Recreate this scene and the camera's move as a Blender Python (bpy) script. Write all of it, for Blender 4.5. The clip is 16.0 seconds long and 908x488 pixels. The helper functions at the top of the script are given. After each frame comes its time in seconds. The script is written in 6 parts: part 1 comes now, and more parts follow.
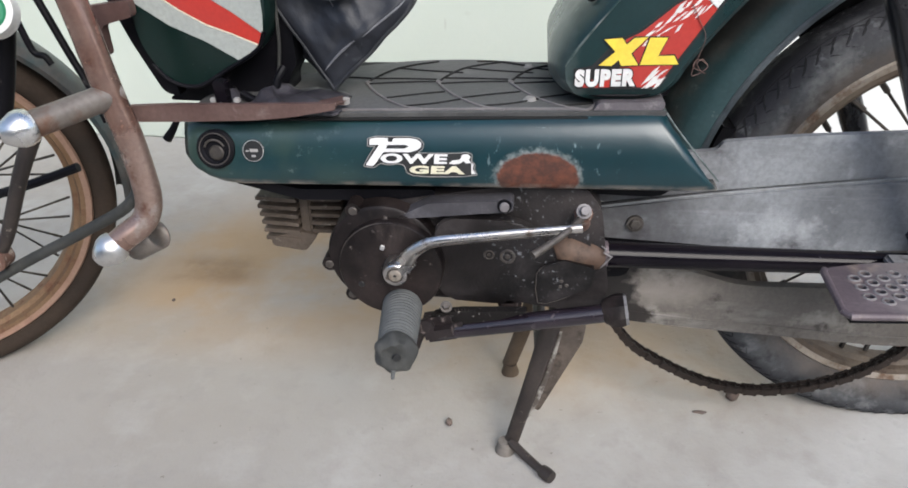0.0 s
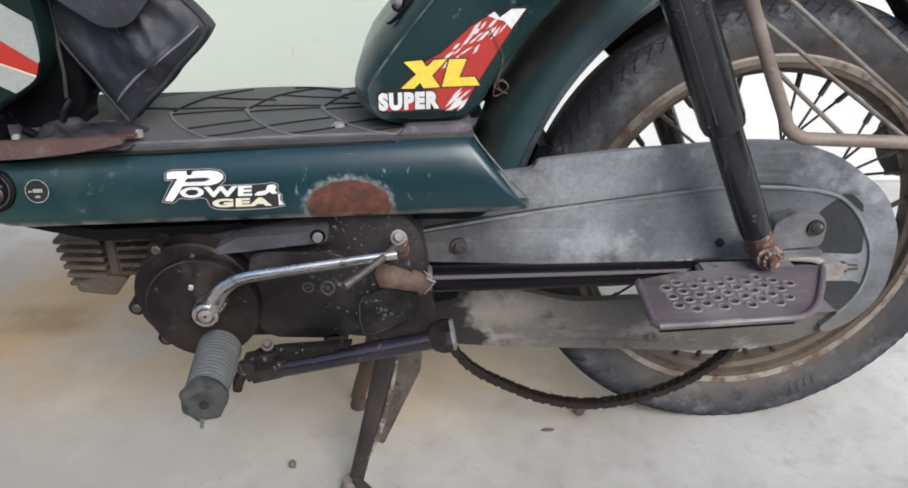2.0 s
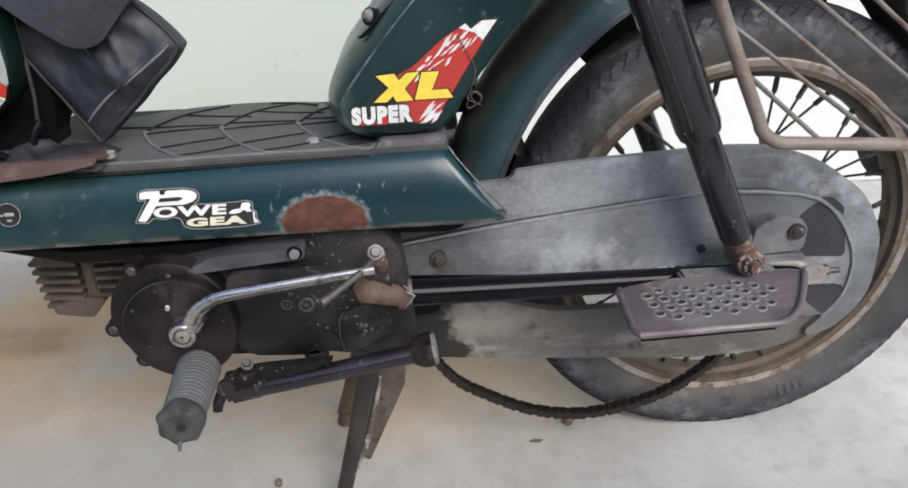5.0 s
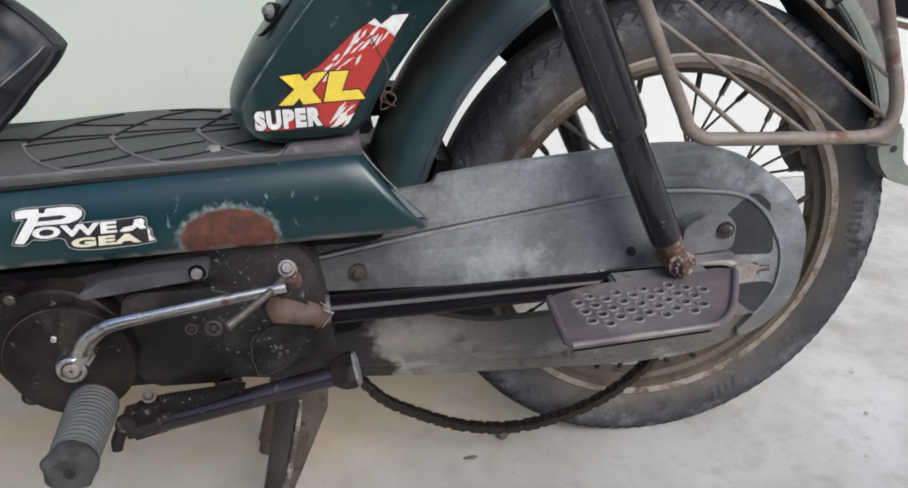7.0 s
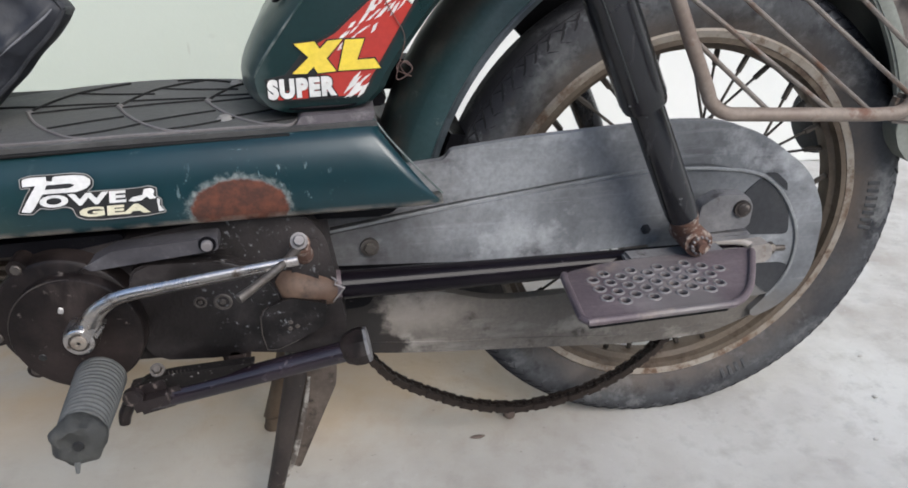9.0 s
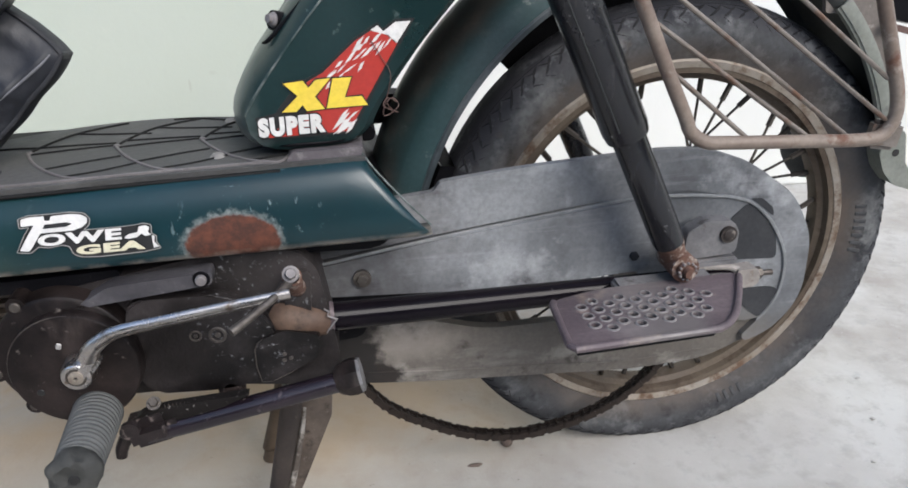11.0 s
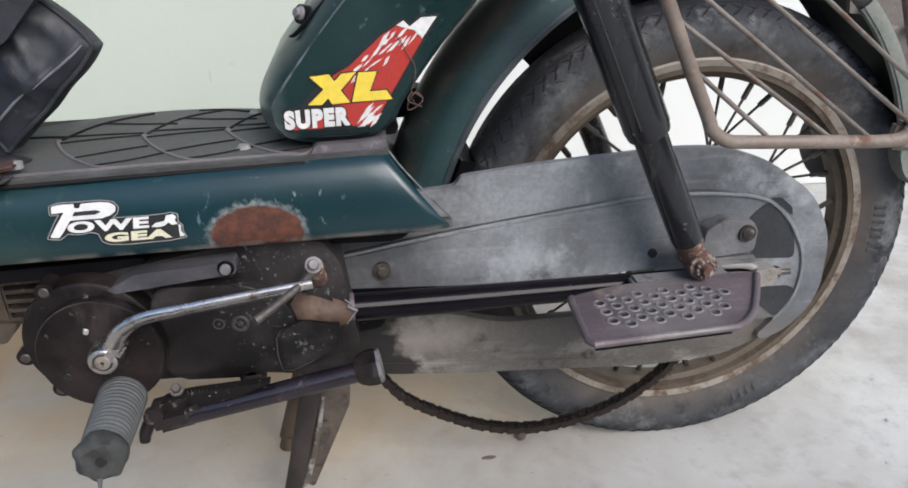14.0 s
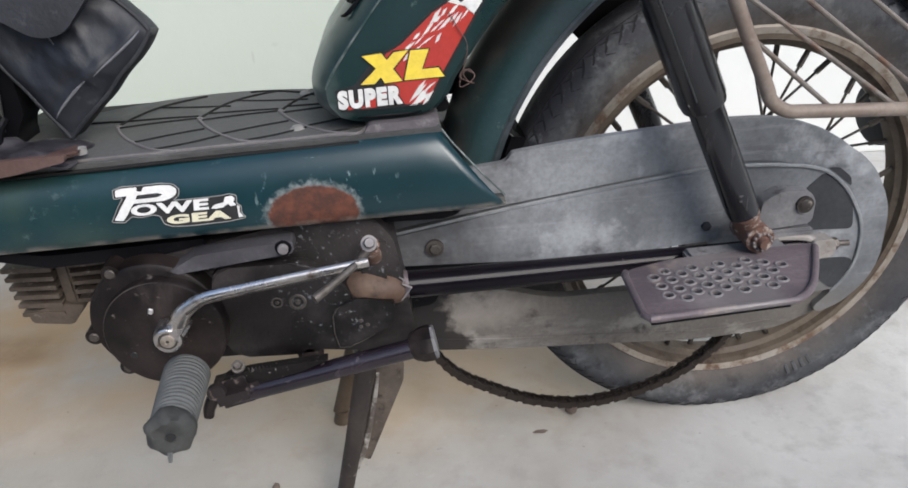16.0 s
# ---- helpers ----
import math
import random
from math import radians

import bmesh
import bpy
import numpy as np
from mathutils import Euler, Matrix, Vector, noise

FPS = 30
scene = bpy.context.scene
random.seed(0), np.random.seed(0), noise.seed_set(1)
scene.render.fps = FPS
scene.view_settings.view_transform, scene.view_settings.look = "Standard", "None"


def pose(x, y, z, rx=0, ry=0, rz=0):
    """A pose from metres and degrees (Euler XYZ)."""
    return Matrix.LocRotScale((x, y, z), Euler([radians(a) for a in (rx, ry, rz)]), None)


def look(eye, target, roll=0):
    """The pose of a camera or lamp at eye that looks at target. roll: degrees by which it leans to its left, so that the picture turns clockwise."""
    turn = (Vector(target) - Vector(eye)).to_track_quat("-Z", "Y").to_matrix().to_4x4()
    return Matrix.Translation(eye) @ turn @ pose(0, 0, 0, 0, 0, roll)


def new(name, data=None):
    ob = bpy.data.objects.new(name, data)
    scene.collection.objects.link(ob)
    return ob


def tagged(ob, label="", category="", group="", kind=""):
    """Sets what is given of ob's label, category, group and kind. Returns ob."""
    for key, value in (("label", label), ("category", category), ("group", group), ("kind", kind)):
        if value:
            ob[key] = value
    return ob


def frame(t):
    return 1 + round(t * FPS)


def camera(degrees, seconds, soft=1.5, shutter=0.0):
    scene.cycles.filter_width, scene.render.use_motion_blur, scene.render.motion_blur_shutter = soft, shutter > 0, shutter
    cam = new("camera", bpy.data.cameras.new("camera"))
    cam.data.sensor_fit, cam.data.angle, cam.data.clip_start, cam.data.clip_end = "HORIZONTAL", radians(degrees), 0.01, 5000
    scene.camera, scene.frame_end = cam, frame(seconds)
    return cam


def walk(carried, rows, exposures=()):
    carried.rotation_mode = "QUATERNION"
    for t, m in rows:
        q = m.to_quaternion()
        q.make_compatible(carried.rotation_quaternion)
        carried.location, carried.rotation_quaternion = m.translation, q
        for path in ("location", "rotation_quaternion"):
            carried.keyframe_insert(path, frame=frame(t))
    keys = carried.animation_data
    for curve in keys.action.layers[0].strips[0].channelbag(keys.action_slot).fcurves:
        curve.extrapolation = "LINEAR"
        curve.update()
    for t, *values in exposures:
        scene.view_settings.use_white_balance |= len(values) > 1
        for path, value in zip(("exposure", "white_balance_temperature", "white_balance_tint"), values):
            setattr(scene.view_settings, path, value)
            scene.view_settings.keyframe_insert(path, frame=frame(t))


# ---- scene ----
cam = camera(62.5, 16.0, soft=1.7)
# seconds, x, y, z, yaw, pitch, roll: x runs from the front wheel to the back wheel, y towards the house wall
ROWS = [
    (0, -0.4593, -0.8282, 0.6717, 6.04, -28.37, 1.60),
    (0.5, -0.4310, -0.8180, 0.6658, 1.88, -27.83, 1.09),
    (1, -0.4126, -0.8053, 0.6624, 0.06, -28.27, 2.22),
    (1.5, -0.3975, -0.8085, 0.6619, -1.83, -25.73, 0.32),
    (2, -0.3849, -0.8042, 0.6621, -2.64, -26.61, 0.91),
    (2.5, -0.3780, -0.8026, 0.6618, -2.66, -26.41, 0.73),
    (3, -0.3717, -0.7995, 0.6628, -3.15, -26.33, 1.78),
    (5.5, -0.3676, -0.7969, 0.6636, -3.83, -26.02, 2.26),
    (5.9, -0.3661, -0.7876, 0.6710, -7.50, -31.39, 6.74),
    (6, -0.3579, -0.7876, 0.6785, -6.99, -30.83, 6.08),
    (6.5, -0.3756, -0.7447, 0.6322, -9.04, -27.23, 0.44),
    (7, -0.3533, -0.7580, 0.6450, -9.09, -25.57, 1.71),
    (7.5, -0.3455, -0.7596, 0.6441, -8.51, -26.37, 0.73),
    (8, -0.3498, -0.7631, 0.6401, -8.16, -26.04, 1.32),
    (8.5, -0.3662, -0.7585, 0.6375, -7.89, -26.67, 0.99),
    (9, -0.3678, -0.7491, 0.6330, -9.03, -26.78, 1.02),
    (11.5, -0.3510, -0.7652, 0.6446, -8.93, -24.46, 2.27),
    (12, -0.3505, -0.7667, 0.6473, -8.92, -24.52, 2.29),
    (12.5, -0.3526, -0.7665, 0.6438, -8.69, -24.52, 2.49),
    (13, -0.3598, -0.7695, 0.6472, -7.99, -24.62, 2.35),
    (13.5, -0.3645, -0.7680, 0.6440, -7.60, -24.97, 1.89),
    (14, -0.3628, -0.7673, 0.6439, -7.79, -25.10, 1.60),
    (14.5, -0.3587, -0.7641, 0.6404, -7.79, -25.02, 1.44),
    (15, -0.3595, -0.7669, 0.6447, -7.46, -25.56, 2.60),
    (15.5, -0.3624, -0.7689, 0.6462, -6.64, -25.25, 2.86),
    (16, -0.3776, -0.7673, 0.6467, -5.64, -26.88, 3.63),
]
walk(cam, [(t, pose(x, y, z, 90 + pitch, roll, yaw)) for t, x, y, z, yaw, pitch, roll in ROWS], [(0.0, 1.10), (1.5, 1.01), (3.0, 1.02), (5.5, 0.98), (6.5, 0.97), (7.0, 0.80), (8.0, 0.80), (9.0, 0.88), (11.5, 0.92), (16.0, 0.93)])

# ---- light: open shade under a bright hazy sky ----
world = bpy.data.worlds.new("sky")
scene.world = world
world.use_nodes = True
wn = world.node_tree
sky = wn.nodes.new("ShaderNodeTexSky")
sky.sky_type = "NISHITA"
sky.sun_disc = False
sky.sun_elevation = radians(40)
sky.sun_rotation = radians(150)
sky.air_density, sky.dust_density, sky.ozone_density = 1.0, 2.0, 1.5
back = wn.nodes["Background"]
back.inputs["Strength"].default_value = 0.128
wn.links.new(sky.outputs["Color"], back.inputs["Color"])
sun_data = bpy.data.lights.new("sun", "SUN")
sun_data.energy, sun_data.angle, sun_data.color = 1.38, radians(35), (1.0, 0.99, 0.985)
sun = new("sun", sun_data)
sun.matrix_world = look((1.3, -3.4, 3.0), (-0.4, 0, 0))


# ---- materials ----
def nodes_of(name):
    m = bpy.data.materials.new(name)
    m.use_nodes = True
    t = m.node_tree
    return m, t, t.nodes["Principled BSDF"]


def rgb(c):
    return (c[0], c[1], c[2], 1.0)


def noise_fac(t, coord, scale, lo, hi, detail=6.0, rough=0.6, stretch=None):
    """A noise between 0 and 1, sharpened between lo and hi."""
    if stretch:
        mp = t.nodes.new("ShaderNodeMapping")
        mp.inputs["Scale"].default_value = stretch
        t.links.new(coord, mp.inputs["Vector"])
        coord = mp.outputs["Vector"]
    n = t.nodes.new("ShaderNodeTexNoise")
    n.inputs["Scale"].default_value = scale
    n.inputs["Detail"].default_value = detail
    n.inputs["Roughness"].default_value = rough
    t.links.new(coord, n.inputs["Vector"])
    r = t.nodes.new("ShaderNodeMapRange")
    r.inputs["From Min"].default_value, r.inputs["From Max"].default_value = lo, hi
    t.links.new(n.outputs["Fac"], r.inputs["Value"])
    return r.outputs["Result"]


def mix(t, fac, a, b):
    n = t.nodes.new("ShaderNodeMix")
    n.data_type = "RGBA"
    for sock, v in ((n.inputs["Factor"], fac), (n.inputs["A"], a), (n.inputs["B"], b)):
        if isinstance(v, (int, float)):
            sock.default_value = v
        elif isinstance(v, tuple):
            sock.default_value = rgb(v)
        else:
            t.links.new(v, sock)
    return n.outputs["Result"]


def math_node(t, op, a, b=0.0):
    n = t.nodes.new("ShaderNodeMath")
    n.operation = op
    n.use_clamp = op != "SUBTRACT"
    for sock, v in ((n.inputs[0], a), (n.inputs[1], b)):
        if isinstance(v, (int, float)):
            sock.default_value = v
        else:
            t.links.new(v, sock)
    return n.outputs[0]


def ellipse(t, co, cx, cz, rx, rz, lo, hi, rag=0.55, scale=170):
    """A ragged-edged oval in x and z: 1 inside, 0 outside."""
    sep = t.nodes.new("ShaderNodeSeparateXYZ")
    t.links.new(co, sep.inputs[0])
    n = []
    for sock, c, r in ((sep.outputs["X"], cx, rx), (sep.outputs["Z"], cz, rz)):
        d = t.nodes.new("ShaderNodeMath")
        d.operation = "SUBTRACT"
        t.links.new(sock, d.inputs[0])
        d.inputs[1].default_value = c
        e = t.nodes.new("ShaderNodeMath")
        e.operation = "DIVIDE"
        t.links.new(d.outputs[0], e.inputs[0])
        e.inputs[1].default_value = r
        q = t.nodes.new("ShaderNodeMath")
        q.operation = "MULTIPLY"
        t.links.new(e.outputs[0], q.inputs[0])
        t.links.new(e.outputs[0], q.inputs[1])
        n.append(q.outputs[0])
    s = t.nodes.new("ShaderNodeMath")
    s.operation = "ADD"
    t.links.new(n[0], s.inputs[0])
    t.links.new(n[1], s.inputs[1])
    w = t.nodes.new("ShaderNodeMath")
    w.operation = "MULTIPLY_ADD"
    t.links.new(noise_fac(t, co, scale, 0.2, 0.8, 5.0), w.inputs[0])
    w.inputs[1].default_value = rag
    t.links.new(s.outputs[0], w.inputs[2])
    r = t.nodes.new("ShaderNodeMapRange")
    r.inputs["From Min"].default_value, r.inputs["From Max"].default_value = hi, lo
    t.links.new(w.outputs[0], r.inputs["Value"])
    return r.outputs["Result"]


def worn(name, c1, c2, rough=0.5, metal=0.0, scale=14, blotch=(0.35, 0.7), spots=(), bump=0.15, grain=220, coat=0.0, rough2=None, spec=0.5, zone=None, patches=(), streak=None):
    """A used surface: two tones in soft blotches, spots (colour, scale, lo, hi) over them, all of it or in a zone, oval
    patches, fine grain in the relief.
    """
    m, t, p = nodes_of(name)
    co = t.nodes.new("ShaderNodeTexCoord").outputs["Object"]
    f = noise_fac(t, co, scale, *blotch)
    col = mix(t, f, c1, c2)
    fine = noise_fac(t, co, grain, 0.25, 0.75, 3.0)
    col = mix(t, math_node(t, "MULTIPLY", fine, 0.38), col, tuple(0.45 * v for v in c1))
    mask = f
    for c, s, lo, hi in spots:
        g = noise_fac(t, co, s, lo - 0.055, hi - 0.055, 8.0, 0.65)
        if zone:
            g = math_node(t, "MULTIPLY", g, ellipse(t, co, *zone, 0.6, 1.3, 0.8, 40))
        col = mix(t, g, col, c)
        mask = math_node(t, "MAXIMUM", mask, g)
    if streak:
        c, strength, stretch = streak
        g = noise_fac(t, co, 1.0, 0.56, 0.70, 5.0, 0.65, stretch)
        col = mix(t, math_node(t, "MULTIPLY", g, strength), col, c)
    for c, cx, cz, rx, rz, strength, *crisp in patches:
        g = ellipse(t, co, cx, cz, rx, rz, 0.95, 1.15, 0.5, 60) if crisp else ellipse(t, co, cx, cz, rx, rz, 0.5, 1.5, 0.9, 45)
        col = mix(t, math_node(t, "MULTIPLY", g, strength), col, c)
    t.links.new(col, p.inputs["Base Color"])
    p.inputs["Metallic"].default_value = metal
    p.inputs["Specular IOR Level"].default_value = spec
    r = t.nodes.new("ShaderNodeMapRange")
    r.inputs["To Min"].default_value = rough
    r.inputs["To Max"].default_value = rough2 if rough2 is not None else min(0.95, rough + 0.3)
    t.links.new(mask, r.inputs["Value"])
    t.links.new(r.outputs["Result"], p.inputs["Roughness"])
    p.inputs["Coat Weight"].default_value = coat
    p.inputs["Coat Roughness"].default_value = 0.15
    if bump:
        b = t.nodes.new("ShaderNodeBump")
        b.inputs["Strength"].default_value = bump
        b.inputs["Distance"].default_value = 0.002
        h = math_node(t, "ADD", math_node(t, "MULTIPLY", fine, 0.5), math_node(t, "MULTIPLY", mask, 0.5))
        t.links.new(h, b.inputs["Height"])
        t.links.new(b.outputs["Normal"], p.inputs["Normal"])
    return m


def radial(t, co, cx, cz, r0, r1):
    """0 at the distance r0 from an axle along y, 1 at r1."""
    sep = t.nodes.new("ShaderNodeSeparateXYZ")
    t.links.new(co, sep.inputs[0])
    at = t.nodes.new("ShaderNodeCombineXYZ")
    t.links.new(sep.outputs["X"], at.inputs["X"])
    t.links.new(sep.outputs["Z"], at.inputs["Z"])
    d = t.nodes.new("ShaderNodeVectorMath")
    d.operation = "DISTANCE"
    t.links.new(at.outputs[0], d.inputs[0])
    d.inputs[1].default_value = (cx, 0, cz)
    r = t.nodes.new("ShaderNodeMapRange")
    r.inputs["From Min"].default_value, r.inputs["From Max"].default_value = r0, r1
    t.links.new(d.outputs["Value"], r.inputs["Value"])
    return r.outputs["Result"]


def ringed(m, cx, cz, rings):
    """Lays rings of dirt and of darker and paler tone (colour, r0, r1, strength, noise scale, lo, hi) over a worn
    material, round an axle.
    """
    t = m.node_tree
    p = t.nodes["Principled BSDF"]
    co = t.nodes.new("ShaderNodeTexCoord").outputs["Object"]
    col = p.inputs["Base Color"].links[0].from_socket
    for c, r0, r1, strength, scale, lo, hi in rings:
        g = math_node(t, "MULTIPLY", radial(t, co, cx, cz, r0, r1), noise_fac(t, co, scale, lo, hi, 7.0, 0.65))
        col = mix(t, math_node(t, "MULTIPLY", g, strength), col, c)
    t.links.new(col, p.inputs["Base Color"])
    return m


def panel_paint():
    """Dark green enamel with a rusted bare patch, pale chips along the lower edge and fine scratches."""
    m, t, p = nodes_of("green_enamel_worn")
    co = t.nodes.new("ShaderNodeTexCoord").outputs["Object"]
    sep = t.nodes.new("ShaderNodeSeparateXYZ")
    t.links.new(co, sep.inputs[0])
    base = mix(t, noise_fac(t, co, 9, 0.3, 0.7), (0.0024, 0.0180, 0.0225), (0.0038, 0.029, 0.036))
    scuff = noise_fac(t, co, 70, 0.64, 0.76, 8.0, 0.7)
    base = mix(t, math_node(t, "MULTIPLY", scuff, 0.40), base, (0.13, 0.20, 0.19))
    front = t.nodes.new("ShaderNodeMapRange")
    front.inputs["From Min"].default_value, front.inputs["From Max"].default_value = -0.58, -0.70
    t.links.new(sep.outputs["X"], front.inputs["Value"])
    bloom = math_node(t, "MULTIPLY", noise_fac(t, co, 14, 0.30, 0.62, 7.0), front.outputs["Result"])
    base = mix(t, math_node(t, "MULTIPLY", bloom, 0.75), base, (0.032, 0.056, 0.043))
    chalk = math_node(t, "MULTIPLY", noise_fac(t, co, 60, 0.60, 0.72, 8.0, 0.7), front.outputs["Result"])
    base = mix(t, math_node(t, "MULTIPLY", chalk, 0.45), base, (0.17, 0.22, 0.20))
    scr = noise_fac(t, co, 1.0, 0.70, 0.76, 4.0, 0.6, (60, 10, 420))
    base = mix(t, math_node(t, "MULTIPLY", scr, 0.5), base, (0.16, 0.24, 0.25))
    # worn patch where the foot rubs
    halo = ellipse(t, co, -0.457, 0.3860, 0.0428, 0.0276, 1.0, 1.5, 0.8, 190)
    bare = ellipse(t, co, -0.457, 0.3845, 0.0400, 0.0264, 1.02, 1.18, 0.30, 120)
    rust = mix(t, noise_fac(t, co, 130, 0.35, 0.65), (0.115, 0.035, 0.017), (0.050, 0.018, 0.011))
    base = mix(t, math_node(t, "MULTIPLY", halo, 0.6), base, (0.33, 0.36, 0.34))
    nicks = math_node(t, "MULTIPLY", ellipse(t, co, -0.440, 0.397, 0.085, 0.034, 0.5, 1.3, 0.5, 60), noise_fac(t, co, 1.0, 0.64, 0.68, 4.0, 0.6, (170, 40, 70)))
    base = mix(t, math_node(t, "MULTIPLY", nicks, 0.6), base, (0.26, 0.34, 0.35))
    base = mix(t, bare, base, rust)
    # pale edge where the lower rim is rubbed through
    edge = t.nodes.new("ShaderNodeMapRange")
    edge.inputs["From Min"].default_value, edge.inputs["From Max"].default_value = 0.3800, 0.3735
    t.links.new(sep.outputs["Z"], edge.inputs["Value"])
    em = math_node(t, "MULTIPLY", edge.outputs["Result"], noise_fac(t, co, 45, 0.42, 0.58, 6.0))
    base = mix(t, math_node(t, "MULTIPLY", em, 0.8), base, (0.30, 0.26, 0.22))
    t.links.new(base, p.inputs["Base Color"])
    p.inputs["Specular IOR Level"].default_value = 0.55
    r = t.nodes.new("ShaderNodeMapRange")
    r.inputs["To Min"].default_value, r.inputs["To Max"].default_value = 0.29, 0.85
    t.links.new(math_node(t, "MAXIMUM", bare, math_node(t, "MULTIPLY", scuff, 0.5)), r.inputs["Value"])
    t.links.new(r.outputs["Result"], p.inputs["Roughness"])
    b = t.nodes.new("ShaderNodeBump")
    b.inputs["Strength"].default_value, b.inputs["Distance"].default_value = 0.035, 0.002
    t.links.new(noise_fac(t, co, 90, 0.2, 0.8), b.inputs["Height"])
    t.links.new(b.outputs["Normal"], p.inputs["Normal"])
    return m


PANEL = panel_paint()
# first oval paints the sheen of the cowl's rounded front, second its scratched corner
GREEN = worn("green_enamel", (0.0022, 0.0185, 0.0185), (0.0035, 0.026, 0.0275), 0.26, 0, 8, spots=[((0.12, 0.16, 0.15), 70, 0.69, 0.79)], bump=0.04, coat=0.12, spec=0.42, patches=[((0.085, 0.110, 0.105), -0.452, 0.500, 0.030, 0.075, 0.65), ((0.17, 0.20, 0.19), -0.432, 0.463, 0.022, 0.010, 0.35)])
TANK_GREEN = worn("dark_tank_enamel", (0.0020, 0.0120, 0.0095), (0.0032, 0.0165, 0.0135), 0.28, 0, 8, spots=[((0.10, 0.13, 0.12), 70, 0.70, 0.80)], bump=0.04, coat=0.15, spec=0.4)
GUARD_GREEN = worn("green_enamel_dusty", (0.0090, 0.0400, 0.0425), (0.042, 0.074, 0.080), 0.24, 0, 6, spots=[((0.16, 0.18, 0.17), 55, 0.68, 0.78)], bump=0.06, streak=((0.10, 0.12, 0.115), 0.3, (40, 20, 60)))
ringed(GUARD_GREEN, 0.017, 0.2805, [((0.030, 0.025, 0.022), 0.342, 0.352, 0.85, 12, 0.28, 0.55), ((0.110, 0.090, 0.075), 0.336, 0.354, 0.5, 26, 0.48, 0.68)])
GUARD_RIM = worn("grey_blue_guard_rim", (0.036, 0.046, 0.052), (0.110, 0.125, 0.135), 0.35, 0, 14, (0.35, 0.65), spots=[((0.012, 0.014, 0.016), 40, 0.60, 0.72)], bump=0.1)
MUD_INNER = worn("dark_grey_paint", (0.020, 0.024, 0.024), (0.055, 0.055, 0.052), 0.6, 0, 9)
BLACK = worn("black_paint", (0.0030, 0.0030, 0.0042), (0.008, 0.0075, 0.0095), 0.36, 0, 10, spots=[((0.09, 0.08, 0.075), 60, 0.69, 0.86)], bump=0.08, spec=0.12)
TUBE_BLACK = worn("glossy_black_tube", (0.0050, 0.0042, 0.0062), (0.011, 0.0085, 0.011), 0.06, 0, 12, spots=[((0.11, 0.10, 0.11), 45, 0.69, 0.83)], bump=0.01, rough2=0.09, spec=0.13)
PEG_BAR = worn("purple_black_bar", (0.012, 0.0085, 0.0125), (0.030, 0.021, 0.027), 0.20, 0, 14, spots=[((0.13, 0.11, 0.11), 60, 0.68, 0.80)], bump=0.03, rough2=0.30, spec=0.6)
SHOCK = worn("black_shock_sleeve", (0.0085, 0.0090, 0.0110), (0.024, 0.025, 0.029), 0.17, 0, 10, spots=[((0.30, 0.29, 0.28), 120, 0.71, 0.79)], bump=0.03, rough2=0.32, spec=0.6, streak=((0.13, 0.12, 0.12), 0.25, (120, 90, 12)))
CASE = worn("grey_chain_case", (0.107, 0.113, 0.120), (0.256, 0.268, 0.278), 0.38, 0, 7, (0.38, 0.62), spots=[((0.065, 0.064, 0.070), 15, 0.60, 0.74), ((0.46, 0.475, 0.48), 9, 0.62, 0.80)], bump=0.08, streak=((0.40, 0.405, 0.42), 0.22, (9, 40, 150)), patches=[((0.036, 0.030, 0.030), -0.415, 0.335, 0.18, 0.11, 0.62), ((0.12, 0.110, 0.098), 0.04, 0.175, 0.13, 0.050, 0.85)])
# ridge in a paler grey than the case
CASE_RIDGE = worn("pale_case_ridge", (0.14, 0.148, 0.15), (0.31, 0.32, 0.325), 0.4, 0, 18, bump=0.05)
FLAP_RUBBER = worn("grey_purple_flap", (0.075, 0.066, 0.072), (0.145, 0.130, 0.138), 0.5, 0, 16, spots=[((0.24, 0.22, 0.22), 40, 0.64, 0.76)], bump=0.2)
FLAP_DARK = worn("dark_rumpled_rubber", (0.020, 0.019, 0.023), (0.070, 0.064, 0.072), 0.34, 0, 22, (0.38, 0.66), bump=0.15, rough2=0.55)
CASE_LOW = worn("muddy_chain_case", (0.088, 0.078, 0.068), (0.180, 0.162, 0.140), 0.6, 0, 8, (0.32, 0.68), spots=[((0.25, 0.235, 0.21), 14, 0.62, 0.76), ((0.055, 0.048, 0.042), 30, 0.62, 0.74)], bump=0.15, streak=((0.26, 0.25, 0.23), 0.3, (14, 40, 60)), patches=[((0.25, 0.225, 0.20), -0.312, 0.218, 0.060, 0.026, 0.6), ((0.27, 0.25, 0.23), -0.318, 0.181, 0.040, 0.006, 0.5), ((0.016, 0.012, 0.010), -0.375, 0.181, 0.066, 0.020, 1.0, 1), ((0.011, 0.009, 0.008), -0.450, 0.215, 0.120, 0.16, 1.0, 1)])
CASE_DARK = worn("dark_case_grey", (0.028, 0.030, 0.034), (0.056, 0.058, 0.061), 0.7, 0, 20, spec=0.28)
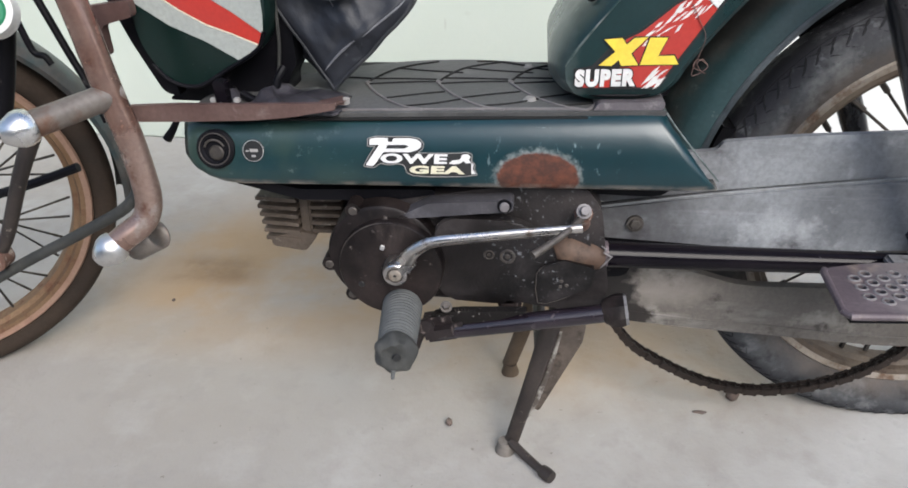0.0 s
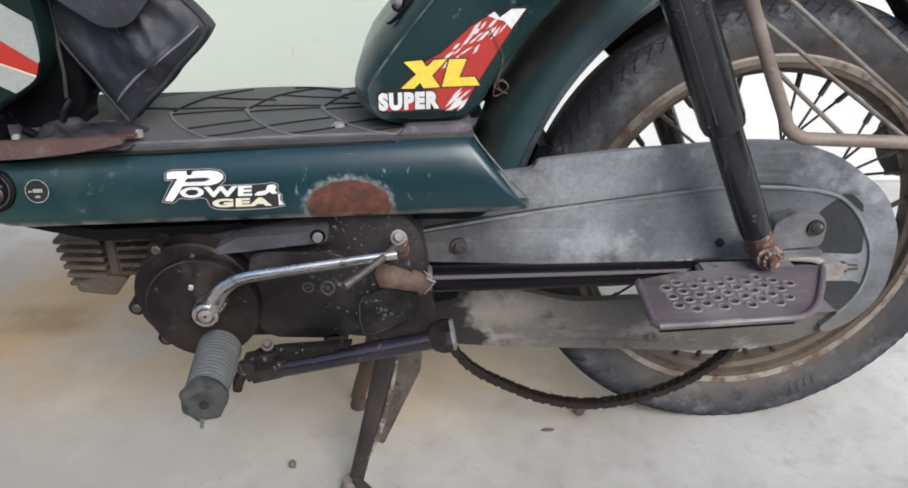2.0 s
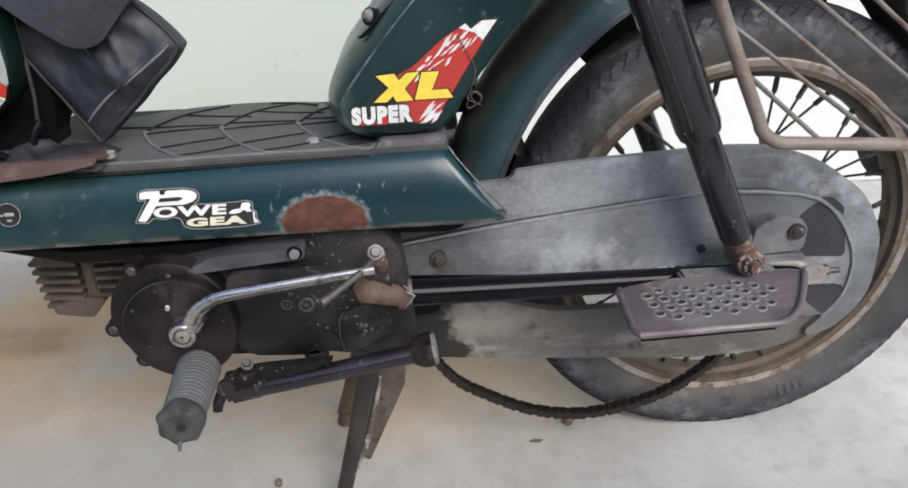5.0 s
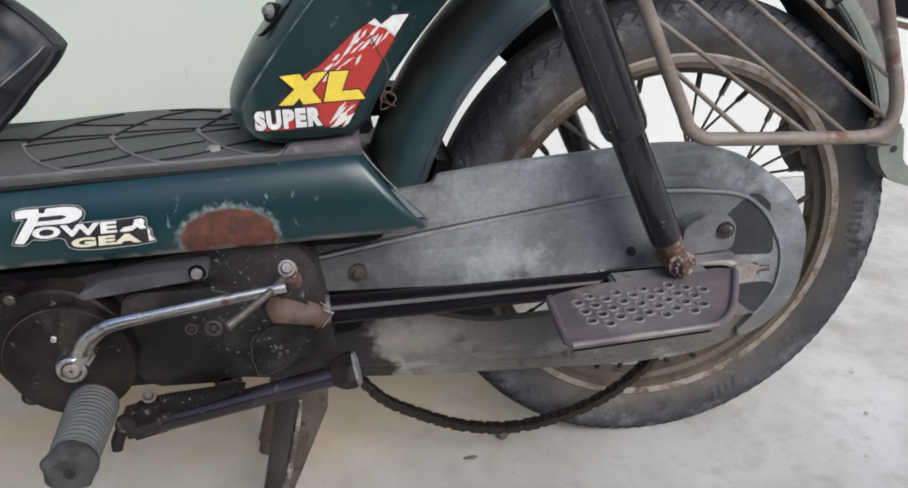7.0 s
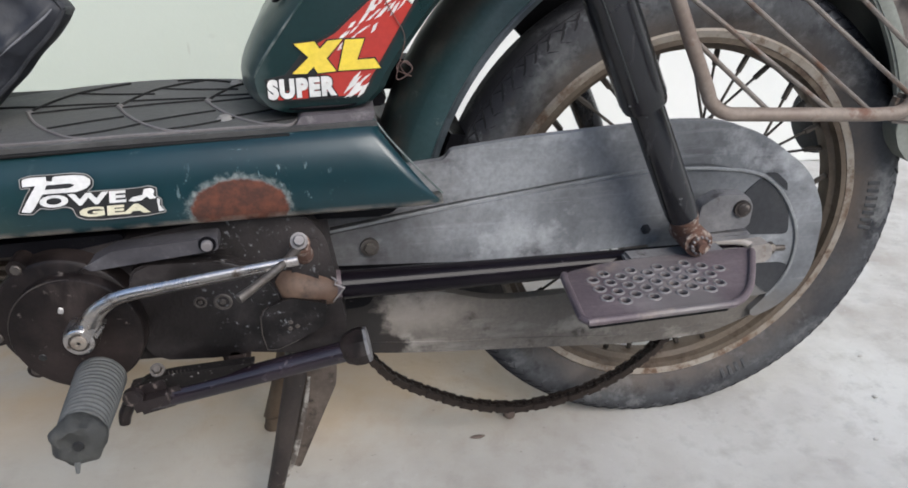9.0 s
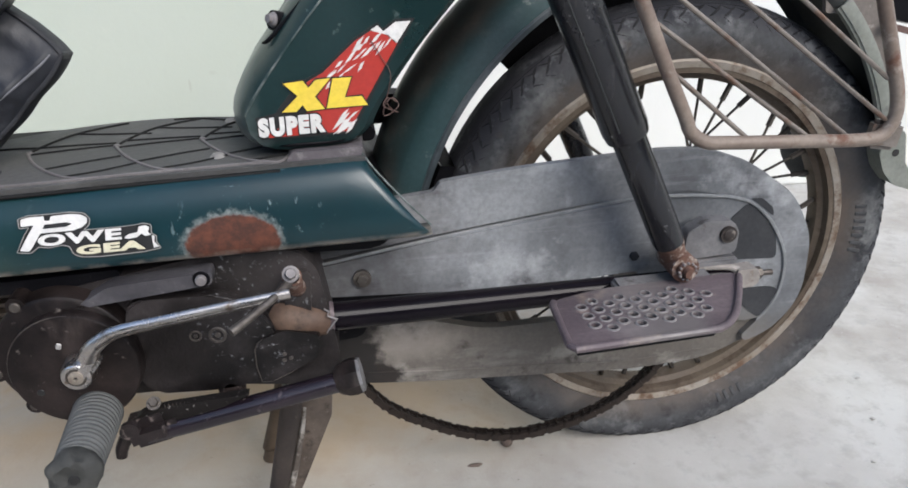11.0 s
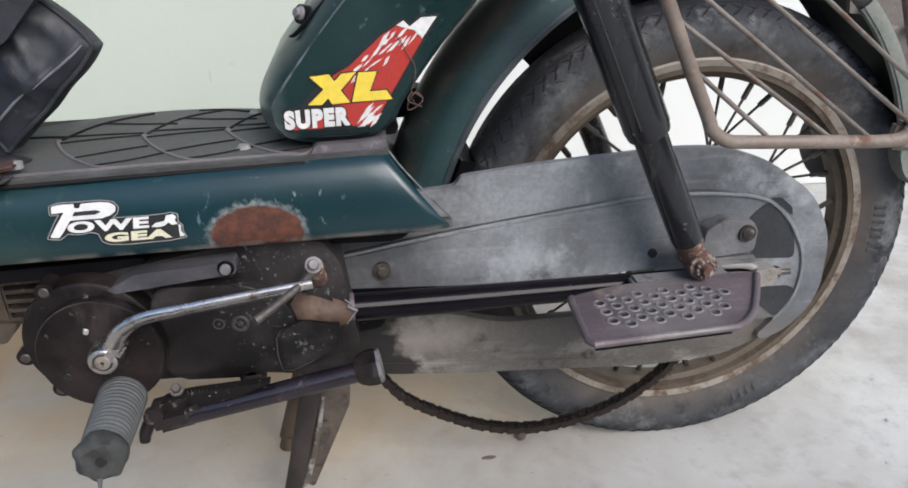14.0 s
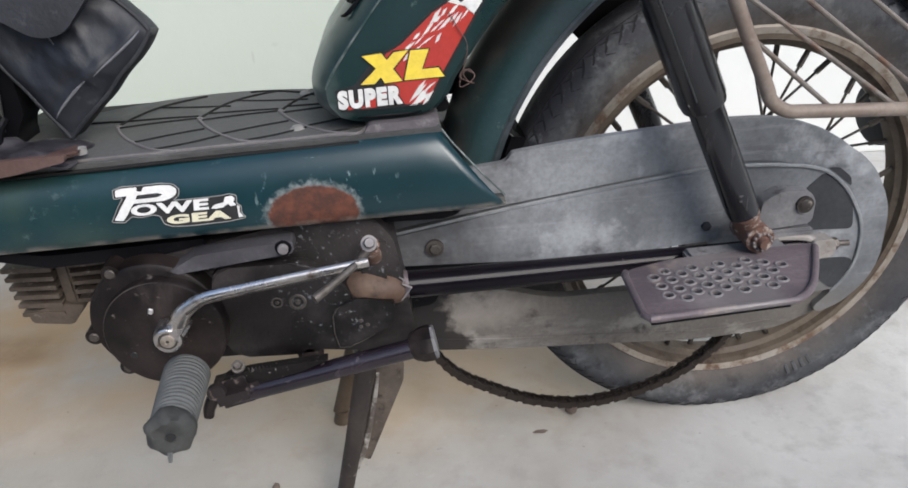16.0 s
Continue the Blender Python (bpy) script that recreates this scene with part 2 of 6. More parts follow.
ENGINE = worn("oily_dark_casing", (0.0055, 0.0046, 0.0046), (0.062, 0.053, 0.052), 0.36, 0.0, 13, (0.38, 0.72), spots=[((0.22, 0.225, 0.235), 170, 0.645, 0.72)], bump=0.3, spec=0.3, zone=(-0.450, 0.312, 0.074, 0.078), patches=[((0.050, 0.043, 0.041), -0.43, 0.345, 0.06, 0.035, 0.35), ((0.0075, 0.0055, 0.0050), -0.520, 0.290, 0.045, 0.05, 0.8)])
ENGINE_PLAIN = worn("dark_brown_casing", (0.0060, 0.0044, 0.0042), (0.044, 0.032, 0.029), 0.42, 0.0, 10, (0.40, 0.72), spots=[((0.10, 0.085, 0.075), 110, 0.69, 0.77)], bump=0.2, spec=0.22, streak=((0.055, 0.043, 0.038), 0.5, (30, 30, 12)))
# lighter copy of the casing: light on the ledge put into its colour
ENGINE_SHELF = worn("lit_grey_ledge", (0.045, 0.043, 0.048), (0.115, 0.110, 0.118), 0.36, 0.1, 16, spots=[((0.16, 0.15, 0.15), 80, 0.66, 0.76)], bump=0.2, spec=0.4)
CLAMP = worn("purple_brown_clamp", (0.008, 0.006, 0.0065), (0.024, 0.017, 0.017), 0.36, 0, 24, spots=[((0.16, 0.13, 0.12), 90, 0.64, 0.74)], bump=0.25, spec=0.4)
ENGINE_SPECKED = worn("specked_black_plate", (0.006, 0.005, 0.005), (0.014, 0.012, 0.011), 0.42, 0, 20, spots=[((0.24, 0.23, 0.22), 170, 0.67, 0.73)], bump=0.3, spec=0.16)
ALU = worn("dull_aluminium", (0.070, 0.052, 0.038), (0.140, 0.110, 0.086), 0.5, 0.3, 20, spots=[((0.04, 0.028, 0.020), 30, 0.52, 0.72), ((0.30, 0.26, 0.22), 60, 0.64, 0.74)], bump=0.15)
CHROME = worn("worn_chrome", (0.72, 0.69, 0.66), (0.56, 0.52, 0.48), 0.16, 1.0, 30, spots=[((0.16, 0.11, 0.075), 60, 0.60, 0.72)], bump=0.05)
CAP_SILVER = worn("bright_end_cap", (0.80, 0.79, 0.77), (0.62, 0.60, 0.58), 0.22, 1.0, 20, bump=0.03)
BOLT = worn("zinc_bolt", (0.15, 0.135, 0.12), (0.075, 0.062, 0.055), 0.4, 0.7, 60)
RUSTY_BOLT = worn("rusty_bolt", (0.16, 0.085, 0.060), (0.10, 0.055, 0.042), 0.75, 0.2, 60, spots=[((0.42, 0.36, 0.31), 120, 0.58, 0.70)], bump=0.3)
RUSTY_TUBE = worn("rusty_painted_tube", (0.215, 0.118, 0.090), (0.320, 0.235, 0.195), 0.20, 0.6, 10, (0.36, 0.64), spots=[((0.13, 0.055, 0.036), 30, 0.60, 0.73), ((0.40, 0.36, 0.33), 22, 0.66, 0.78)], bump=0.04, rough2=0.34)
GREY_TUBE = worn("grey_worn_tube", (0.15, 0.125, 0.105), (0.26, 0.235, 0.21), 0.34, 0.4, 16, spots=[((0.13, 0.07, 0.045), 30, 0.58, 0.72)], bump=0.1)
BRACKET = worn("brown_bracket", (0.066, 0.036, 0.023), (0.135, 0.086, 0.058), 0.5, 0.0, 30, spots=[((0.035, 0.022, 0.016), 40, 0.58, 0.72)])
RUBBER = worn("tyre_rubber", (0.024, 0.025, 0.029), (0.086, 0.090, 0.093), 0.65, 0, 9, (0.36, 0.64), spots=[((0.18, 0.185, 0.182), 12, 0.58, 0.74), ((0.020, 0.021, 0.024), 26, 0.60, 0.72), ((0.12, 0.085, 0.060), 8, 0.64, 0.80)], bump=0.2)
# brown ring of dirt by the rim, outer rings darken the tread shoulder
ringed(RUBBER, 0, 0, [((0.115, 0.090, 0.070), 0.242, 0.220, 0.6, 14, 0.30, 0.60), ((0.016, 0.017, 0.023), 0.246, 0.262, 0.88, 22, 0.24, 0.50), ((0.18, 0.185, 0.19), 0.236, 0.254, 0.55, 40, 0.54, 0.66), ((0.020, 0.021, 0.027), 0.264, 0.268, 0.6, 30, 0.2, 0.5)])
TREAD_DARK = worn("dark_tread_groove", (0.013, 0.013, 0.015), (0.034, 0.034, 0.036), 0.8, 0, 40, bump=0, spec=0.2)
RUBBER_MARK = worn("rubbed_tyre_lettering", (0.042, 0.043, 0.046), (0.085, 0.086, 0.087), 0.7, 0, 30, bump=0.1)
RUBBER_FRONT = worn("front_tyre_rubber", (0.020, 0.014, 0.010), (0.052, 0.036, 0.025), 0.75, 0, 12, (0.3, 0.7), bump=0.2, spec=0.28)
PEG_END = worn("dark_peg_knob", (0.028, 0.029, 0.027), (0.066, 0.066, 0.060), 0.7, 0, 40, (0.35, 0.65), bump=0.5, grain=140, streak=((0.15, 0.145, 0.135), 0.35, (70, 70, 40)))
PEG_RUBBER = worn("grey_peg_rubber", (0.075, 0.078, 0.076), (0.125, 0.128, 0.124), 0.65, 0, 30, bump=0.25, streak=((0.15, 0.155, 0.15), 0.3, (60, 60, 30)))
RIM = worn("rusty_rim", (0.080, 0.058, 0.040), (0.145, 0.115, 0.084), 0.5, 0.15, 14, (0.35, 0.65), spots=[((0.055, 0.034, 0.022), 36, 0.58, 0.72)], bump=0.15)
FLANGE = worn("bare_rim_edge", (0.35, 0.315, 0.27), (0.21, 0.165, 0.12), 0.4, 0.3, 20, bump=0.05, spots=[((0.12, 0.072, 0.045), 40, 0.56, 0.70)])
RIM_FRONT = worn("brown_rusted_rim", (0.15, 0.085, 0.042), (0.23, 0.145, 0.080), 0.55, 0.25, 14, spots=[((0.12, 0.055, 0.03), 40, 0.56, 0.70)], bump=0.15)
FLANGE_FRONT = worn("rubbed_front_rim_edge", (0.34, 0.22, 0.16), (0.26, 0.15, 0.10), 0.4, 0.3, 20, bump=0.05)
SPOKE = worn("dark_spoke", (0.035, 0.032, 0.030), (0.10, 0.085, 0.07), 0.4, 0.6, 40, bump=0)
MAT = worn("black_rubber_mat", (0.056, 0.056, 0.055), (0.098, 0.097, 0.094), 0.5, 0, 7, (0.3, 0.7), spots=[((0.15, 0.148, 0.14), 16, 0.62, 0.86)], bump=0.2, spec=0.4)
MAT_RIB = worn("worn_rubber_rib", (0.050, 0.050, 0.048), (0.17, 0.165, 0.16), 0.55, 0, 18, (0.40, 0.62), bump=0.1)
MAT_SEAM = worn("dark_mat_joint", (0.010, 0.010, 0.010), (0.018, 0.018, 0.017), 0.6, 0, 30, bump=0, spec=0.2)
MAT_STUD = worn("pale_mat_stud", (0.30, 0.29, 0.27), (0.20, 0.19, 0.18), 0.6, 0, 40, bump=0.1)
MAT_EDGE = worn("scuffed_rubber_rim", (0.13, 0.12, 0.118), (0.20, 0.185, 0.18), 0.55, 0, 18, bump=0.1)
VINYL = worn("black_vinyl", (0.0075, 0.0085, 0.0120), (0.028, 0.031, 0.039), 0.40, 0, 9, (0.35, 0.7), spots=[((0.075, 0.075, 0.082), 40, 0.68, 0.86)], bump=0.25, grain=120, spec=0.42)
VINYL_EDGE = worn("vinyl_piping", (0.014, 0.015, 0.018), (0.040, 0.041, 0.045), 0.45, 0, 20, spec=0.28)
VINYL_WORN = worn("rubbed_vinyl", (0.13, 0.13, 0.14), (0.20, 0.20, 0.21), 0.45, 0, 30, bump=0.1)
PLATE = worn("purple_brown_plate", (0.078, 0.060, 0.069), (0.148, 0.116, 0.124), 0.42, 0.1, 14, (0.35, 0.65), spots=[((0.24, 0.19, 0.16), 26, 0.62, 0.76)], bump=0.12, streak=((0.24, 0.20, 0.20), 0.35, (20, 90, 20)), patches=[((0.26, 0.255, 0.235), -0.095, 0.2955, 0.050, 0.5, 0.32)])
HOLE_RIM = worn("rubbed_hole_rim", (0.26, 0.245, 0.24), (0.17, 0.155, 0.155), 0.45, 0.2, 40, bump=0)
AXLE_PLATE = worn("dusty_axle_plate", (0.115, 0.115, 0.12), (0.23, 0.225, 0.225), 0.55, 0.1, 30, spots=[((0.05, 0.045, 0.04), 50, 0.60, 0.72)], bump=0.25)
BEIGE = worn("grey_beige_adjuster", (0.31, 0.285, 0.26), (0.22, 0.20, 0.18), 0.6, 0.1, 40, spots=[((0.15, 0.11, 0.09), 60, 0.62, 0.74)], bump=0.15)
# pale edge colour carries the highlights along cowl crease and panel tail
EDGE_GREEN = worn("pale_green_edge", (0.020, 0.045, 0.042), (0.20, 0.22, 0.21), 0.45, 0, 45, (0.42, 0.62), bump=0.1)
GUARD_LIP = worn("pale_grey_green_lip", (0.15, 0.165, 0.14), (0.235, 0.245, 0.215), 0.5, 0, 16, spots=[((0.12, 0.12, 0.11), 40, 0.62, 0.74)], bump=0.1)
TAIL_STAY = worn("dusty_tail_stay", (0.115, 0.098, 0.086), (0.20, 0.175, 0.155), 0.5, 0.1, 20, spots=[((0.32, 0.30, 0.27), 50, 0.66, 0.78)], bump=0.1)
STAND = worn("stand_dark_steel", (0.018, 0.014, 0.013), (0.060, 0.046, 0.038), 0.45, 0.1, 16, spots=[((0.22, 0.19, 0.16), 70, 0.68, 0.76)], bump=0.2)
STAND_WEB = worn("stand_brown_web", (0.060, 0.046, 0.037), (0.150, 0.120, 0.096), 0.5, 0.1, 22, spots=[((0.028, 0.019, 0.015), 34, 0.60, 0.72), ((0.30, 0.27, 0.24), 70, 0.68, 0.77)], bump=0.2)
STAND_CHIP = worn("scraped_stand_edge", (0.36, 0.34, 0.31), (0.070, 0.055, 0.045), 0.5, 0.2, 70, (0.42, 0.58), bump=0.2)
STAND_TAN = worn("stand_muddy_steel", (0.135, 0.098, 0.064), (0.085, 0.058, 0.038), 0.65, 0.1, 18, bump=0.2)
CHAIN = worn("oily_chain", (0.011, 0.0085, 0.0075), (0.040, 0.029, 0.023), 0.42, 0.3, 60, bump=0.1, spec=0.3)
WHITE_FILM = worn("white_decal", (0.74, 0.73, 0.70), (0.62, 0.61, 0.58), 0.4, 0, 40, bump=0)
GREY_FILM = worn("grey_white_decal", (0.36, 0.38, 0.35), (0.29, 0.31, 0.285), 0.3, 0, 9, bump=0)
RED_FILM = worn("red_decal", (0.46, 0.030, 0.018), (0.38, 0.03, 0.022), 0.35, 0, 12, bump=0)
YELLOW_FILM = worn("yellow_decal", (0.82, 0.62, 0.06), (0.76, 0.56, 0.07), 0.4, 0, 30, bump=0)
CREAM_FILM = worn("cream_decal", (0.72, 0.68, 0.50), (0.60, 0.56, 0.40), 0.4, 0, 30, bump=0)
BLACK_FILM = worn("black_decal", (0.008, 0.008, 0.008), (0.015, 0.015, 0.015), 0.4, 0, 30, bump=0)
GREEN_LENS = worn("green_badge", (0.01, 0.16, 0.07), (0.02, 0.22, 0.10), 0.25, 0, 20, bump=0)
PALE_METAL = worn("pale_metal", (0.50, 0.49, 0.47), (0.36, 0.34, 0.32), 0.4, 0.3, 40, bump=0.05)
DUSTY_CABLE = worn("dusty_cable", (0.020, 0.021, 0.019), (0.060, 0.060, 0.054), 0.6, 0, 20, bump=0.15)
CARRIER_TUBE = worn("tan_rusted_tube", (0.170, 0.125, 0.100), (0.270, 0.225, 0.185), 0.42, 0.15, 14, (0.36, 0.64), spots=[((0.13, 0.062, 0.040), 34, 0.60, 0.72), ((0.40, 0.36, 0.31), 30, 0.66, 0.78)], bump=0.12)
STRIP = worn("brown_strip_steel", (0.095, 0.052, 0.044), (0.175, 0.112, 0.095), 0.45, 0.3, 16, spots=[((0.22, 0.17, 0.15), 30, 0.66, 0.80)])
PEBBLE = worn("brown_pebble", (0.11, 0.08, 0.065), (0.16, 0.12, 0.10), 0.8, 0, 80)
FOOT_DUST = worn("dusty_stand_foot", (0.19, 0.17, 0.15), (0.10, 0.085, 0.07), 0.85, 0, 60)
PLASTER = worn("plaster_crumb", (0.50, 0.49, 0.46), (0.40, 0.39, 0.36), 0.85, 0, 60)


def concrete():
    m, t, p = nodes_of("smooth_cement_floor")
    co = t.nodes.new("ShaderNodeTexCoord").outputs["Object"]
    c = mix(t, noise_fac(t, co, 1.6, 0.35, 0.65, 5.0), (0.296, 0.270, 0.238), (0.340, 0.322, 0.294))
    sx = t.nodes.new("ShaderNodeSeparateXYZ")
    t.links.new(co, sx.inputs[0])
    # floor turns paler from the front wheel towards the back
    pale = t.nodes.new("ShaderNodeMapRange")
    pale.inputs["From Min"].default_value, pale.inputs["From Max"].default_value = -0.80, 0.30
    t.links.new(sx.outputs["X"], pale.inputs["Value"])
    pale_mix = math_node(t, "MULTIPLY", pale.outputs["Result"], noise_fac(t, co, 5, 0.30, 0.62, 8.0))
    c = mix(t, pale_mix, c, (0.50, 0.50, 0.475))
    c = mix(t, math_node(t, "MULTIPLY", noise_fac(t, co, 7, 0.50, 0.70, 8.0), 0.4), c, (0.46, 0.45, 0.43))
    c = mix(t, math_node(t, "MULTIPLY", noise_fac(t, co, 22, 0.52, 0.70, 8.0), 0.50), c, (0.27, 0.248, 0.225))
    rubble = math_node(t, "MULTIPLY", pale.outputs["Result"], noise_fac(t, co, 38, 0.55, 0.66, 9.0, 0.7))
    c = mix(t, math_node(t, "MULTIPLY", rubble, 0.5), c, (0.34, 0.34, 0.33))
    c = mix(t, math_node(t, "MULTIPLY", noise_fac(t, co, 160, 0.66, 0.74, 4.0), 0.35), c, (0.22, 0.20, 0.18))
    flake = noise_fac(t, co, 30, 0.63, 0.68, 7.0, 0.7)
    c = mix(t, math_node(t, "MULTIPLY", math_node(t, "MULTIPLY", flake, pale.outputs["Result"]), 0.25), c, (0.60, 0.595, 0.575))
    # sandy stains along the wheel line
    sep = t.nodes.new("ShaderNodeSeparateXYZ")
    t.links.new(co, sep.inputs[0])
    def band(sock, lo0, lo1, hi1, hi0):
        a = t.nodes.new("ShaderNodeMapRange")
        a.inputs["From Min"].default_value, a.inputs["From Max"].default_value = lo0, lo1
        b = t.nodes.new("ShaderNodeMapRange")
        b.inputs["From Min"].default_value, b.inputs["From Max"].default_value = hi0, hi1
        t.links.new(sock, a.inputs["Value"])
        t.links.new(sock, b.inputs["Value"])
        return math_node(t, "MULTIPLY", a.outputs["Result"], b.outputs["Result"])
    s1 = math_node(t, "MULTIPLY", band(sep.outputs["X"], -1.35, -1.05, -0.35, 0.05), band(sep.outputs["Y"], 0.00, 0.20, 0.42, 0.68))
    s1 = math_node(t, "MULTIPLY", s1, noise_fac(t, co, 3.2, 0.30, 0.54, 6.0))
    c = mix(t, math_node(t, "MULTIPLY", s1, 0.95), c, (0.35, 0.235, 0.13))
    s3 = math_node(t, "MULTIPLY", band(sep.outputs["X"], -1.140, -1.087, -0.982, -0.923), band(sep.outputs["Y"], 0.229, 0.262, 0.308, 0.351))
    s3 = math_node(t, "MULTIPLY", s3, noise_fac(t, co, 9, 0.30, 0.58, 6.0))
    c = mix(t, math_node(t, "MULTIPLY", s3, 0.75), c, (0.20, 0.125, 0.065))
    s2 = math_node(t, "MULTIPLY", band(sep.outputs["X"], -0.72, -0.50, -0.20, -0.02), band(sep.outputs["Y"], -0.08, 0.02, 0.12, 0.28))
    s2 = math_node(t, "MULTIPLY", s2, noise_fac(t, co, 5.5, 0.34, 0.60, 6.0))
    c = mix(t, math_node(t, "MULTIPLY", s2, 0.55), c, (0.40, 0.29, 0.18))
    c = mix(t, math_node(t, "MULTIPLY", noise_fac(t, co, 75, 0.70, 0.74, 3.0), 0.6), c, (0.16, 0.135, 0.11))
    t.links.new(c, p.inputs["Base Color"])
    p.inputs["Roughness"].default_value = 0.8
    b = t.nodes.new("ShaderNodeBump")
    b.inputs["Strength"].default_value, b.inputs["Distance"].default_value = 0.4, 0.004
    t.links.new(noise_fac(t, co, 45, 0.2, 0.8, 8.0), b.inputs["Height"])
    t.links.new(b.outputs["Normal"], p.inputs["Normal"])
    return m


def wall_paint():
    m, t, p = nodes_of("pale_green_wall_paint")
    co = t.nodes.new("ShaderNodeTexCoord").outputs["Object"]
    c = mix(t, noise_fac(t, co, 1.3, 0.3, 0.7, 4.0), (0.470, 0.517, 0.437), (0.510, 0.550, 0.480))
    c = mix(t, math_node(t, "MULTIPLY", noise_fac(t, co, 9, 0.58, 0.78, 8.0), 0.25), c, (0.60, 0.61, 0.53))
    c = mix(t, math_node(t, "MULTIPLY", noise_fac(t, co, 1.0, 0.70, 0.78, 6.0, 0.6, (40, 40, 9)), 0.3), c, (0.45, 0.46, 0.42))
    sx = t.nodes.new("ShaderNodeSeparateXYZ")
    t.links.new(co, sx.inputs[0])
    # brighter light on the wall's right end is put into the paint colour
    lit_end = t.nodes.new("ShaderNodeMapRange")
    lit_end.inputs["From Min"].default_value, lit_end.inputs["From Max"].default_value = -0.42, -0.24
    t.links.new(sx.outputs["X"], lit_end.inputs["Value"])
    c = mix(t, lit_end.outputs["Result"], c, mix(t, noise_fac(t, co, 3, 0.3, 0.7, 6.0), (0.655, 0.665, 0.63), (0.705, 0.71, 0.68)))
    for cx, cz, rx, rz, s in ((-0.671, 0.305, 0.0035, 0.016, 0.30), (-0.62, 0.33, 0.010, 0.006, 0.14), (-0.30, 0.36, 0.004, 0.012, 0.16), (0.55, 0.30, 0.006, 0.020, 0.2)):
        c = mix(t, math_node(t, "MULTIPLY", ellipse(t, co, cx, cz, rx, rz, 0.5, 1.3, 0.6, 90), s), c, (0.34, 0.33, 0.28))
    t.links.new(c, p.inputs["Base Color"])
    p.inputs["Roughness"].default_value = 0.75
    b = t.nodes.new("ShaderNodeBump")
    b.inputs["Strength"].default_value, b.inputs["Distance"].default_value = 0.2, 0.003
    t.links.new(noise_fac(t, co, 30, 0.2, 0.8, 8.0), b.inputs["Height"])
    t.links.new(b.outputs["Normal"], p.inputs["Normal"])
    return m


FLOOR = concrete()
WALL = wall_paint()


# ---- mesh helpers ----
def part(name, bm, material, parent=None, label="", sharp=35):
    """Links a bmesh as one mesh object, under a thing or a part if one is given."""
    bmesh.ops.recalc_face_normals(bm, faces=bm.faces)
    me = bpy.data.meshes.new(name)
    bm.to_mesh(me)
    bm.free()
    for f in me.polygons:
        f.use_smooth = True
    me.set_sharp_from_angle(angle=radians(sharp))
    me.materials.append(material)
    ob = new(name, me)
    ob.parent = parent
    if label:
        ob["label"] = label
    return ob


def again(ob, m, parent=None):
    """Another object on the same mesh, moved by m."""
    o = new(ob.name.split(".")[0], ob.data)
    o.parent = parent or ob.parent
    o.matrix_basis = m
    if "label" in ob:
        o["label"] = ob["label"]
    return o


def spline(pts, k=8):
    """Catmull-Rom through the points."""
    v = [Vector(p) for p in pts]
    v = [v[0] * 2 - v[1]] + v + [v[-1] * 2 - v[-2]]
    out = []
    for i in range(1, len(v) - 2):
        for j in range(k):
            s = j / k
            a, b, c, d = v[i - 1], v[i], v[i + 1], v[i + 2]
            out.append(0.5 * ((2 * b) + (c - a) * s + (2 * a - 5 * b + 4 * c - d) * s * s + (3 * b - a - 3 * c + d) * s ** 3))
    out.append(v[-2])
    return out


def tube(pts, r, n=12, bm=None, k=8, flat=1.0, cap=True, hollow=False):
    """A round (or flattened) bar along a smooth line. r: one radius, or one for each end or point."""
    bm = bm or bmesh.new()
    line = spline(pts, k) if k > 1 else [Vector(p) for p in pts]
    rs = r if isinstance(r, (list, tuple)) else [r, r]
    rings, side = [], None
    for i, p in enumerate(line):
        d = (line[min(i + 1, len(line) - 1)] - line[max(i - 1, 0)]).normalized()
        if side is None:
            side = d.cross(Vector((0, 1, 0)))
            if side.length < 0.1:
                side = d.cross(Vector((0, 0, 1)))
        side = (side - d * side.dot(d)).normalized()
        up = d.cross(side)
        s = i / (len(line) - 1) * (len(rs) - 1)
        j = min(int(s), len(rs) - 2)
        rad = rs[j] + (rs[j + 1] - rs[j]) * (s - j)
        rings.append([bm.verts.new(p + side * (rad * math.cos(a)) + up * (rad * flat * math.sin(a))) for a in (2 * math.pi * q / n for q in range(n))])
    for a, b in zip(rings, rings[1:]):
        for q in range(n):
            bm.faces.new((a[q], a[(q + 1) % n], b[(q + 1) % n], b[q]))
    if cap and not hollow:
        bm.faces.new(rings[0])
        bm.faces.new(rings[-1][::-1])
    return bm


def lathe(profile, centre, axis=(0, 1, 0), n=32, bm=None, closed=False):
    """Turns (radius, along) pairs round an axis."""
    bm = bm or bmesh.new()
    ax = Vector(axis).normalized()
    u = ax.cross(Vector((0, 0, 1)))
    if u.length < 0.1:
        u = ax.cross(Vector((1, 0, 0)))
    u.normalize()
    w = ax.cross(u)
    c = Vector(centre)
    rings = []
    for rad, al in profile:
        if rad < 1e-6:
            rings.append([bm.verts.new(c + ax * al)])
        else:
            rings.append([bm.verts.new(c + ax * al + (u * math.cos(q) + w * math.sin(q)) * rad) for q in (2 * math.pi * i / n for i in range(n))])
    pairs = list(zip(rings, rings[1:])) + ([(rings[-1], rings[0])] if closed else [])
    for a, b in pairs:
        for i in range(n):
            j = (i + 1) % n
            f = [a[i % len(a)], a[j % len(a)], b[j % len(b)], b[i % len(b)]]
            f = list(dict.fromkeys(f))
            if len(f) > 2:
                bm.faces.new(f)
    return bm


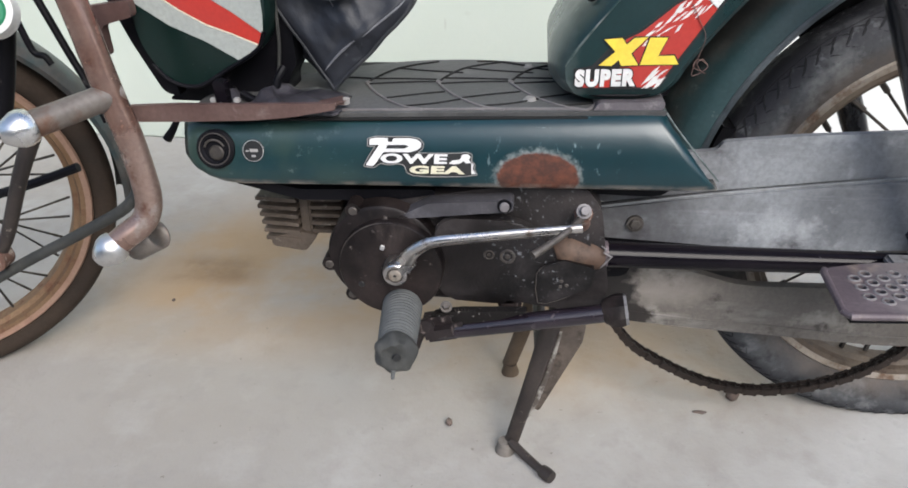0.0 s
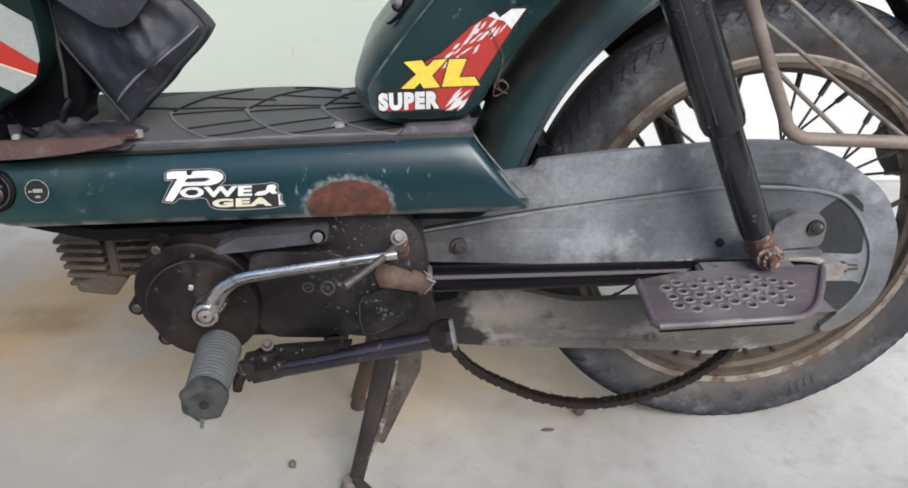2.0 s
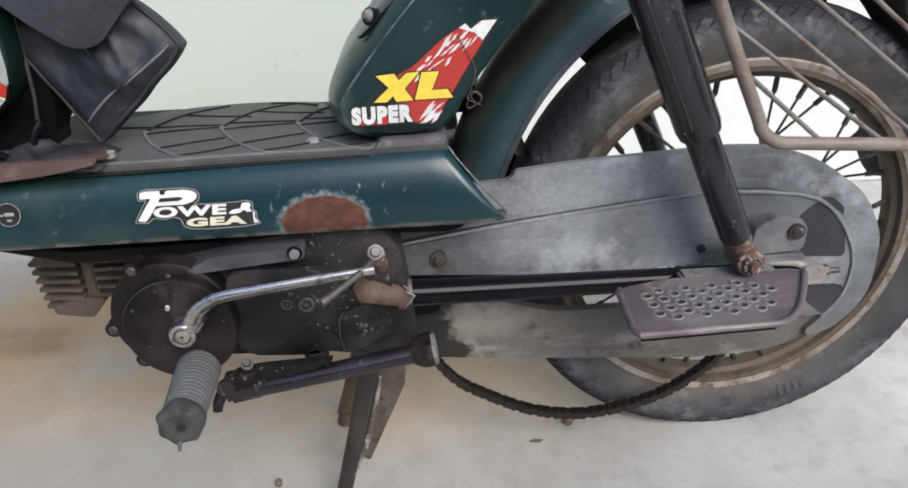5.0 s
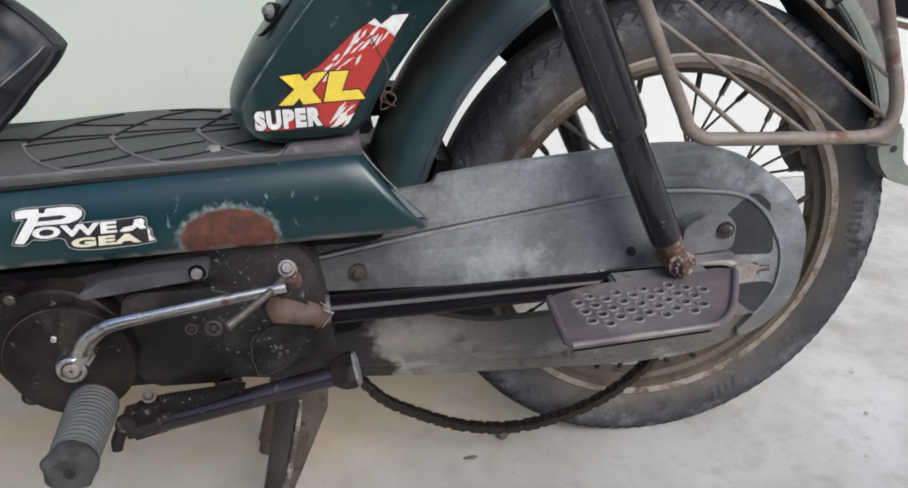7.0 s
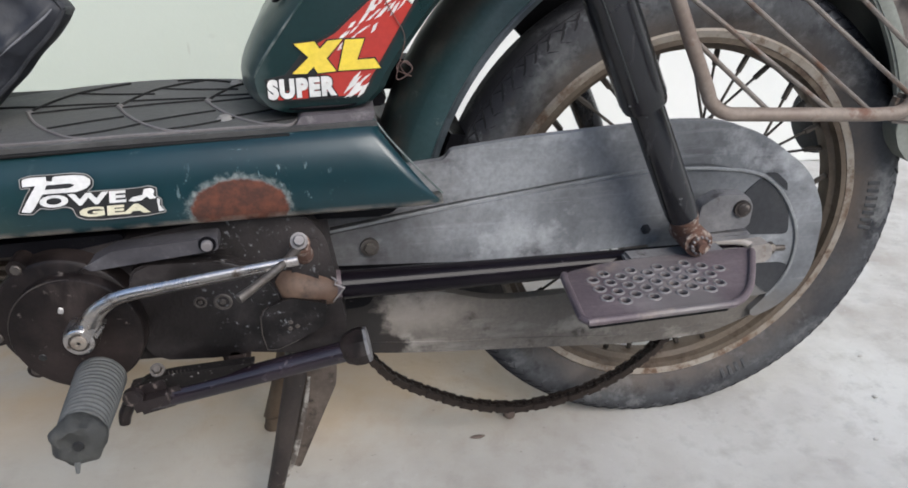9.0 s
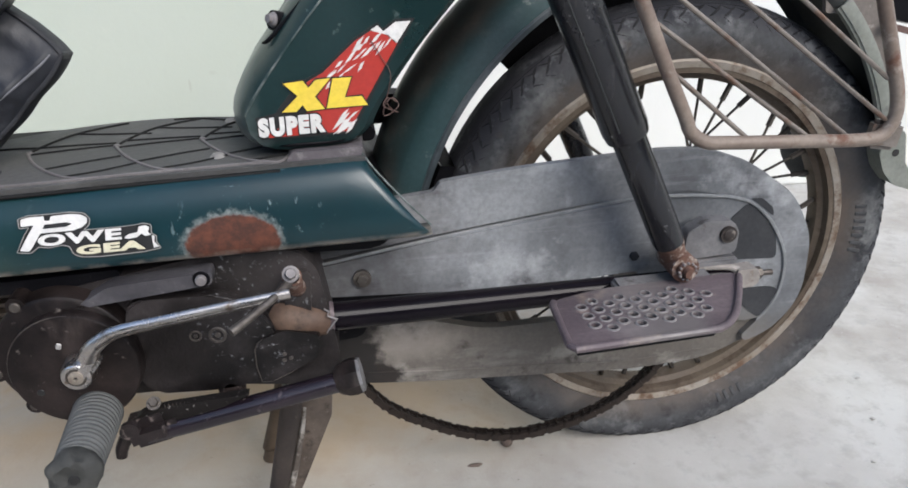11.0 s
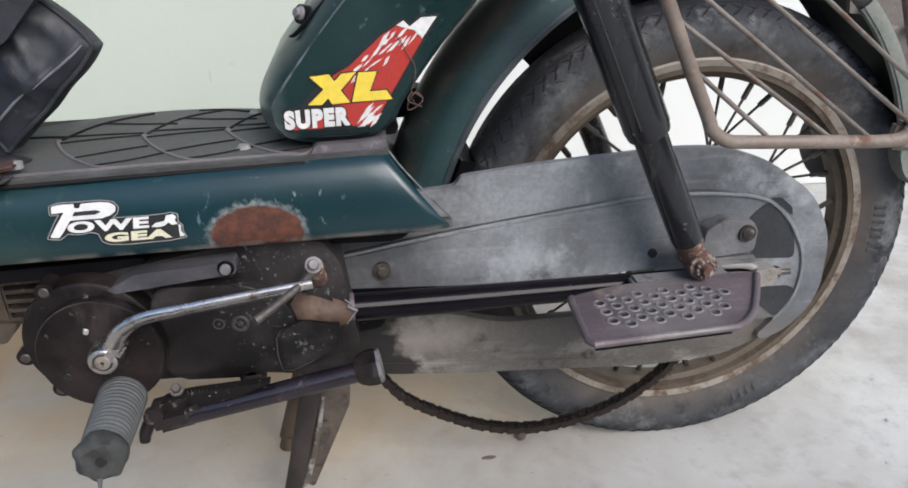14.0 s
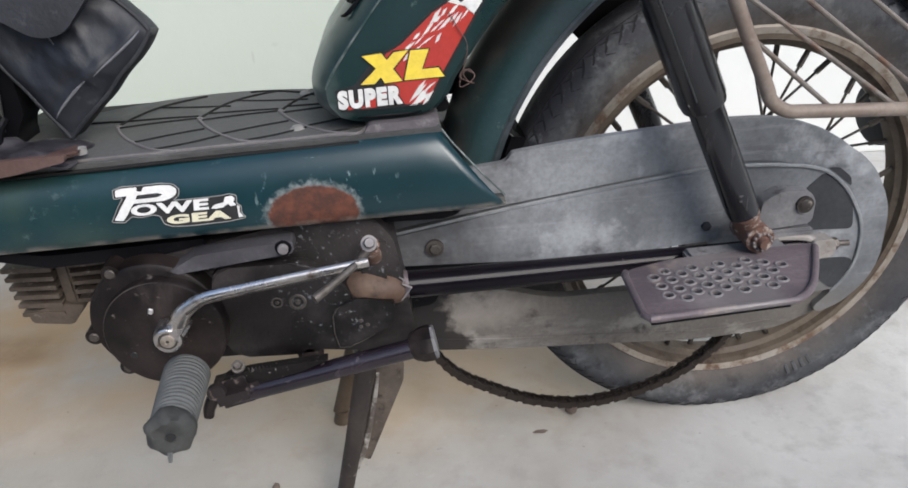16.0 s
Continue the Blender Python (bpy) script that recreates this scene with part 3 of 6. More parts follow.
def prism(pts, y0, y1, bevel=0.002, seg=2, bm=None):
    """A plate with an outline in x and z, from y0 to y1, its edges rounded."""
    own = bmesh.new()
    a = [own.verts.new((x, y0, z)) for x, z in pts]
    b = [own.verts.new((x, y1, z)) for x, z in pts]
    own.faces.new(a)
    own.faces.new(b[::-1])
    for i in range(len(pts)):
        j = (i + 1) % len(pts)
        own.faces.new((a[i], b[i], b[j], a[j]))
    if bevel:
        bmesh.ops.bevel(own, geom=own.edges[:], offset=bevel, segments=seg, affect="EDGES", clamp_overlap=True)
    return merge(own, bm)


def merge(own, bm):
    if bm is None:
        return own
    me = bpy.data.meshes.new("tmp")
    own.to_mesh(me)
    own.free()
    bm.from_mesh(me)
    bpy.data.meshes.remove(me)
    return bm


def box(size, m=None, bevel=0.002, seg=2, bm=None):
    own = bmesh.new()
    bmesh.ops.create_cube(own, size=1.0)
    bmesh.ops.scale(own, vec=size, verts=own.verts)
    if bevel:
        bmesh.ops.bevel(own, geom=own.edges[:], offset=bevel, segments=seg, affect="EDGES", clamp_overlap=True)
    if m is not None:
        bmesh.ops.transform(own, matrix=m, verts=own.verts)
    return merge(own, bm)


def rounded(pts, r=0.006, k=4):
    """The outline with its corners rounded off."""
    out = []
    n = len(pts)
    for i in range(n):
        p, a, b = Vector(pts[i]), Vector(pts[i - 1]), Vector(pts[(i + 1) % n])
        d1, d2 = a - p, b - p
        q = min(r, d1.length * 0.45, d2.length * 0.45)
        s, e = p + d1.normalized() * q, p + d2.normalized() * q
        for j in range(k + 1):
            t = j / k
            v = s * (1 - t) ** 2 + p * (2 * t * (1 - t)) + e * t * t
            out.append((v.x, v.y))
    return out


def bolt(name, c, r, h, material, parent, axis=(0, -1, 0), n=6, washer=True, label=""):
    """A hexagon head on a round washer."""
    prof = [(0, -0.004), (r * 0.99, -0.004), (r, h * 0.75), (r * 0.82, h), (0, h)]
    bm = lathe(prof, c, axis, n)
    if washer:
        lathe([(0, -0.004), (r * 1.45, -0.004), (r * 1.45, 0.0012), (0, 0.0012)], c, axis, 18, bm)
    return part(name, bm, material, parent, label)


def lettering(name, words, size, m, material, parent, shear=0.0, bold=0.0, stretch=1.0, label="", space=1.0):
    cu = bpy.data.curves.new(name, "FONT")
    cu.body, cu.size, cu.shear, cu.offset, cu.extrude, cu.resolution_u, cu.space_character = words, size, shear, bold, 0.0, 4, space
    tmp = new("tmp", cu)
    bpy.context.view_layer.update()
    me = bpy.data.meshes.new_from_object(tmp.evaluated_get(bpy.context.evaluated_depsgraph_get()))
    bpy.data.objects.remove(tmp)
    bpy.data.curves.remove(cu)
    me.transform(m @ Matrix.Diagonal((stretch, 1, 1, 1)))
    me.materials.clear()
    me.materials.append(material)
    ob = new(name, me)
    ob.parent = parent
    if label:
        ob["label"] = label
    return ob


def side_face(x, y, z, turn=0.0):
    """The place for writing that faces the -y side, turned in its plane."""
    return pose(x, y, z, 90, 0, 0) @ pose(0, 0, 0, 0, 0, turn)


def film(name, pts, y, material, parent, label=""):
    """A thin sticker with an outline in x and z."""
    return part(name, prism(pts, y, y + 0.0004, 0), material, parent, label)


# ---- the place ----
def plane_grid(x0, x1, y0, y1):
    bm = bmesh.new()
    v = [bm.verts.new(p) for p in ((x0, y0, 0), (x1, y0, 0), (x1, y1, 0), (x0, y1, 0))]
    bm.faces.new(v)
    return bm


ground = part("ground", plane_grid(-60, 60, -60, 60), FLOOR)
tagged(ground, "pale smooth cement yard floor with sandy stains", "ground", kind="structure")
WALL_AT = pose(-0.23, 0.845, 0, 0, 0, -5.3)
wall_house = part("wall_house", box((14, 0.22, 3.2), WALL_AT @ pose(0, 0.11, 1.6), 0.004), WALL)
tagged(wall_house, "pale green painted plaster house wall behind the moped", "wall", kind="structure")
# unseen wall added behind the camera to darken low reflections
UNSEEN_WALL = worn("grey_unseen_wall", (0.30, 0.29, 0.27), (0.22, 0.21, 0.20), 0.85, 0, 2, bump=0.2)
wall_unseen = part("wall_unseen", box((30, 0.2, 2.3), pose(-0.3, -5.4, 1.15), 0.004), UNSEEN_WALL)
tagged(wall_unseen, "unseen plain grey wall added to darken reflections", "wall", kind="structure")


# ---- the moped: front wheel at x = -1.3, back wheel at x = 0 ----
moped = tagged(new("moped"), "dark green worn moped on its centre stand by the wall", "moped")
AXLE_Z = 0.2675


def wheel(name, at, tyre_mat, rim_mat, flange_mat, blocks, label, rim_scale=1.0, tyre_scale=1.0):
    """Hub with spokes, rim and tyre, built round the origin and set at a pose."""
    hub = part(name, lathe([(0, -0.075), (0.012, -0.075), (0.012, -0.045), (0.045, -0.045), (0.05, -0.040), (0.05, -0.030), (0.030, -0.026), (0.030, 0.026),
                            (0.05, 0.030), (0.05, 0.040), (0.045, 0.045), (0.012, 0.045), (0.012, 0.075), (0, 0.075)], (0, 0, 0), n=28), SPOKE, moped, label)
    hub.matrix_basis = at
    tyre_prof = [(0.2105, -0.0195), (0.218, -0.0235), (0.230, -0.0305), (0.244, -0.0335), (0.256, -0.0325), (0.2645, -0.0275), (0.2705, -0.0185), (0.2735, -0.008),
                 (0.2740, 0.0), (0.2738, 0.008), (0.2733, 0.0160), (0.2726, 0.0230), (0.2704, 0.0300), (0.264, 0.0345), (0.254, 0.0355), (0.244, 0.0345), (0.230, 0.0305), (0.218, 0.0235), (0.2105, 0.0195), (0.206, 0.0)]
    tyre_prof = [(0.2105 + (r - 0.2105) * tyre_scale + 0.2125 * (rim_scale - 1), y * (0.5 + 0.5 * tyre_scale)) for r, y in tyre_prof]
    tyre = part("tyre", lathe(tyre_prof, (0, 0, 0), n=120, closed=True), tyre_mat, hub, "dusty black rubber tyre")
    rim_prof = [(0.2125, -0.0225), (0.2140, -0.0205), (0.2125, -0.0185), (0.2035, -0.0180), (0.2015, -0.0120), (0.1955, -0.0090), (0.1945, 0.0), (0.1955, 0.0090),
                (0.2015, 0.0120), (0.2035, 0.0180), (0.2125, 0.0185), (0.2140, 0.0205), (0.2125, 0.0225), (0.1995, 0.0205), (0.1975, 0.0130), (0.1915, 0.0095),
                (0.1905, 0.0), (0.1915, -0.0095), (0.1975, -0.0130), (0.1995, -0.0205)]
    rim_prof = [(r * rim_scale, y * (1.0 if rim_scale == 1 else 1.15)) for r, y in rim_prof]
    rim = part("rim", lathe(rim_prof, (0, 0, 0), n=96, closed=True), rim_mat, hub, "rusty steel wheel rim")
    for s in (-1, 1):
        part("rim_edge", lathe([(r * rim_scale, y * s * (1.0 if rim_scale == 1 else 1.12)) for r, y in ((0.2055, 0.0222), (0.2125, 0.0240), (0.2150, 0.0215), (0.2135, 0.0190), (0.2055, 0.0195))], (0, 0, 0), n=96, closed=True), flange_mat, rim, "bare pale rim edge")
    spoke = None
    for i in range(36):
        side = -1 if i % 2 else 1
        lean = 0.42 if (i // 2) % 2 else -0.42
        if i < 4:
            a = 0.0
            foot = Vector((0.043 * math.cos(a + lean * 2.2), 0.034 * side, 0.043 * math.sin(a + lean * 2.2)))
            top = Vector((0.1925 * math.cos(a), 0.003 * side, 0.1925 * math.sin(a)))
            bm = tube([foot, foot.lerp(top, 0.5), top], 0.0017, 6, k=1)
            tube([foot.lerp(top, 0.88), top], 0.0034 if blocks else 0.0020, 6, bm, k=1)
            s = part("spoke", bm, SPOKE, hub)
            spoke = (spoke or []) + [s]
            s.matrix_basis = pose(0, 0, 0, 0, -10 * i, 0)
        else:
            again(spoke[i % 4], pose(0, 0, 0, 0, -10 * i, 0), hub)
    if blocks:
        bm = bmesh.new()
        n = 150
        for i in range(n):
            for lane, (rad, y, sx, sy, tilt) in enumerate(((0.2722, -0.0045, 0.0088, 0.0074, 28), (0.2722, 0.0045, 0.0088, 0.0074, -28), (0.2680, -0.0150, 0.0086, 0.0100, -32),
                                                           (0.2704, 0.0170, 0.0086, 0.0100, 32))):
                ang = 360 / n * (i + 0.5 * (lane % 2) + 0.25 * (lane // 2))
                lean = -math.degrees(math.atan2(y, 0.031))
                m = pose(0, 0, 0, 0, -ang, 0) @ pose(rad, y, 0) @ pose(0, 0, 0, 0, 0, lean * -1) @ pose(0, 0, 0, tilt, 0, 0)
                box((0.0032, sy, sx * 0.92), m, 0, bm=bm)
        tagged(part("tread", bm, tyre_mat, tyre, "worn zigzag tread blocks"), kind="stuff")
        bm = bmesh.new()
        side = [(r, -y) for r, y in reversed(tyre_prof[:9])]
        def wall_y(r):
            """How far out the tyre's side stands at a radius."""
            for (r0, y0), (r1, y1) in zip(side, side[1:]):
                if r1 <= r <= r0:
                    return y0 + (y1 - y0) * (r - r0) / (r1 - r0 or 1)
            return side[0][1]
        count = 100
        for s in (-1, 1):
            def mark(turn, r):
                """A point just under the tyre's skin, at a radius and a share of the turn."""
                q = 2 * math.pi * (turn + 0.5 * (s > 0)) / count
                slope = (wall_y(r - 0.001) - wall_y(r + 0.001)) / 0.002
                n = math.hypot(slope, 1.0)
                rr, yy = r - 0.0009 * slope / n, wall_y(r) - 0.0009 / n
                return (rr * math.cos(q), yy * s, rr * math.sin(q))
            for i in range(count):
                wob = 0.0008 * math.sin(i * 2.7) + 0.0006 * math.sin(i * 1.3)
                tube([mark(i, 0.2688), mark(i + 0.28, 0.2662 + wob), mark(i + 0.66, 0.2612 + wob), mark(i + 0.92, 0.2585)], [0.0012, 0.0021, 0.0019, 0.0008], 5, bm, k=2)
                tube([mark(i + 0.34, 0.2658 + wob), mark(i + 0.62, 0.2668), mark(i + 0.96, 0.2686)], [0.0017, 0.0014, 0.0010], 5, bm, k=2)
                if i % 3:
                    tube([mark(i + 0.92, 0.2582), mark(i + 0.60, 0.2548 + wob), mark(i + 0.25, 0.2510 + wob)], [0.0013, 0.0012, 0.0008], 5, bm, k=2)
            tube([mark(0.5 * i, 0.2698) for i in range(2 * count + 1)], 0.0013, 5, bm, k=1, cap=False)
        # dark tubes stand in for the shade in the tread grooves
        tagged(part("tread_groove", bm, TREAD_DARK, tyre, "dark slanted tread grooves"), kind="stuff")
    return hub, tyre


rear_wheel, rear_tyre = wheel("rear_wheel", pose(0, 0, AXLE_Z), RUBBER, RIM, FLANGE, True, "spoked back wheel with rusty rim")
front_wheel, front_tyre = wheel("front_wheel", pose(-1.288, -0.0139, 0.2545, 2.6, 0, 35.8) @ pose(0, 0, 0, 0, 17, 0), RUBBER_FRONT, RIM_FRONT, FLANGE_FRONT, False, "spoked front wheel with brown rim", 1.025, 0.62)
# worn raised marks on the back tyre's side wall, too blurred to read
for ang in (7.5, 5.2, 2.9, 0.6, -1.7, -4.0, -6.3, -62, -64.4, -66.8, -69.2):
    m = pose(0, 0, 0, 0, -ang, 0) @ pose(0.2335, -0.0318, 0)
    part("raised_mark", box((0.013, 0.0014, 0.0050), m @ pose(0, 0, 0, 0, 0, -24), 0.0008, 1), RUBBER_MARK, rear_tyre)


def arc_guard(name, cx, cz, prof, a0, a1, n, material, label, m=None):
    """A mudguard: a cross-section of (radius, y) swept round the wheel, with a rolled inner skin."""
    bm = bmesh.new()
    full = prof + [(r - 0.0025, y * 0.97) for r, y in reversed(prof)]
    rings = []
    for i in range(n + 1):
        a = radians(a0 + (a1 - a0) * i / n)
        rings.append([bm.verts.new((cx + r * math.cos(a), y, cz + r * math.sin(a))) for r, y in full])
    for a, b in zip(rings, rings[1:]):
        for j in range(len(full)):
            k = (j + 1) % len(full)
            bm.faces.new((a[j], a[k], b[k], b[j]))
    bm.faces.new(rings[0])
    bm.faces.new(rings[-1][::-1])
    if m is not None:
        bmesh.ops.transform(bm, matrix=m, verts=bm.verts)
    return part(name, bm, material, moped, label)


GUARD_PROF = [(0.3150, -0.0600), (0.3170, -0.0635), (0.3300, -0.0625), (0.3410, -0.0575), (0.3430, -0.0550), (0.3545, -0.0440), (0.3622, -0.0260), (0.3657, -0.0060), (0.3657, 0.0100), (0.3622, 0.0260), (0.3545, 0.0440), (0.3430, 0.0560), (0.3300, 0.0620), (0.3140, 0.0635), (0.3115, 0.0600)]
GUARD_AT = (0.017, 0.2805)
rear_guard = arc_guard("rear_mudguard", *GUARD_AT, GUARD_PROF, 68, 165, 44, GUARD_GREEN, "dark green dusty back mudguard")
guard_rim = arc_guard("guard_rim", *GUARD_AT, [(0.3145, -0.0590), (0.3142, -0.0648), (0.3165, -0.0655), (0.3188, -0.0645), (0.3188, -0.0600)], 70, 162, 44, GUARD_RIM, "grey-blue rubbed rolled mudguard rim")
guard_rim.parent = rear_guard
# black fill and sheet added for the dark inside of the mudguard
arc_guard("guard_fill", *GUARD_AT, [(0.290, -0.044), (0.306, -0.056), (0.316, 0.0), (0.306, 0.056), (0.290, 0.044)], 157, 170, 10, BLACK, "dark foot inside the mudguard")
arc_guard("dark_sheet", *GUARD_AT, [(0.243, 0.050), (0.243, 0.056), (0.322, 0.060), (0.322, 0.054)], 71, 135, 24, BLACK, "black shield between wheel and far side")
# the tail's dark colour holds the shade of the guard's inside
tail_guard = arc_guard("tail_mudguard", -0.080, 0.320, [(0.303, -0.058), (0.309, -0.060), (0.317, -0.058), (0.324, -0.045), (0.328, -0.022), (0.329, 0.0), (0.328, 0.022), (0.324, 0.045), (0.317, 0.058), (0.309, 0.060), (0.303, 0.058)],
                       12, 48, 22, MUD_INNER, "dark tail of the back mudguard")
arc_guard("guard_lip", -0.080, 0.320, [(0.303, -0.0585), (0.3035, -0.0640), (0.310, -0.0655), (0.3165, -0.0635), (0.317, -0.0585)], 14, 44, 22, GUARD_LIP, "pale rubbed mudguard lip")
arc_guard("front_mudguard", 0, 0, [(0.264, -0.046), (0.268, -0.048), (0.277, -0.040), (0.283, -0.018), (0.285, 0.0), (0.283, 0.018), (0.277, 0.040), (0.268, 0.048), (0.264, 0.046)], -9, 130, 40, GUARD_GREEN,
                        "dark green front mudguard", pose(-1.288, -0.0139, 0.2545, 2.6, 0, 35.8))
part("mud_flap", prism(rounded([(0.220, 0.372), (0.227, 0.390), (0.247, 0.396), (0.256, 0.352), (0.288, 0.337), (0.292, 0.316), (0.245, 0.332), (0.229, 0.350)], 0.006), -0.056, 0.050, 0.003), GUARD_LIP, tail_guard, "pale grey flap at the guard's end")
part("flap_hole", lathe([(0, 0.0004), (0.0042, 0.0004), (0.0042, -0.002)], (0.240, -0.0562, 0.370), (0, -1, 0), 12), BLACK_FILM, tail_guard)
part("tail_stay", prism(rounded([(0.124, 0.565), (0.1258, 0.5432), (0.1283, 0.5247), (0.1418, 0.5239), (0.1500, 0.5190), (0.170, 0.500), (0.190, 0.470), (0.206, 0.450), (0.214, 0.462), (0.206, 0.500), (0.196, 0.530), (0.188, 0.565)], 0.003), -0.056, -0.050, 0.002), TAIL_STAY, moped, "dusty brown-grey tail stay")
bolt("stay_bolt", (0.147, -0.0565, 0.5370), 0.0050, 0.003, BOLT, tail_guard)
part("tail_bracket", prism(rounded([(0.188, 0.580), (0.200, 0.516), (0.250, 0.502), (0.270, 0.580)], 0.006), -0.060, 0.030, 0.004), BLACK, moped, "dark tail bracket")
part("tail_strip", prism(rounded([(0.190, 0.508), (0.191, 0.514), (0.250, 0.498), (0.249, 0.491)], 0.002), -0.066, -0.061, 0.001), STRIP, moped, "brown strip under the tail bracket")


# chain case
def case_part(name, pts, y0, y1, material, r=0.01, bevel=0.004, label="", parent=None):
    return part(name, prism(rounded(pts, r), y0, y1, bevel, 3), material, parent or moped, label)


lower_case = case_part("lower_chain_case", [(-0.400, 0.1810), (-0.354, 0.1730), (-0.273, 0.1650), (-0.197, 0.1600), (-0.064, 0.150), (0.025, 0.153), (0.098, 0.184), (0.132, 0.236), (0.131, 0.299), (0.106, 0.347), (0.050, 0.386),
                                             (-0.002, 0.404), (-0.055, 0.404), (-0.075, 0.330), (-0.100, 0.224), (-0.228, 0.224), (-0.300, 0.246), (-0.360, 0.262), (-0.400, 0.268)], -0.086, -0.074, CASE_LOW, 0.022, 0.006, "mud-stained lower chain case with rounded end")
upper_case = case_part("upper_chain_case", [(-0.405, 0.292), (-0.197, 0.279), (-0.058, 0.284), (-0.058, 0.3625), (-0.078, 0.3615), (-0.137, 0.356), (-0.278, 0.340), (-0.405, 0.322)], -0.103, -0.086, CASE, 0.006, 0.004, "dusty grey sheet chain case")
case_part("upper_band", [(-0.405, 0.326), (-0.278, 0.343), (-0.137, 0.359), (-0.050, 0.3655), (-0.010, 0.3640), (0.030, 0.3535), (0.057, 0.3430), (0.079, 0.3205), (0.096, 0.2910), (0.102, 0.2620), (0.099, 0.2320), (0.090, 0.2130), (0.076, 0.1960), (0.062, 0.1820), (0.068, 0.1740), (0.094, 0.1840), (0.118, 0.2080),
                         (0.129, 0.236), (0.1285, 0.298), (0.104, 0.346), (0.050, 0.3875), (-0.002, 0.4075), (-0.053, 0.411), (-0.196, 0.404), (-0.272, 0.397), (-0.276, 0.388), (-0.320, 0.384), (-0.405, 0.372)],
          -0.094, -0.086, CASE, 0.020, 0.003, parent=upper_case)
case_part("case_end", [(-0.070, 0.290), (-0.070, 0.372), (0.000, 0.372), (0.060, 0.345), (0.100, 0.300), (0.108, 0.240), (0.100, 0.205), (0.060, 0.200), (0.000, 0.230), (-0.060, 0.260)], -0.0925, -0.084, CASE, 0.01, 0.001, parent=upper_case)
part("ridge", tube([(-0.400, -0.099, 0.3235), (-0.278, -0.099, 0.3410), (-0.137, -0.099, 0.3572), (-0.077, -0.099, 0.3632), (-0.020, -0.096, 0.3600), (0.010, -0.0945, 0.3560), (0.032, -0.0945, 0.3525), (0.056, -0.0945, 0.343), (0.079, -0.0945, 0.3205), (0.096, -0.0945, 0.291), (0.102, -0.0945, 0.270), (0.1025, -0.0945, 0.250), (0.099, -0.0940, 0.230), (0.090, -0.0935, 0.212), (0.080, -0.0930, 0.200)], 0.0019, 8, flat=0.6), CASE_RIDGE, upper_case, "pale pressed ridge")
# dark plates laid on the case stand in for its shaded openings
case_part("case_opening", [(0.032, 0.327), (0.050, 0.3435), (0.060, 0.340), (0.077, 0.319), (0.088, 0.302), (0.0916, 0.276), (0.038, 0.280)], -0.0935, -0.080, CASE_DARK, 0.006, 0.001, "dark plate in place of a shaded cut-out", lower_case)
case_part("case_opening", [(0.055, 0.243), (0.089, 0.242), (0.100, 0.237), (0.099, 0.215), (0.081, 0.2025), (0.056, 0.224)], -0.0935, -0.080, CASE_DARK, 0.006, 0.001, "dark plate in place of a shaded cut-out", lower_case)
case_part("case_opening", [(0.0515, 0.3490), (0.0650, 0.3485), (0.0785, 0.3370), (0.0810, 0.3260), (0.0600, 0.3440)], -0.0948, -0.088, CASE_DARK, 0.003, 0.0006, "dark plate in place of a shaded cut-out", lower_case)
# black plate added to fill the shaded gap between case and swing arm
part("gap_plate", prism(rounded([(-0.415, 0.235), (-0.356, 0.240), (-0.350, 0.264), (-0.300, 0.272), (-0.180, 0.274), (-0.180, 0.290), (-0.330, 0.315), (-0.415, 0.318)], 0.008), -0.098, -0.090, 0.002), BLACK, lower_case)
part("case_seam", tube([(-0.385, -0.0862, 0.190), (-0.273, -0.0862, 0.178), (-0.197, -0.0862, 0.173), (-0.064, -0.0862, 0.162), (0.020, -0.0862, 0.166)], 0.0013, 6), CASE_LOW, lower_case)
bolt("case_bolt", (-0.353, -0.106, 0.309), 0.0062, 0.004, BOLT, upper_case)
bolt("case_bolt", (-0.075, -0.105, 0.302), 0.005, 0.002, CASE_DARK, upper_case, washer=False)
for x, z in ((-0.070, 0.149), (-0.030, 0.148)):
    bolt("case_clip", (x, -0.060, z), 0.005, 0.014, RUSTY_BOLT, lower_case, (0, 0, -1))

# swing arm tube with its brown front lug
swing_arm = part("swing_arm", tube([(-0.402, -0.134, 0.287), (-0.285, -0.124, 0.280), (-0.170, -0.120, 0.277), (-0.050, -0.118, 0.275), (0.030, -0.118, 0.276)], [0.0138, 0.0132, 0.0124, 0.0118, 0.0115], 24, k=3), TUBE_BLACK, moped, "glossy black swing arm tube")
torn = [(-0.3905, -0.1490, 0.3045), (-0.3860, -0.1515, 0.3020), (-0.3880, -0.1525, 0.2985), (-0.3800, -0.1510, 0.2930), (-0.3840, -0.1520, 0.2885), (-0.3905, -0.1515, 0.2800)]
part("tube_weld", tube(torn, [0.0006, 0.0013, 0.0008, 0.0014, 0.0010, 0.0005], 6, k=1), HOLE_RIM, swing_arm, "pale jagged edge of chipped paint")
part("weld_face", lathe([(0.0130, -0.003), (0.0150, -0.002), (0.0154, 0.001), (0.0148, 0.004), (0.0134, 0.007)], (-0.389, -0.1325, 0.286), (1, 0.08, -0.06), 18), PLATE, swing_arm, "purple-brown weld ring")
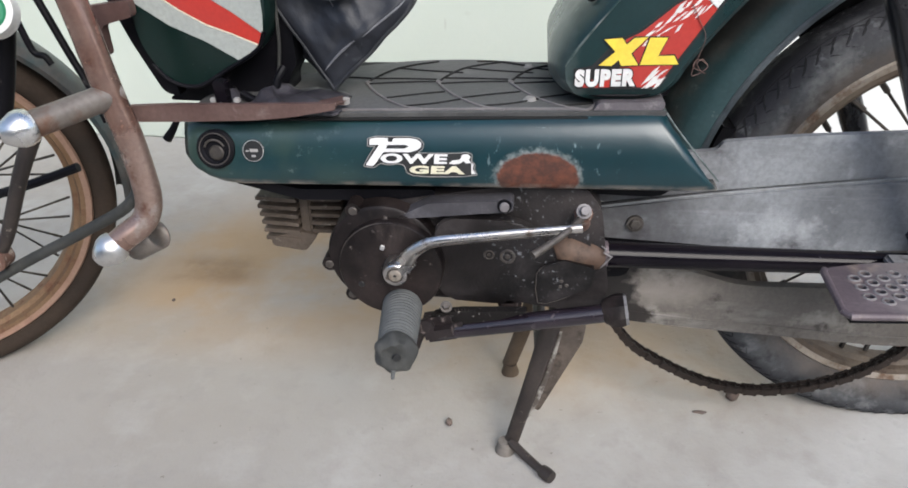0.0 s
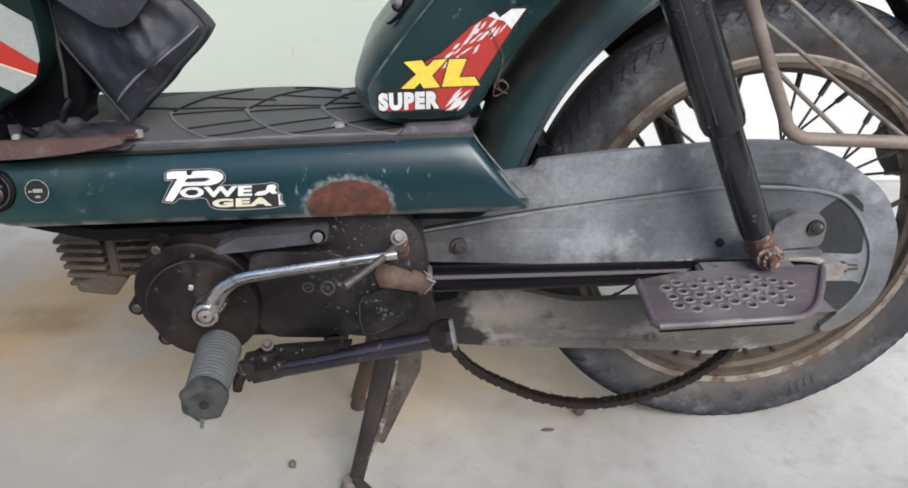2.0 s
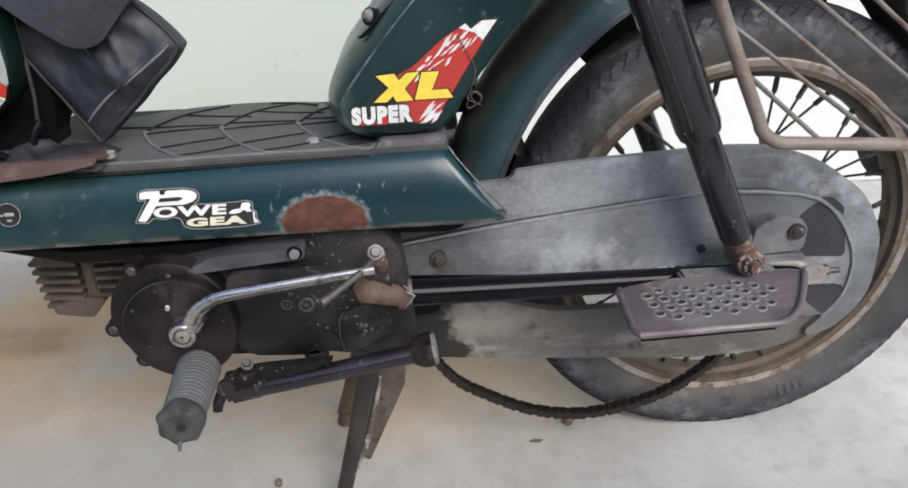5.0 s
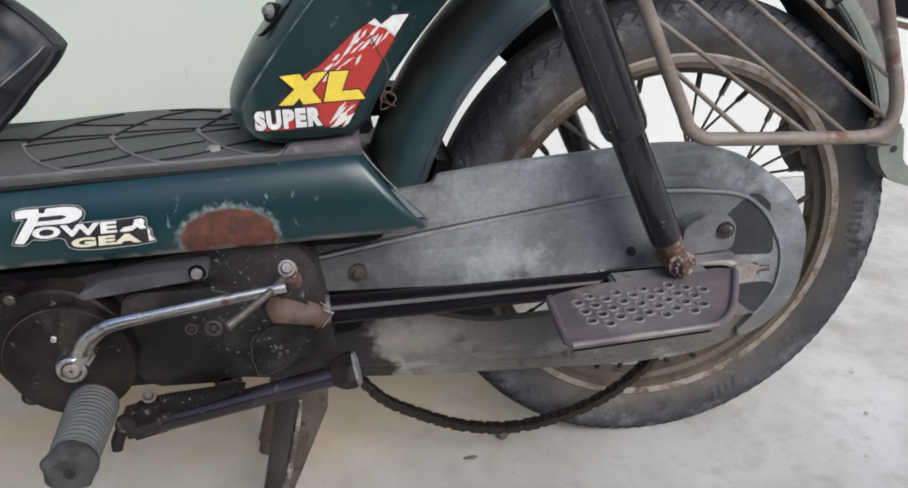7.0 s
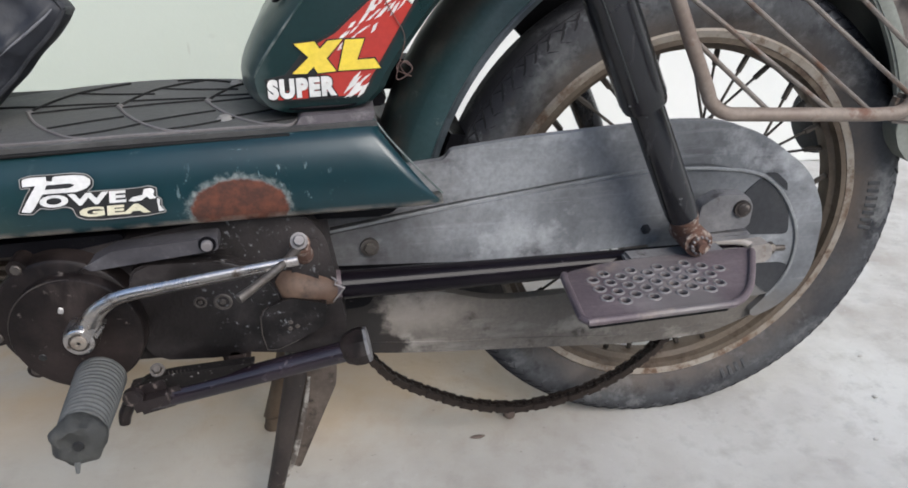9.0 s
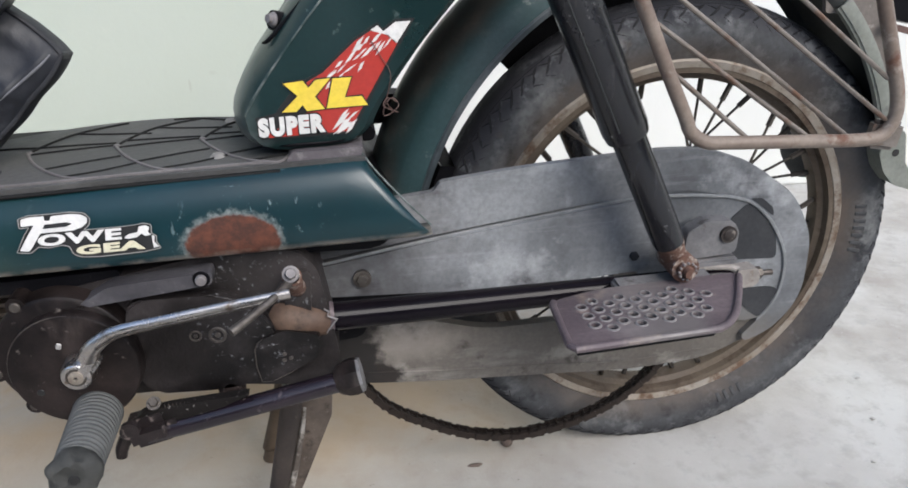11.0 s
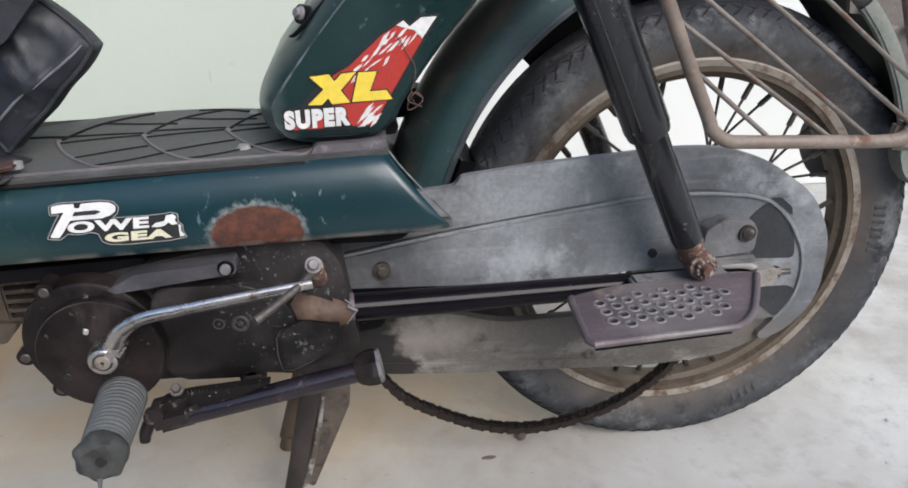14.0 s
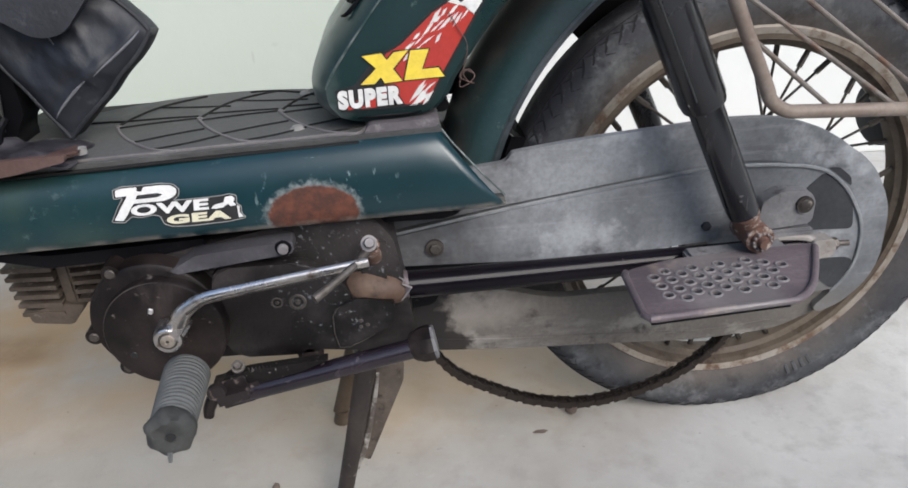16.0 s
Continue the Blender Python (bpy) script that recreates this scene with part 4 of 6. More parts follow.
part("swing_arm_lug", tube([(-0.436, -0.140, 0.303), (-0.426, -0.144, 0.298), (-0.408, -0.142, 0.291), (-0.392, -0.136, 0.287)], [0.0120, 0.0170, 0.0170, 0.0155], 16, k=4), BRACKET, moped, "brown dirty frame lug")
part("far_swing_arm", tube([(-0.40, 0.115, 0.275), (-0.05, 0.115, 0.268), (0.03, 0.115, 0.268)], 0.0115, 14, k=2), BLACK, moped)
part("cross_member", box((0.075, 0.16, 0.016), pose(-0.215, 0.01, 0.250), 0.003), BLACK, moped)
part("brake_rod", tube([(-0.30, 0.05, 0.215), (-0.20, 0.03, 0.232), (-0.14, 0.0, 0.246)], 0.0025, 8, k=3), BLACK, moped)

# shock absorbers
def shock(y, label):
    low, step, top = Vector((-0.060, y, 0.335)), Vector((-0.1085, y, 0.447)), Vector((-0.215, y, 0.690))
    d = (top - low).normalized()
    L = (step - low).length
    T = (top - low).length
    body = part("shock_absorber", lathe([(0, 0), (0.014, 0), (0.0150, 0.006), (0.0155, 0.02), (0.0155, L - 0.004), (0.0150, L), (0, L)], low, d, 24), SHOCK, moped, label)
    part("sleeve", lathe([(0.0150, L - 0.002), (0.0190, L - 0.002), (0.0200, L + 0.001), (0.0200, L + 0.004), (0.0210, L + 0.006), (0.0210, T), (0.0, T)], low, d, 28), SHOCK, body, "black upper sleeve")
    off = Vector((-0.0102 * d.z, -0.0186, 0.0102 * d.x))
    part("sleeve_seam", tube([low + d * (L + 0.012) + off, low + d * (T - 0.02) + off], 0.0008, 6, k=1), MUD_INNER, body, "dusty seam of the sleeve")
    part("eye", lathe([(0.0, -0.018), (0.0130, -0.018), (0.0138, -0.014), (0.0138, 0.014), (0.0130, 0.018), (0, 0.018)], (-0.046, y + 0.010, 0.311), (0, 1, 0), 20), RUSTY_BOLT, body, "rusty mounting eye")
    part("neck", tube([(-0.050, y + 0.01, 0.315), (-0.060, y, 0.337)], [0.012, 0.014], 14, k=2), RUSTY_BOLT, body)
    return body


left_shock = shock(-0.150, "black tubular shock absorber")
shock(0.115, "black tubular shock absorber")
nut = bolt("castle_nut", (-0.046, -0.160, 0.311), 0.0095, 0.006, RUSTY_BOLT, left_shock, n=12, label="rusty toothed nut")
part("nut_core", lathe([(0, 0), (0.0058, 0), (0.0050, 0.006), (0, 0.006)], (-0.046, -0.166, 0.311), (0, -1, 0), 12), RUSTY_BOLT, nut)
for i in range(12):
    a = 2 * math.pi * i / 12
    part("tooth", box((0.0022, 0.003, 0.0022), pose(-0.046 + 0.0086 * math.cos(a), -0.1662, 0.311 + 0.0086 * math.sin(a)), 0.0005, 1), HOLE_RIM, nut)

# dusty bracket and chain adjuster by the axle
axle_bracket = part("axle_bracket", prism(rounded([(-0.034, 0.303), (0.023, 0.306), (0.024, 0.330), (0.017, 0.341), (-0.012, 0.344), (-0.030, 0.334)], 0.005), -0.128, -0.112, 0.002), AXLE_PLATE, moped, "dusty pale bracket")
bolt("bracket_bolt", (0.012, -0.130, 0.328), 0.0060, 0.0025, STAND, axle_bracket, n=16)
part("bracket_shelf", box((0.070, 0.016, 0.010), pose(-0.008, -0.121, 0.296), 0.003), AXLE_PLATE, axle_bracket)
adjuster = part("chain_adjuster", prism(rounded([(0.026, 0.268), (0.046, 0.269), (0.050, 0.279), (0.045, 0.290), (0.024, 0.289)], 0.004), -0.136, -0.120, 0.003), BEIGE, moped, "dusty grey-beige chain adjuster block")
part("adjuster_bar", tube([(-0.040, -0.124, 0.293), (0.012, -0.126, 0.291), (0.028, -0.128, 0.286)], 0.0040, 10, k=3), BEIGE, adjuster)
part("adjuster_screw", tube([(0.046, -0.128, 0.280), (0.066, -0.128, 0.279)], 0.0032, 10, k=1), BOLT, adjuster)
bolt("adjuster_nut", (0.050, -0.128, 0.280), 0.0066, 0.004, BOLT, adjuster, (1, 0, 0), washer=False)
part("axle_stub", lathe([(0, 0), (0.011, 0), (0.011, 0.06), (0, 0.06)], (0, -0.05, AXLE_Z), (0, -1, 0), 16), BOLT, moped)


part("silencer", lathe([(0, -0.002), (0.030, 0.0), (0.040, 0.006), (0.042, 0.012), (0.042, 0.075), (0.036, 0.085), (0, 0.085)], (0.228, 0.115, 0.325), (1, 0, 0.1), 28), CASE_DARK, moped, "dark exhaust silencer beyond the wheel")

# pillion foot plate with flanged holes
def foot_plate():
    turn, pitch, step = radians(3.9), 0.01345, 0.0163
    ux, uy = Vector((math.cos(turn), math.sin(turn), 0)), Vector((-math.sin(turn), math.cos(turn), 0))
    base = Vector((-0.1555, -0.2005, 0.2955))
    def at(a, b, c=0.0):
        return base + ux * a + uy * b + Vector((0, 0, c))
    outline = rounded([(-0.0226, 0.0360), (-0.0345, -0.0490), (0.105, -0.0525), (0.127, -0.034), (0.1483, -0.0035), (0.1695, 0.030), (0.1695, 0.040), (0.030, 0.0460)], 0.013, 5)
    holes = [(i * pitch, (j - (1.0 if i % 2 == 0 else 1.5)) * step) for i in range(9) for j in range(3 + i % 2)] + [(9 * pitch, 0.5 * step)]
    bm = bmesh.new()
    loops = [outline] + [[(x + 0.0044 * math.cos(q), y + 0.0044 * math.sin(q)) for q in (math.pi * k / 7 for k in range(14))] for x, y in holes]
    for lp in loops:
        vs = [bm.verts.new(at(x, y)) for x, y in lp]
        for p, q in zip(vs, vs[1:] + vs[:1]):
            bm.edges.new((p, q))
    bmesh.ops.triangle_fill(bm, use_beauty=True, use_dissolve=False, edges=bm.edges[:], normal=(0, 0, 1))
    r = bmesh.ops.extrude_face_region(bm, geom=bm.faces[:])
    bmesh.ops.translate(bm, vec=(0, 0, -0.003), verts=[e for e in r["geom"] if isinstance(e, bmesh.types.BMVert)])
    plate = part("foot_plate", bm, PLATE, moped, "purple-brown pressed foot plate with punched holes")
    ring = None
    for x, y in holes:
        m = Matrix.Translation(at(x, y))
        if ring is None:
            ring = part("hole_rim", lathe([(0.0043, -0.0004), (0.0045, 0.0011), (0.0056, 0.0010), (0.0064, 0.0)], (0, 0, 0), (0, 0, 1), 14), HOLE_RIM, plate)
            ring.matrix_basis = m
        else:
            again(ring, m, plate)
    part("rolled_edge", tube([at(x, y, 0.0005) for x, y in outline if y < 0.0325], 0.0034, 10, k=2), PLATE, plate, "rolled plate edge")
    # black sheet added below the plate stands in for shade in the holes
    under = bmesh.new()
    vs = [under.verts.new(at(x, y, -0.009)) for x, y in ((-0.018, 0.034), (-0.026, -0.042), (0.100, -0.045), (0.145, -0.008), (0.158, 0.036))]
    under.faces.new(vs)
    r = bmesh.ops.extrude_face_region(under, geom=under.faces[:])
    bmesh.ops.translate(under, vec=(0, 0, -0.002), verts=[e for e in r["geom"] if isinstance(e, bmesh.types.BMVert)])
    part("hole_shade", under, BLACK, plate, "black sheet added for the shade in the holes")
    part("plate_hinge", box((0.100, 0.022, 0.010), pose(-0.060, -0.142, 0.2900), 0.003), AXLE_PLATE, plate)
    return plate


foot_plate()

# ---- engine ----
crank_case = part("crank_case", prism(rounded([(-0.650, 0.250), (-0.600, 0.236), (-0.483, 0.233), (-0.441, 0.2265), (-0.412, 0.2225), (-0.388, 0.2260), (-0.380, 0.250), (-0.386, 0.300), (-0.392, 0.345), (-0.410, 0.368), (-0.500, 0.366), (-0.600, 0.350), (-0.660, 0.325)], 0.010), -0.146, 0.06, 0.006, 3), ENGINE, moped, "oily dark engine casing with splashed specks")
part("casing_swell", prism(rounded([(-0.560, 0.242), (-0.483, 0.237), (-0.440, 0.247), (-0.432, 0.300), (-0.470, 0.335), (-0.560, 0.338)], 0.020), -0.160, -0.140, 0.008, 3), ENGINE, crank_case)
part("casing_shelf", prism(rounded([(-0.600, 0.338), (-0.480, 0.349), (-0.480, 0.361), (-0.565, 0.356)], 0.004), -0.166, -0.140, 0.003), ENGINE_SHELF, crank_case, "casing ledge, lighter grey for its lit top")
plate_edge = [(-0.4477, 0.2873), (-0.4555, 0.2773), (-0.4535, 0.2419), (-0.4335, 0.2457), (-0.4190, 0.2528), (-0.4000, 0.262), (-0.3960, 0.285), (-0.4271, 0.2940)]
cover_plate = part("casing_flange", prism(rounded(plate_edge, 0.004), -0.1625, -0.140, 0.002), ENGINE, crank_case, "oily cover plate on the casing")
part("plate_rim", tube([(x, -0.1622, z) for x, z in plate_edge[:5]], [0.0003, 0.0007, 0.0005, 0.0003, 0.0007, 0.0002], 6, k=2), BOLT, cover_plate, "rubbed plate edge")
for x, z in ((-0.431, 0.263), (-0.4245, 0.2645), (-0.4300, 0.2695)):
    part("plate_stud", lathe([(0, 0.0014), (0.0016, 0.0012), (0.0022, 0.0)], (x, -0.1625, z), (0, -1, 0), 8), BOLT, cover_plate)
flywheel = part("flywheel_cover", lathe([(0, -0.006), (0.0545, -0.006), (0.0575, -0.008), (0.0590, -0.012), (0.0590, -0.055), (0, -0.055)], (-0.6135, -0.172, 0.2940), (0, -1, 0), 56), ENGINE_PLAIN, crank_case, "round dark brown flywheel cover")
part("cover_disc", lathe([(0, 0.0), (0.0500, 0.0), (0.0525, -0.0008), (0.0540, -0.003), (0.0540, -0.020), (0, -0.020)], (-0.6045, -0.178, 0.2860), (0, -1, 0), 56), ENGINE_PLAIN, flywheel, "raised round cover disc")
# thin paler arc along the disc's upper left edge
top_arc = [(-0.6045 + 0.0532 * math.cos(radians(q)), -0.1765, 0.2860 + 0.0532 * math.sin(radians(q))) for q in range(84, 176, 6)]
part("pale_arc", tube(top_arc, [0.0002, 0.0006, 0.0005, 0.0002], 6, k=2), BOLT, flywheel, "pale arc on the cover edge")

for a in (118, 190, 232):
    c = (-0.6135 + 0.0590 * math.cos(radians(a)), -0.164, 0.2940 + 0.0590 * math.sin(radians(a)))
    part("screw_boss", lathe([(0, -0.02), (0.0085, -0.02), (0.0080, 0.001), (0, 0.001)], c, (0, -1, 0), 16), ENGINE_PLAIN, flywheel)
    bolt("cover_screw", c, 0.0045, 0.003, BOLT, flywheel, n=12, washer=False)
part("cover_mark", box((0.0045, 0.002, 0.006), pose(-0.611, -0.1785, 0.312, 0, 20, 0), 0.001, 1), PALE_METAL, flywheel)
part("cover_slot", lathe([(0, 0), (0.0035, 0), (0.003, 0.0006), (0, 0.0006)], (-0.636, -0.178, 0.268), (0, -1, 0), 10), BLACK_FILM, flywheel)
bolt("casing_bolt", (-0.4885, -0.168, 0.3555), 0.0048, 0.004, HOLE_RIM, crank_case, n=14, washer=False, label="pale round-headed bolt")
part("bolt_washer", lathe([(0, 0.0012), (0.0068, 0.0010), (0.0074, 0.0)], (-0.4885, -0.1665, 0.3555), (0, -1, 0), 16), BLACK, crank_case, "dark washer")
for x, z, q in ((-0.4855, 0.2955, 1.0), (-0.5045, 0.2970, 0.7)):
    ring = part("casing_ring", lathe([(0.0052 * q, 0.0), (0.0060 * q, 0.0014), (0.0074 * q, 0.0014), (0.0084 * q, 0.0)], (x, -0.1598, z), (0, -1, 0), 18), BOLT, crank_case, "rubbed ring on the casing")
    part("ring_pin", lathe([(0, 0.0018), (0.0022 * q, 0.0016), (0.0030 * q, 0.0)], (x, -0.1598, z), (0, -1, 0), 10), BOLT, ring)
bolt("drain_bolt", (-0.4830, -0.154, 0.2350), 0.0088, 0.006, ENGINE_PLAIN, crank_case, n=12)
bolt("casing_bolt", (-0.425, -0.159, 0.262), 0.0035, 0.002, BOLT, crank_case, n=10, washer=False)

# kick lever
kick = part("kick_lever", tube([(-0.593, -0.186, 0.2955), (-0.5850, -0.194, 0.306), (-0.575, -0.1995, 0.3205), (-0.556, -0.200, 0.3315), (-0.520, -0.199, 0.3365), (-0.470, -0.197, 0.342), (-0.414, -0.195, 0.3475)],
                               [0.0098, 0.0088, 0.0070, 0.0057, 0.0050, 0.0046, 0.0042], 14, flat=0.72), CHROME, moped, "worn chrome kick lever")
HUB_AT = (-0.5955, -0.1990, 0.2925)
part("lever_hub", lathe([(0, -0.030), (0.0122, -0.030), (0.0138, -0.026), (0.0138, -0.005), (0.0122, 0.0), (0, 0.0)], HUB_AT, (0, -1, 0), 20), CHROME, kick, "chrome lever hub")
part("hub_face", lathe([(0.0084, 0.0008), (0.0108, 0.0010), (0.0118, 0.0004), (0.0126, -0.002)], HUB_AT, (0, -1, 0), 20), CHROME, kick, "rubbed hub face")
part("hub_recess", lathe([(0.0086, 0.0006), (0.0066, 0.0006), (0, 0.0006)], HUB_AT, (0, -1, 0), 24), BOLT, kick, "dull recess in the hub")
part("hub_screw", lathe([(0.0064, 0.0), (0.0062, 0.0020), (0.0044, 0.0026), (0.0020, 0.0028), (0.0016, 0.0012), (0, 0.0012)], HUB_AT, (0, -1, 0), 18), FLANGE, kick)
part("screw_dot", lathe([(0, 0.0014), (0.0018, 0.0014), (0.0018, 0.0008)], HUB_AT, (0, -1, 0), 10), BLACK_FILM, kick)
part("hub_clamp", box((0.016, 0.020, 0.026), pose(-0.5865, -0.190, 0.3005, 0, 38, 0), 0.004, 2), CHROME, kick, "faceted chrome boss")
part("lever_groove", tube([(-0.572, -0.2052, 0.3205), (-0.554, -0.2050, 0.3292), (-0.520, -0.2038, 0.3340), (-0.440, -0.2005, 0.3425)], 0.0010, 6), SPOKE, kick)

# short brake lever above the lug
pedal_arm = part("change_lever", tube([(-0.412, -0.176, 0.352), (-0.425, -0.195, 0.347), (-0.444, -0.215, 0.341), (-0.460, -0.229, 0.336)], [0.0046, 0.0034, 0.0034, 0.0040], 12), BOLT, moped, "dull steel hand-change lever")
part("lever_foot", tube([(-0.414, -0.120, 0.318), (-0.412, -0.150, 0.330), (-0.412, -0.172, 0.350)], [0.010, 0.0085, 0.0065], 12, k=4), RUSTY_BOLT, pedal_arm)
bolt("lever_bolt", (-0.4125, -0.181, 0.3585), 0.0050, 0.009, HOLE_RIM, pedal_arm, (0.1, -0.85, 0.5), n=8)
part("lever_spring", lathe([(0.0065, 0.0), (0.0085, 0.002), (0.0065, 0.004), (0.0085, 0.006), (0.0065, 0.008), (0.0085, 0.010), (0.0065, 0.012)], (-0.413, -0.170, 0.350), (0.1, -0.85, 0.5), 16), RUSTY_BOLT, pedal_arm)
part("lever_plate", prism(rounded([(-0.432, 0.262), (-0.405, 0.268), (-0.398, 0.345), (-0.420, 0.345)], 0.006), -0.150, -0.143, 0.002), ENGINE, pedal_arm)

# cylinder with its cooling fins, lying forward
cylinder = part("cylinder", box((0.085, 0.085, 0.050), pose(-0.712, -0.045, 0.305), 0.010, 3), ENGINE_PLAIN, moped, "finned engine cylinder")
for i in range(6):
    z = 0.277 + 0.0098 * i
    part("fin", prism(rounded([(-0.768 + 0.0012 * (5 - i), z), (-0.722, z - 0.003), (-0.722, z + 0.0015), (-0.768 + 0.0012 * (5 - i), z + 0.0045)], 0.001), -0.102, 0.02, 0.0008, 1), ALU, cylinder, "dull alloy fin")
    if i > 0:
        part("fin", prism(rounded([(-0.708, z - 0.002), (-0.672, z - 0.002), (-0.672, z + 0.002), (-0.708, z + 0.002)], 0.001), -0.098, 0.02, 0.0008, 1), ALU, cylinder, "dull alloy fin")
part("head_web", box((0.012, 0.085, 0.062), pose(-0.7155, -0.052, 0.304), 0.002), ALU, cylinder)
part("head_foot", prism(rounded([(-0.757, 0.268), (-0.718, 0.262), (-0.702, 0.283), (-0.722, 0.286), (-0.757, 0.280)], 0.004), -0.100, -0.02, 0.002), ALU, cylinder)
part("exhaust_stub", tube([(-0.700, -0.055, 0.272), (-0.680, -0.055, 0.280), (-0.665, -0.06, 0.290)], [0.006, 0.008, 0.009], 10), BLACK, cylinder)
part("carrier_strip", prism(rounded([(-0.768, 0.366), (-0.700, 0.348), (-0.560, 0.350), (-0.560, 0.362), (-0.700, 0.360), (-0.765, 0.374)], 0.004), -0.145, -0.120, 0.002), BLACK, moped)
part("frame_spine", prism(rounded([(-0.770, 0.385), (-0.735, 0.352), (-0.640, 0.344), (-0.500, 0.357), (-0.330, 0.350), (-0.310, 0.380), (-0.350, 0.424), (-0.790, 0.424)], 0.012), -0.128, 0.11, 0.006), BLACK, moped, "black pressed frame under the floorboard")

# foot peg and its bar
peg_bar = part("peg_bar", tube([(-0.560, -0.172, 0.208), (-0.500, -0.172, 0.218), (-0.385, -0.170, 0.237)], 0.0098, 18, k=3), PEG_BAR, moped, "purplish black foot-peg bar")
part("bar_cap", lathe([(0, -0.013), (0.0105, -0.013), (0.0140, -0.009), (0.0172, -0.002), (0.0180, 0.006), (0.0170, 0.0095), (0, 0.0095)], (-0.374, -0.169, 0.2400), (0.98, 0.0, 0.17), 8), ENGINE_PLAIN, peg_bar, "dark eight-sided bar end")
part("bar_cap_face", lathe([(0, 0.0096), (0.0168, 0.0096), (0.0160, 0.0125), (0, 0.0130)], (-0.374, -0.169, 0.2400), (0.98, 0.0, 0.17), 8), AXLE_PLATE, peg_bar, "rubbed pale bar end")
part("bar_clamp", box((0.050, 0.034, 0.030), pose(-0.556, -0.172, 0.2155, 0, -12, 0), 0.010, 4), CLAMP, peg_bar)
bolt("clamp_bolt", (-0.569, -0.190, 0.2250), 0.0060, 0.002, CLAMP, peg_bar)
bolt("clamp_bolt", (-0.5490, -0.1730, 0.2400), 0.0044, 0.005, BOLT, peg_bar, (0.1, -0.6, 0.8))
coil = [(-0.540 + 0.0006 * k, -0.176 + 0.0017 * math.cos(1.1 * k), 0.2375 + 0.0017 * math.sin(1.1 * k) - 0.00002 * k) for k in range(64)]
part("return_spring", tube(coil, 0.0005, 5, k=2), SPOKE, peg_bar, "small coiled return spring")
part("clamp_tail", tube([(-0.575, -0.186, 0.216), (-0.579, -0.190, 0.208), (-0.5805, -0.192, 0.200)], [0.0060, 0.0056, 0.0046], 10), ENGINE_PLAIN, peg_bar)
part("spring_plate", prism(rounded([(-0.572, 0.222), (-0.560, 0.234), (-0.535, 0.238), (-0.462, 0.241), (-0.490, 0.230), (-0.530, 0.222)], 0.005), -0.178, -0.168, 0.003), ENGINE_SPECKED, peg_bar, "oily black plate with pale specks")
peg_from, peg_to = Vector((-0.5945, -0.178, 0.2425)), Vector((-0.5835, -0.284, 0.2545))
pd = (peg_to - peg_from).normalized()
PL = (peg_to - peg_from).length
ribs = [(0, -0.004), (0.015, -0.004), (0.0200, -0.0015), (0.0212, 0.002), (0.0204, 0.005)]
for i in range(14):
    at, q = 0.006 + 0.0058 * i + 0.0004 * math.sin(2.3 * i), 0.0204 - 0.0024 * (i / 13) ** 1.3
    ribs += [(q - 0.0016, at), (q + 0.0001, at + 0.0014), (q + 0.0005, at + 0.0028), (q + 0.0001, at + 0.0042), (q - 0.0016, at + 0.0054)]
ribs += [(0.0180, 0.087), (0, 0.087)]
foot_peg = part("foot_peg", lathe(ribs, peg_from, pd, 28), PEG_RUBBER, peg_bar, "grey ribbed rubber foot peg")
knob_bm = lathe([(0, 0.087), (0.0165, 0.087), (0.0184, 0.0885), (0.0196, 0.0915), (0.0200, 0.096), (0.0192, PL - 0.007), (0.0160, PL - 0.002), (0.0125, PL), (0.009, PL - 0.001), (0, PL - 0.002)], peg_from, pd, 36)
for v in knob_bm.verts:
    off = v.co - peg_from
    rad = off - pd * off.dot(pd)
    q = math.atan2(rad.z, rad.x)
    v.co += rad * (0.045 * math.cos(7 * q + 0.6) + 0.03 * math.cos(3 * q) + 0.16 * noise.noise(v.co * 110)) + pd * 0.003 * noise.noise(v.co * 90)
part("peg_end", knob_bm, PEG_END, foot_peg, "darker worn knob of the peg", 50)
part("peg_hole", lathe([(0, 0), (0.0042, 0), (0.0036, 0.0012), (0, 0.0012)], peg_to + Vector((0.002, 0, 0.001)), pd, 10), BLACK_FILM, foot_peg)
part("peg_tail", tube([peg_to + Vector((-0.002, 0, -0.013)), peg_to + Vector((-0.003, -0.002, -0.022))], [0.0025, 0.0015], 6, k=1), PEG_RUBBER, foot_peg)

# centre stand
stand = part("centre_stand", tube([(-0.434, -0.112, 0.190), (-0.459, -0.117, 0.092), (-0.481, -0.124, 0.010)], [0.0112, 0.0098, 0.0088], 12, k=3, flat=0.7), STAND, moped, "dark scraped centre stand")
part("stand_web", prism(rounded([(-0.430, 0.178), (-0.396, 0.172), (-0.399, 0.148), (-0.4475, 0.040), (-0.463, 0.050), (-0.446, 0.095)], 0.003), -0.098, -0.090, 0.002), STAND_WEB, stand, "brown web of the stand leg")
part("scraped_edge", tube([(-0.4251, -0.106, 0.167), (-0.4316, -0.106, 0.1358), (-0.4416, -0.108, 0.0971), (-0.4526, -0.110, 0.064), (-0.4620, -0.112, 0.042)], [0.0016, 0.0026, 0.0030, 0.0036, 0.0020], 8, k=4, flat=0.6), STAND_CHIP, stand, "pale scraped edge of the leg")
